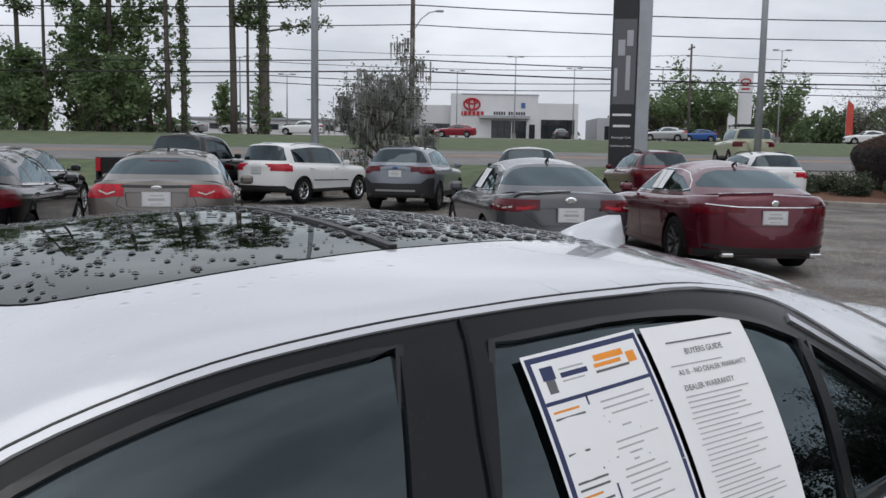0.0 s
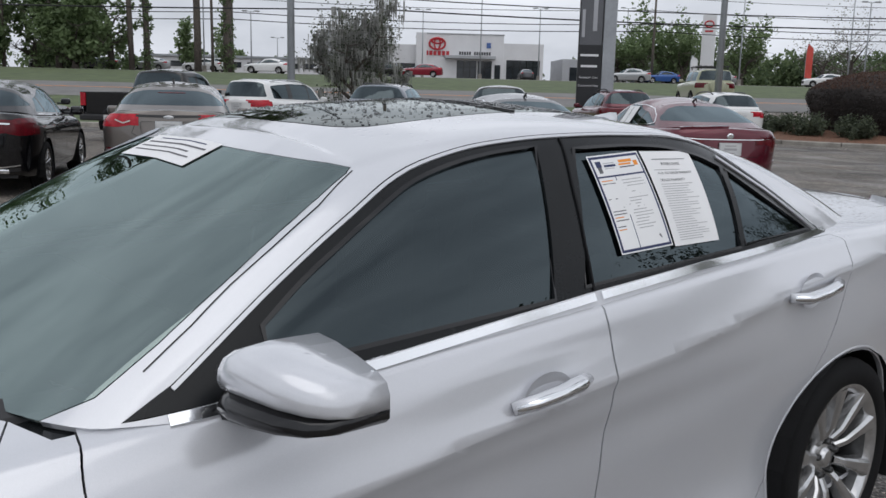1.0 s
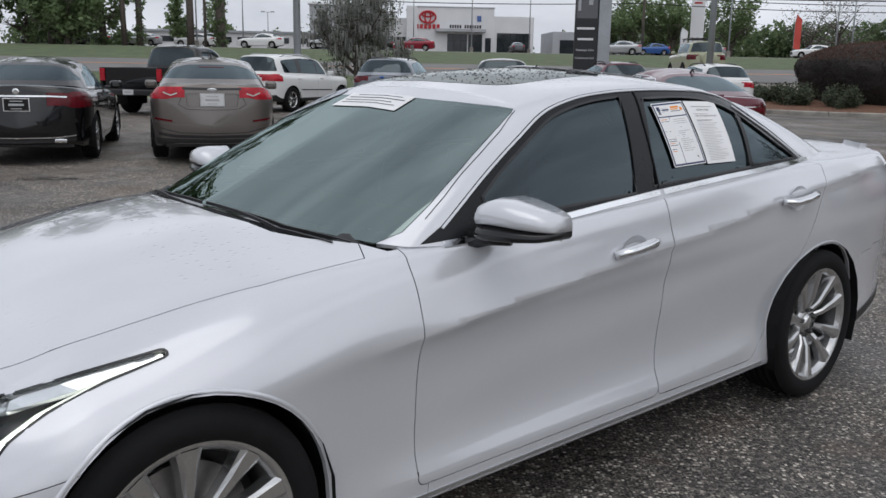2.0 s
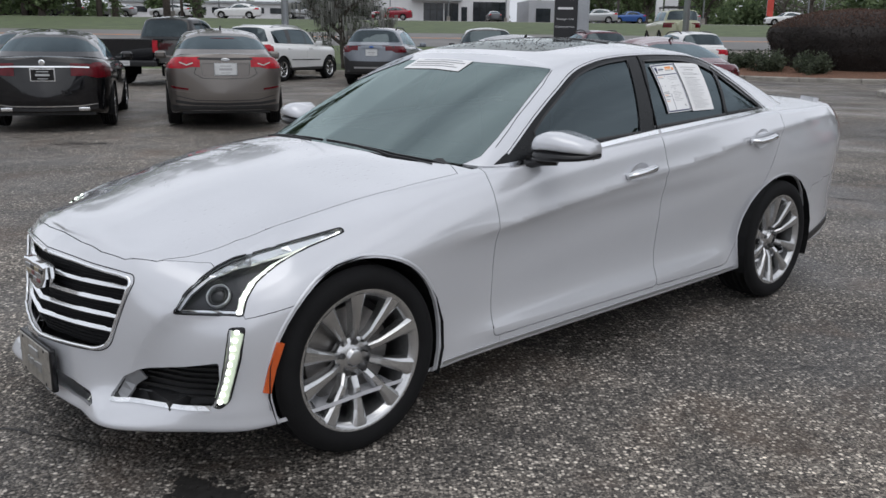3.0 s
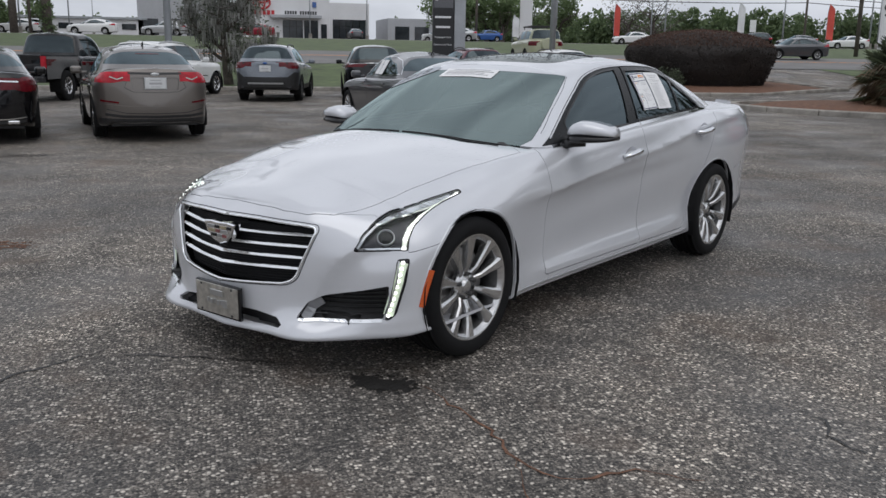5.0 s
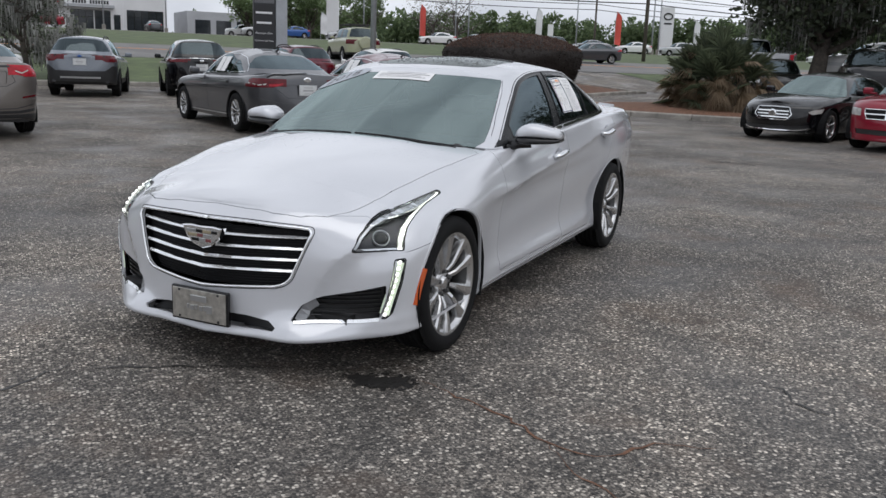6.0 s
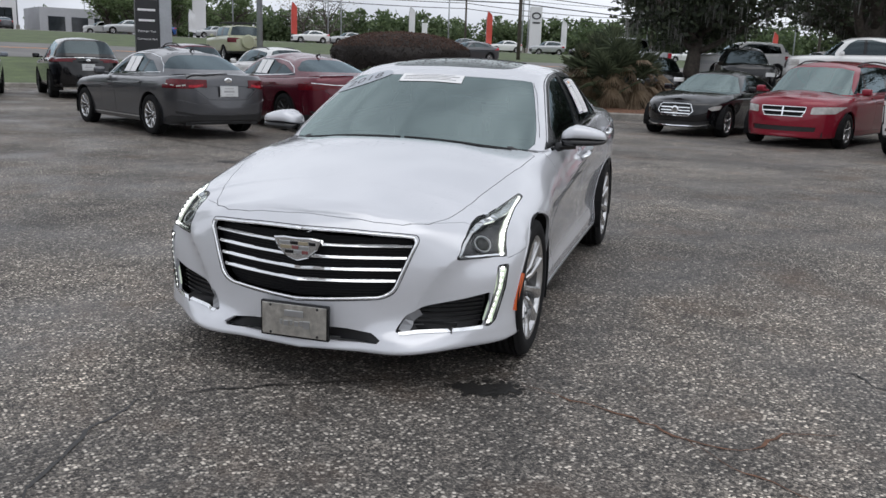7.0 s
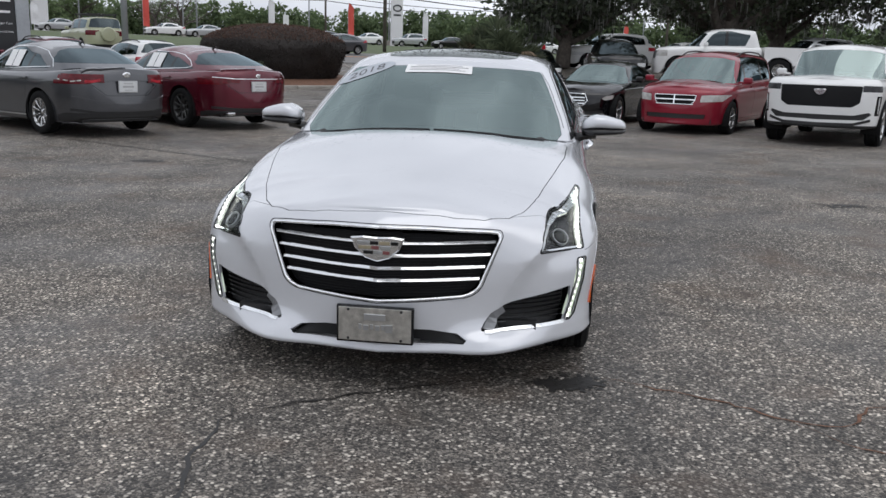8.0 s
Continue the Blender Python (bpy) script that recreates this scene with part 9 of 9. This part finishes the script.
# yellow-green trail wagon with a roof rack
p = shape(0.85, 2.69, 1.10, 0.93, 0.42, 1.15, (-0.55, 1.30), (1.22, 1.25), (-0.85, 1.72), 1.82, (-3.45, 1.78), (-3.66, 1.25), 1.20, blunt=0.7, rail_w=0.76, tail_in=0.03)
cuts = [("tail_lamp", [(box_poly(0.74, 0.97, 0.95, 1.18), "rear"), (box_poly(-3.9, -3.60, 0.95, 1.18), "side")], "tail", True, (-9, -3.0), 0.004)]
trail_car, sk = build_car("trail_wagon", "pale yellow-green off-road wagon with roof rack", "car", from_rear(13.9, 38.6, 84, 2.69), 84, p, "green_car", (0.40, 0.26, 0.22, 6, "f"), z=ground_z(14, 39), pillars=((-1.2, 0.3), (-2.2, 0.3)), cuts=cuts, lower=0.55)
rack = part("roof_rack", boxed(-2.2, 0, 1.91, 0.04, 1.3, 0.04), M["blacktrim"], trail_car, "black roof rack")
for y in np.linspace(-0.62, 0.62, 6):
    part("rack_slat", boxed(-2.2, y, 1.944, 2.0, 0.03, 0.03), M["blacktrim"], rack)
for x in (-1.25, -3.15):
    part("rack_bar", boxed(x, 0, 1.91, 0.04, 1.3, 0.04), M["blacktrim"], rack)
for x in (-1.3, -3.1):
    for y in (-0.6, 0.6):
        part("rack_foot", boxed(x, y, 1.86, 0.04, 0.04, 0.14), M["blacktrim"], rack)
v, f = lathe([(0.0, 0.10), (0.30, 0.10), (0.34, 0.05), (0.34, -0.08), (0.28, -0.10)], 24)
mesh_part("spare_wheel", [(p["tx"] - 0.08 - b, a, 1.0 + c) for a, b, c in v], f, M["green_car"], trail_car)

# dark saloon on the drive, and cars of the far lot
p_s = shape(0.90, 2.75, 1.05, 0.90, 0.22, 0.76, (-0.5, 1.0), (0.95, 1.02), (-1.2, 1.38), 1.46, (-2.75, 1.37), (-3.4, 1.10), 1.08, fine=0.13)
p_u = shape(0.88, 2.70, 0.98, 0.93, 0.30, 0.95, (-0.4, 1.1), (1.05, 1.12), (-1.0, 1.53), 1.65, (-3.1, 1.59), (-3.5, 1.16), 1.10, fine=0.13, tail_in=0.05)
LAMPS = [("tail_lamp", [(box_poly(0.60, 0.97, 0.86, 1.03), "rear")], "tail_bright", True, (-9, -3.0), 0.004), ("headlamp", [(box_poly(0.50, 0.92, 0.60, 0.74), "front")], "plate", True, (0.2, 9), 0.003), ("grille", [(box_poly(-0.3, 0.42, 0.36, 0.66), "front")], "blacktrim", False, (0.3, 9), 0.0)]
far = {}
for col, lab in (("gunmetal", "dark grey"), ("whitecar", "white"), ("silver", "silver"), ("red", "red"), ("blue", "blue"), ("black_paint", "black")):
    for kd, pp in (("saloon", p_s), ("crossover", p_u)):
        if (kd == "crossover") and col in ("red", "blue"):
            continue
        far[col, kd], _ = build_car("far_" + kd, lab + " " + kd + " parked in the far lot", "car", (0, 0), 0, pp, col, (0.33, 0.21, 0.21, 5, kd[0]), pillars=((-1.45, 0.08), (-2.35, 0.08)), cuts=LAMPS, lite=True, doors=False, group="cars of the far lot")
SPOTS = [("gunmetal", "saloon", 34.0, 48.0, 172), ("red", "saloon", 0.6, 96, 175), ("whitecar", "crossover", 27.5, 120, 170), ("gunmetal", "saloon", 16.5, 118, 90), ("silver", "saloon", 22.0, 90, 170),
         ("blue", "saloon", 29.5, 103, 190), ("silver", "saloon", 35.5, 101, 185), ("whitecar", "saloon", 44, 92, 172), ("silver", "saloon", 48.5, 91, 172), ("whitecar", "saloon", 53, 89, 170), ("black_paint", "crossover", 57.5, 88, 168),
         ("gunmetal", "saloon", 62, 86, 165), ("whitecar", "saloon", 66.5, 83, 165), ("silver", "crossover", 71, 80, 160), ("black_paint", "saloon", 75, 77, 158), ("gunmetal", "saloon", 80, 73, 150), ("whitecar", "saloon", 84, 69, 148),
         ("silver", "saloon", -8.5, 92, 172), ("black_paint", "crossover", -3.5, 112, 180), ("whitecar", "saloon", -15, 88, 175), ("silver", "crossover", -24, 106, 178), ("silver", "saloon", -31, 104, 176), ("gunmetal", "saloon", -37, 105, 180), ("whitecar", "saloon", -24, 100, 180),
         ("black_paint", "saloon", 20.8, 17.6, 222), ("black_paint", "crossover", 23.2, 15.6, 222), ("whitecar", "crossover", 29.5, 22.0, 150), ("silver", "crossover", 34, 14.2, 150), ("whitecar", "crossover", 26.0, 5.5, 200), ("whitecar", "saloon", 36.0, 22.0, 150), ("gunmetal", "saloon", 30, 30.0, 170)]
used = set()
for col, kd, x, y, yaw in SPOTS:
    m = pose(x, y, ground_z(x, y), 0, 0, yaw)
    if (col, kd) in used:
        copy_thing(far[col, kd], m)
    else:
        used.add((col, kd))
        far[col, kd].matrix_basis = m
for k, ob in far.items():
    if k not in used:
        ob.matrix_basis = pose(-40, 90 + len(k[0]), ground_z(0, 90), 0, 0, 180)
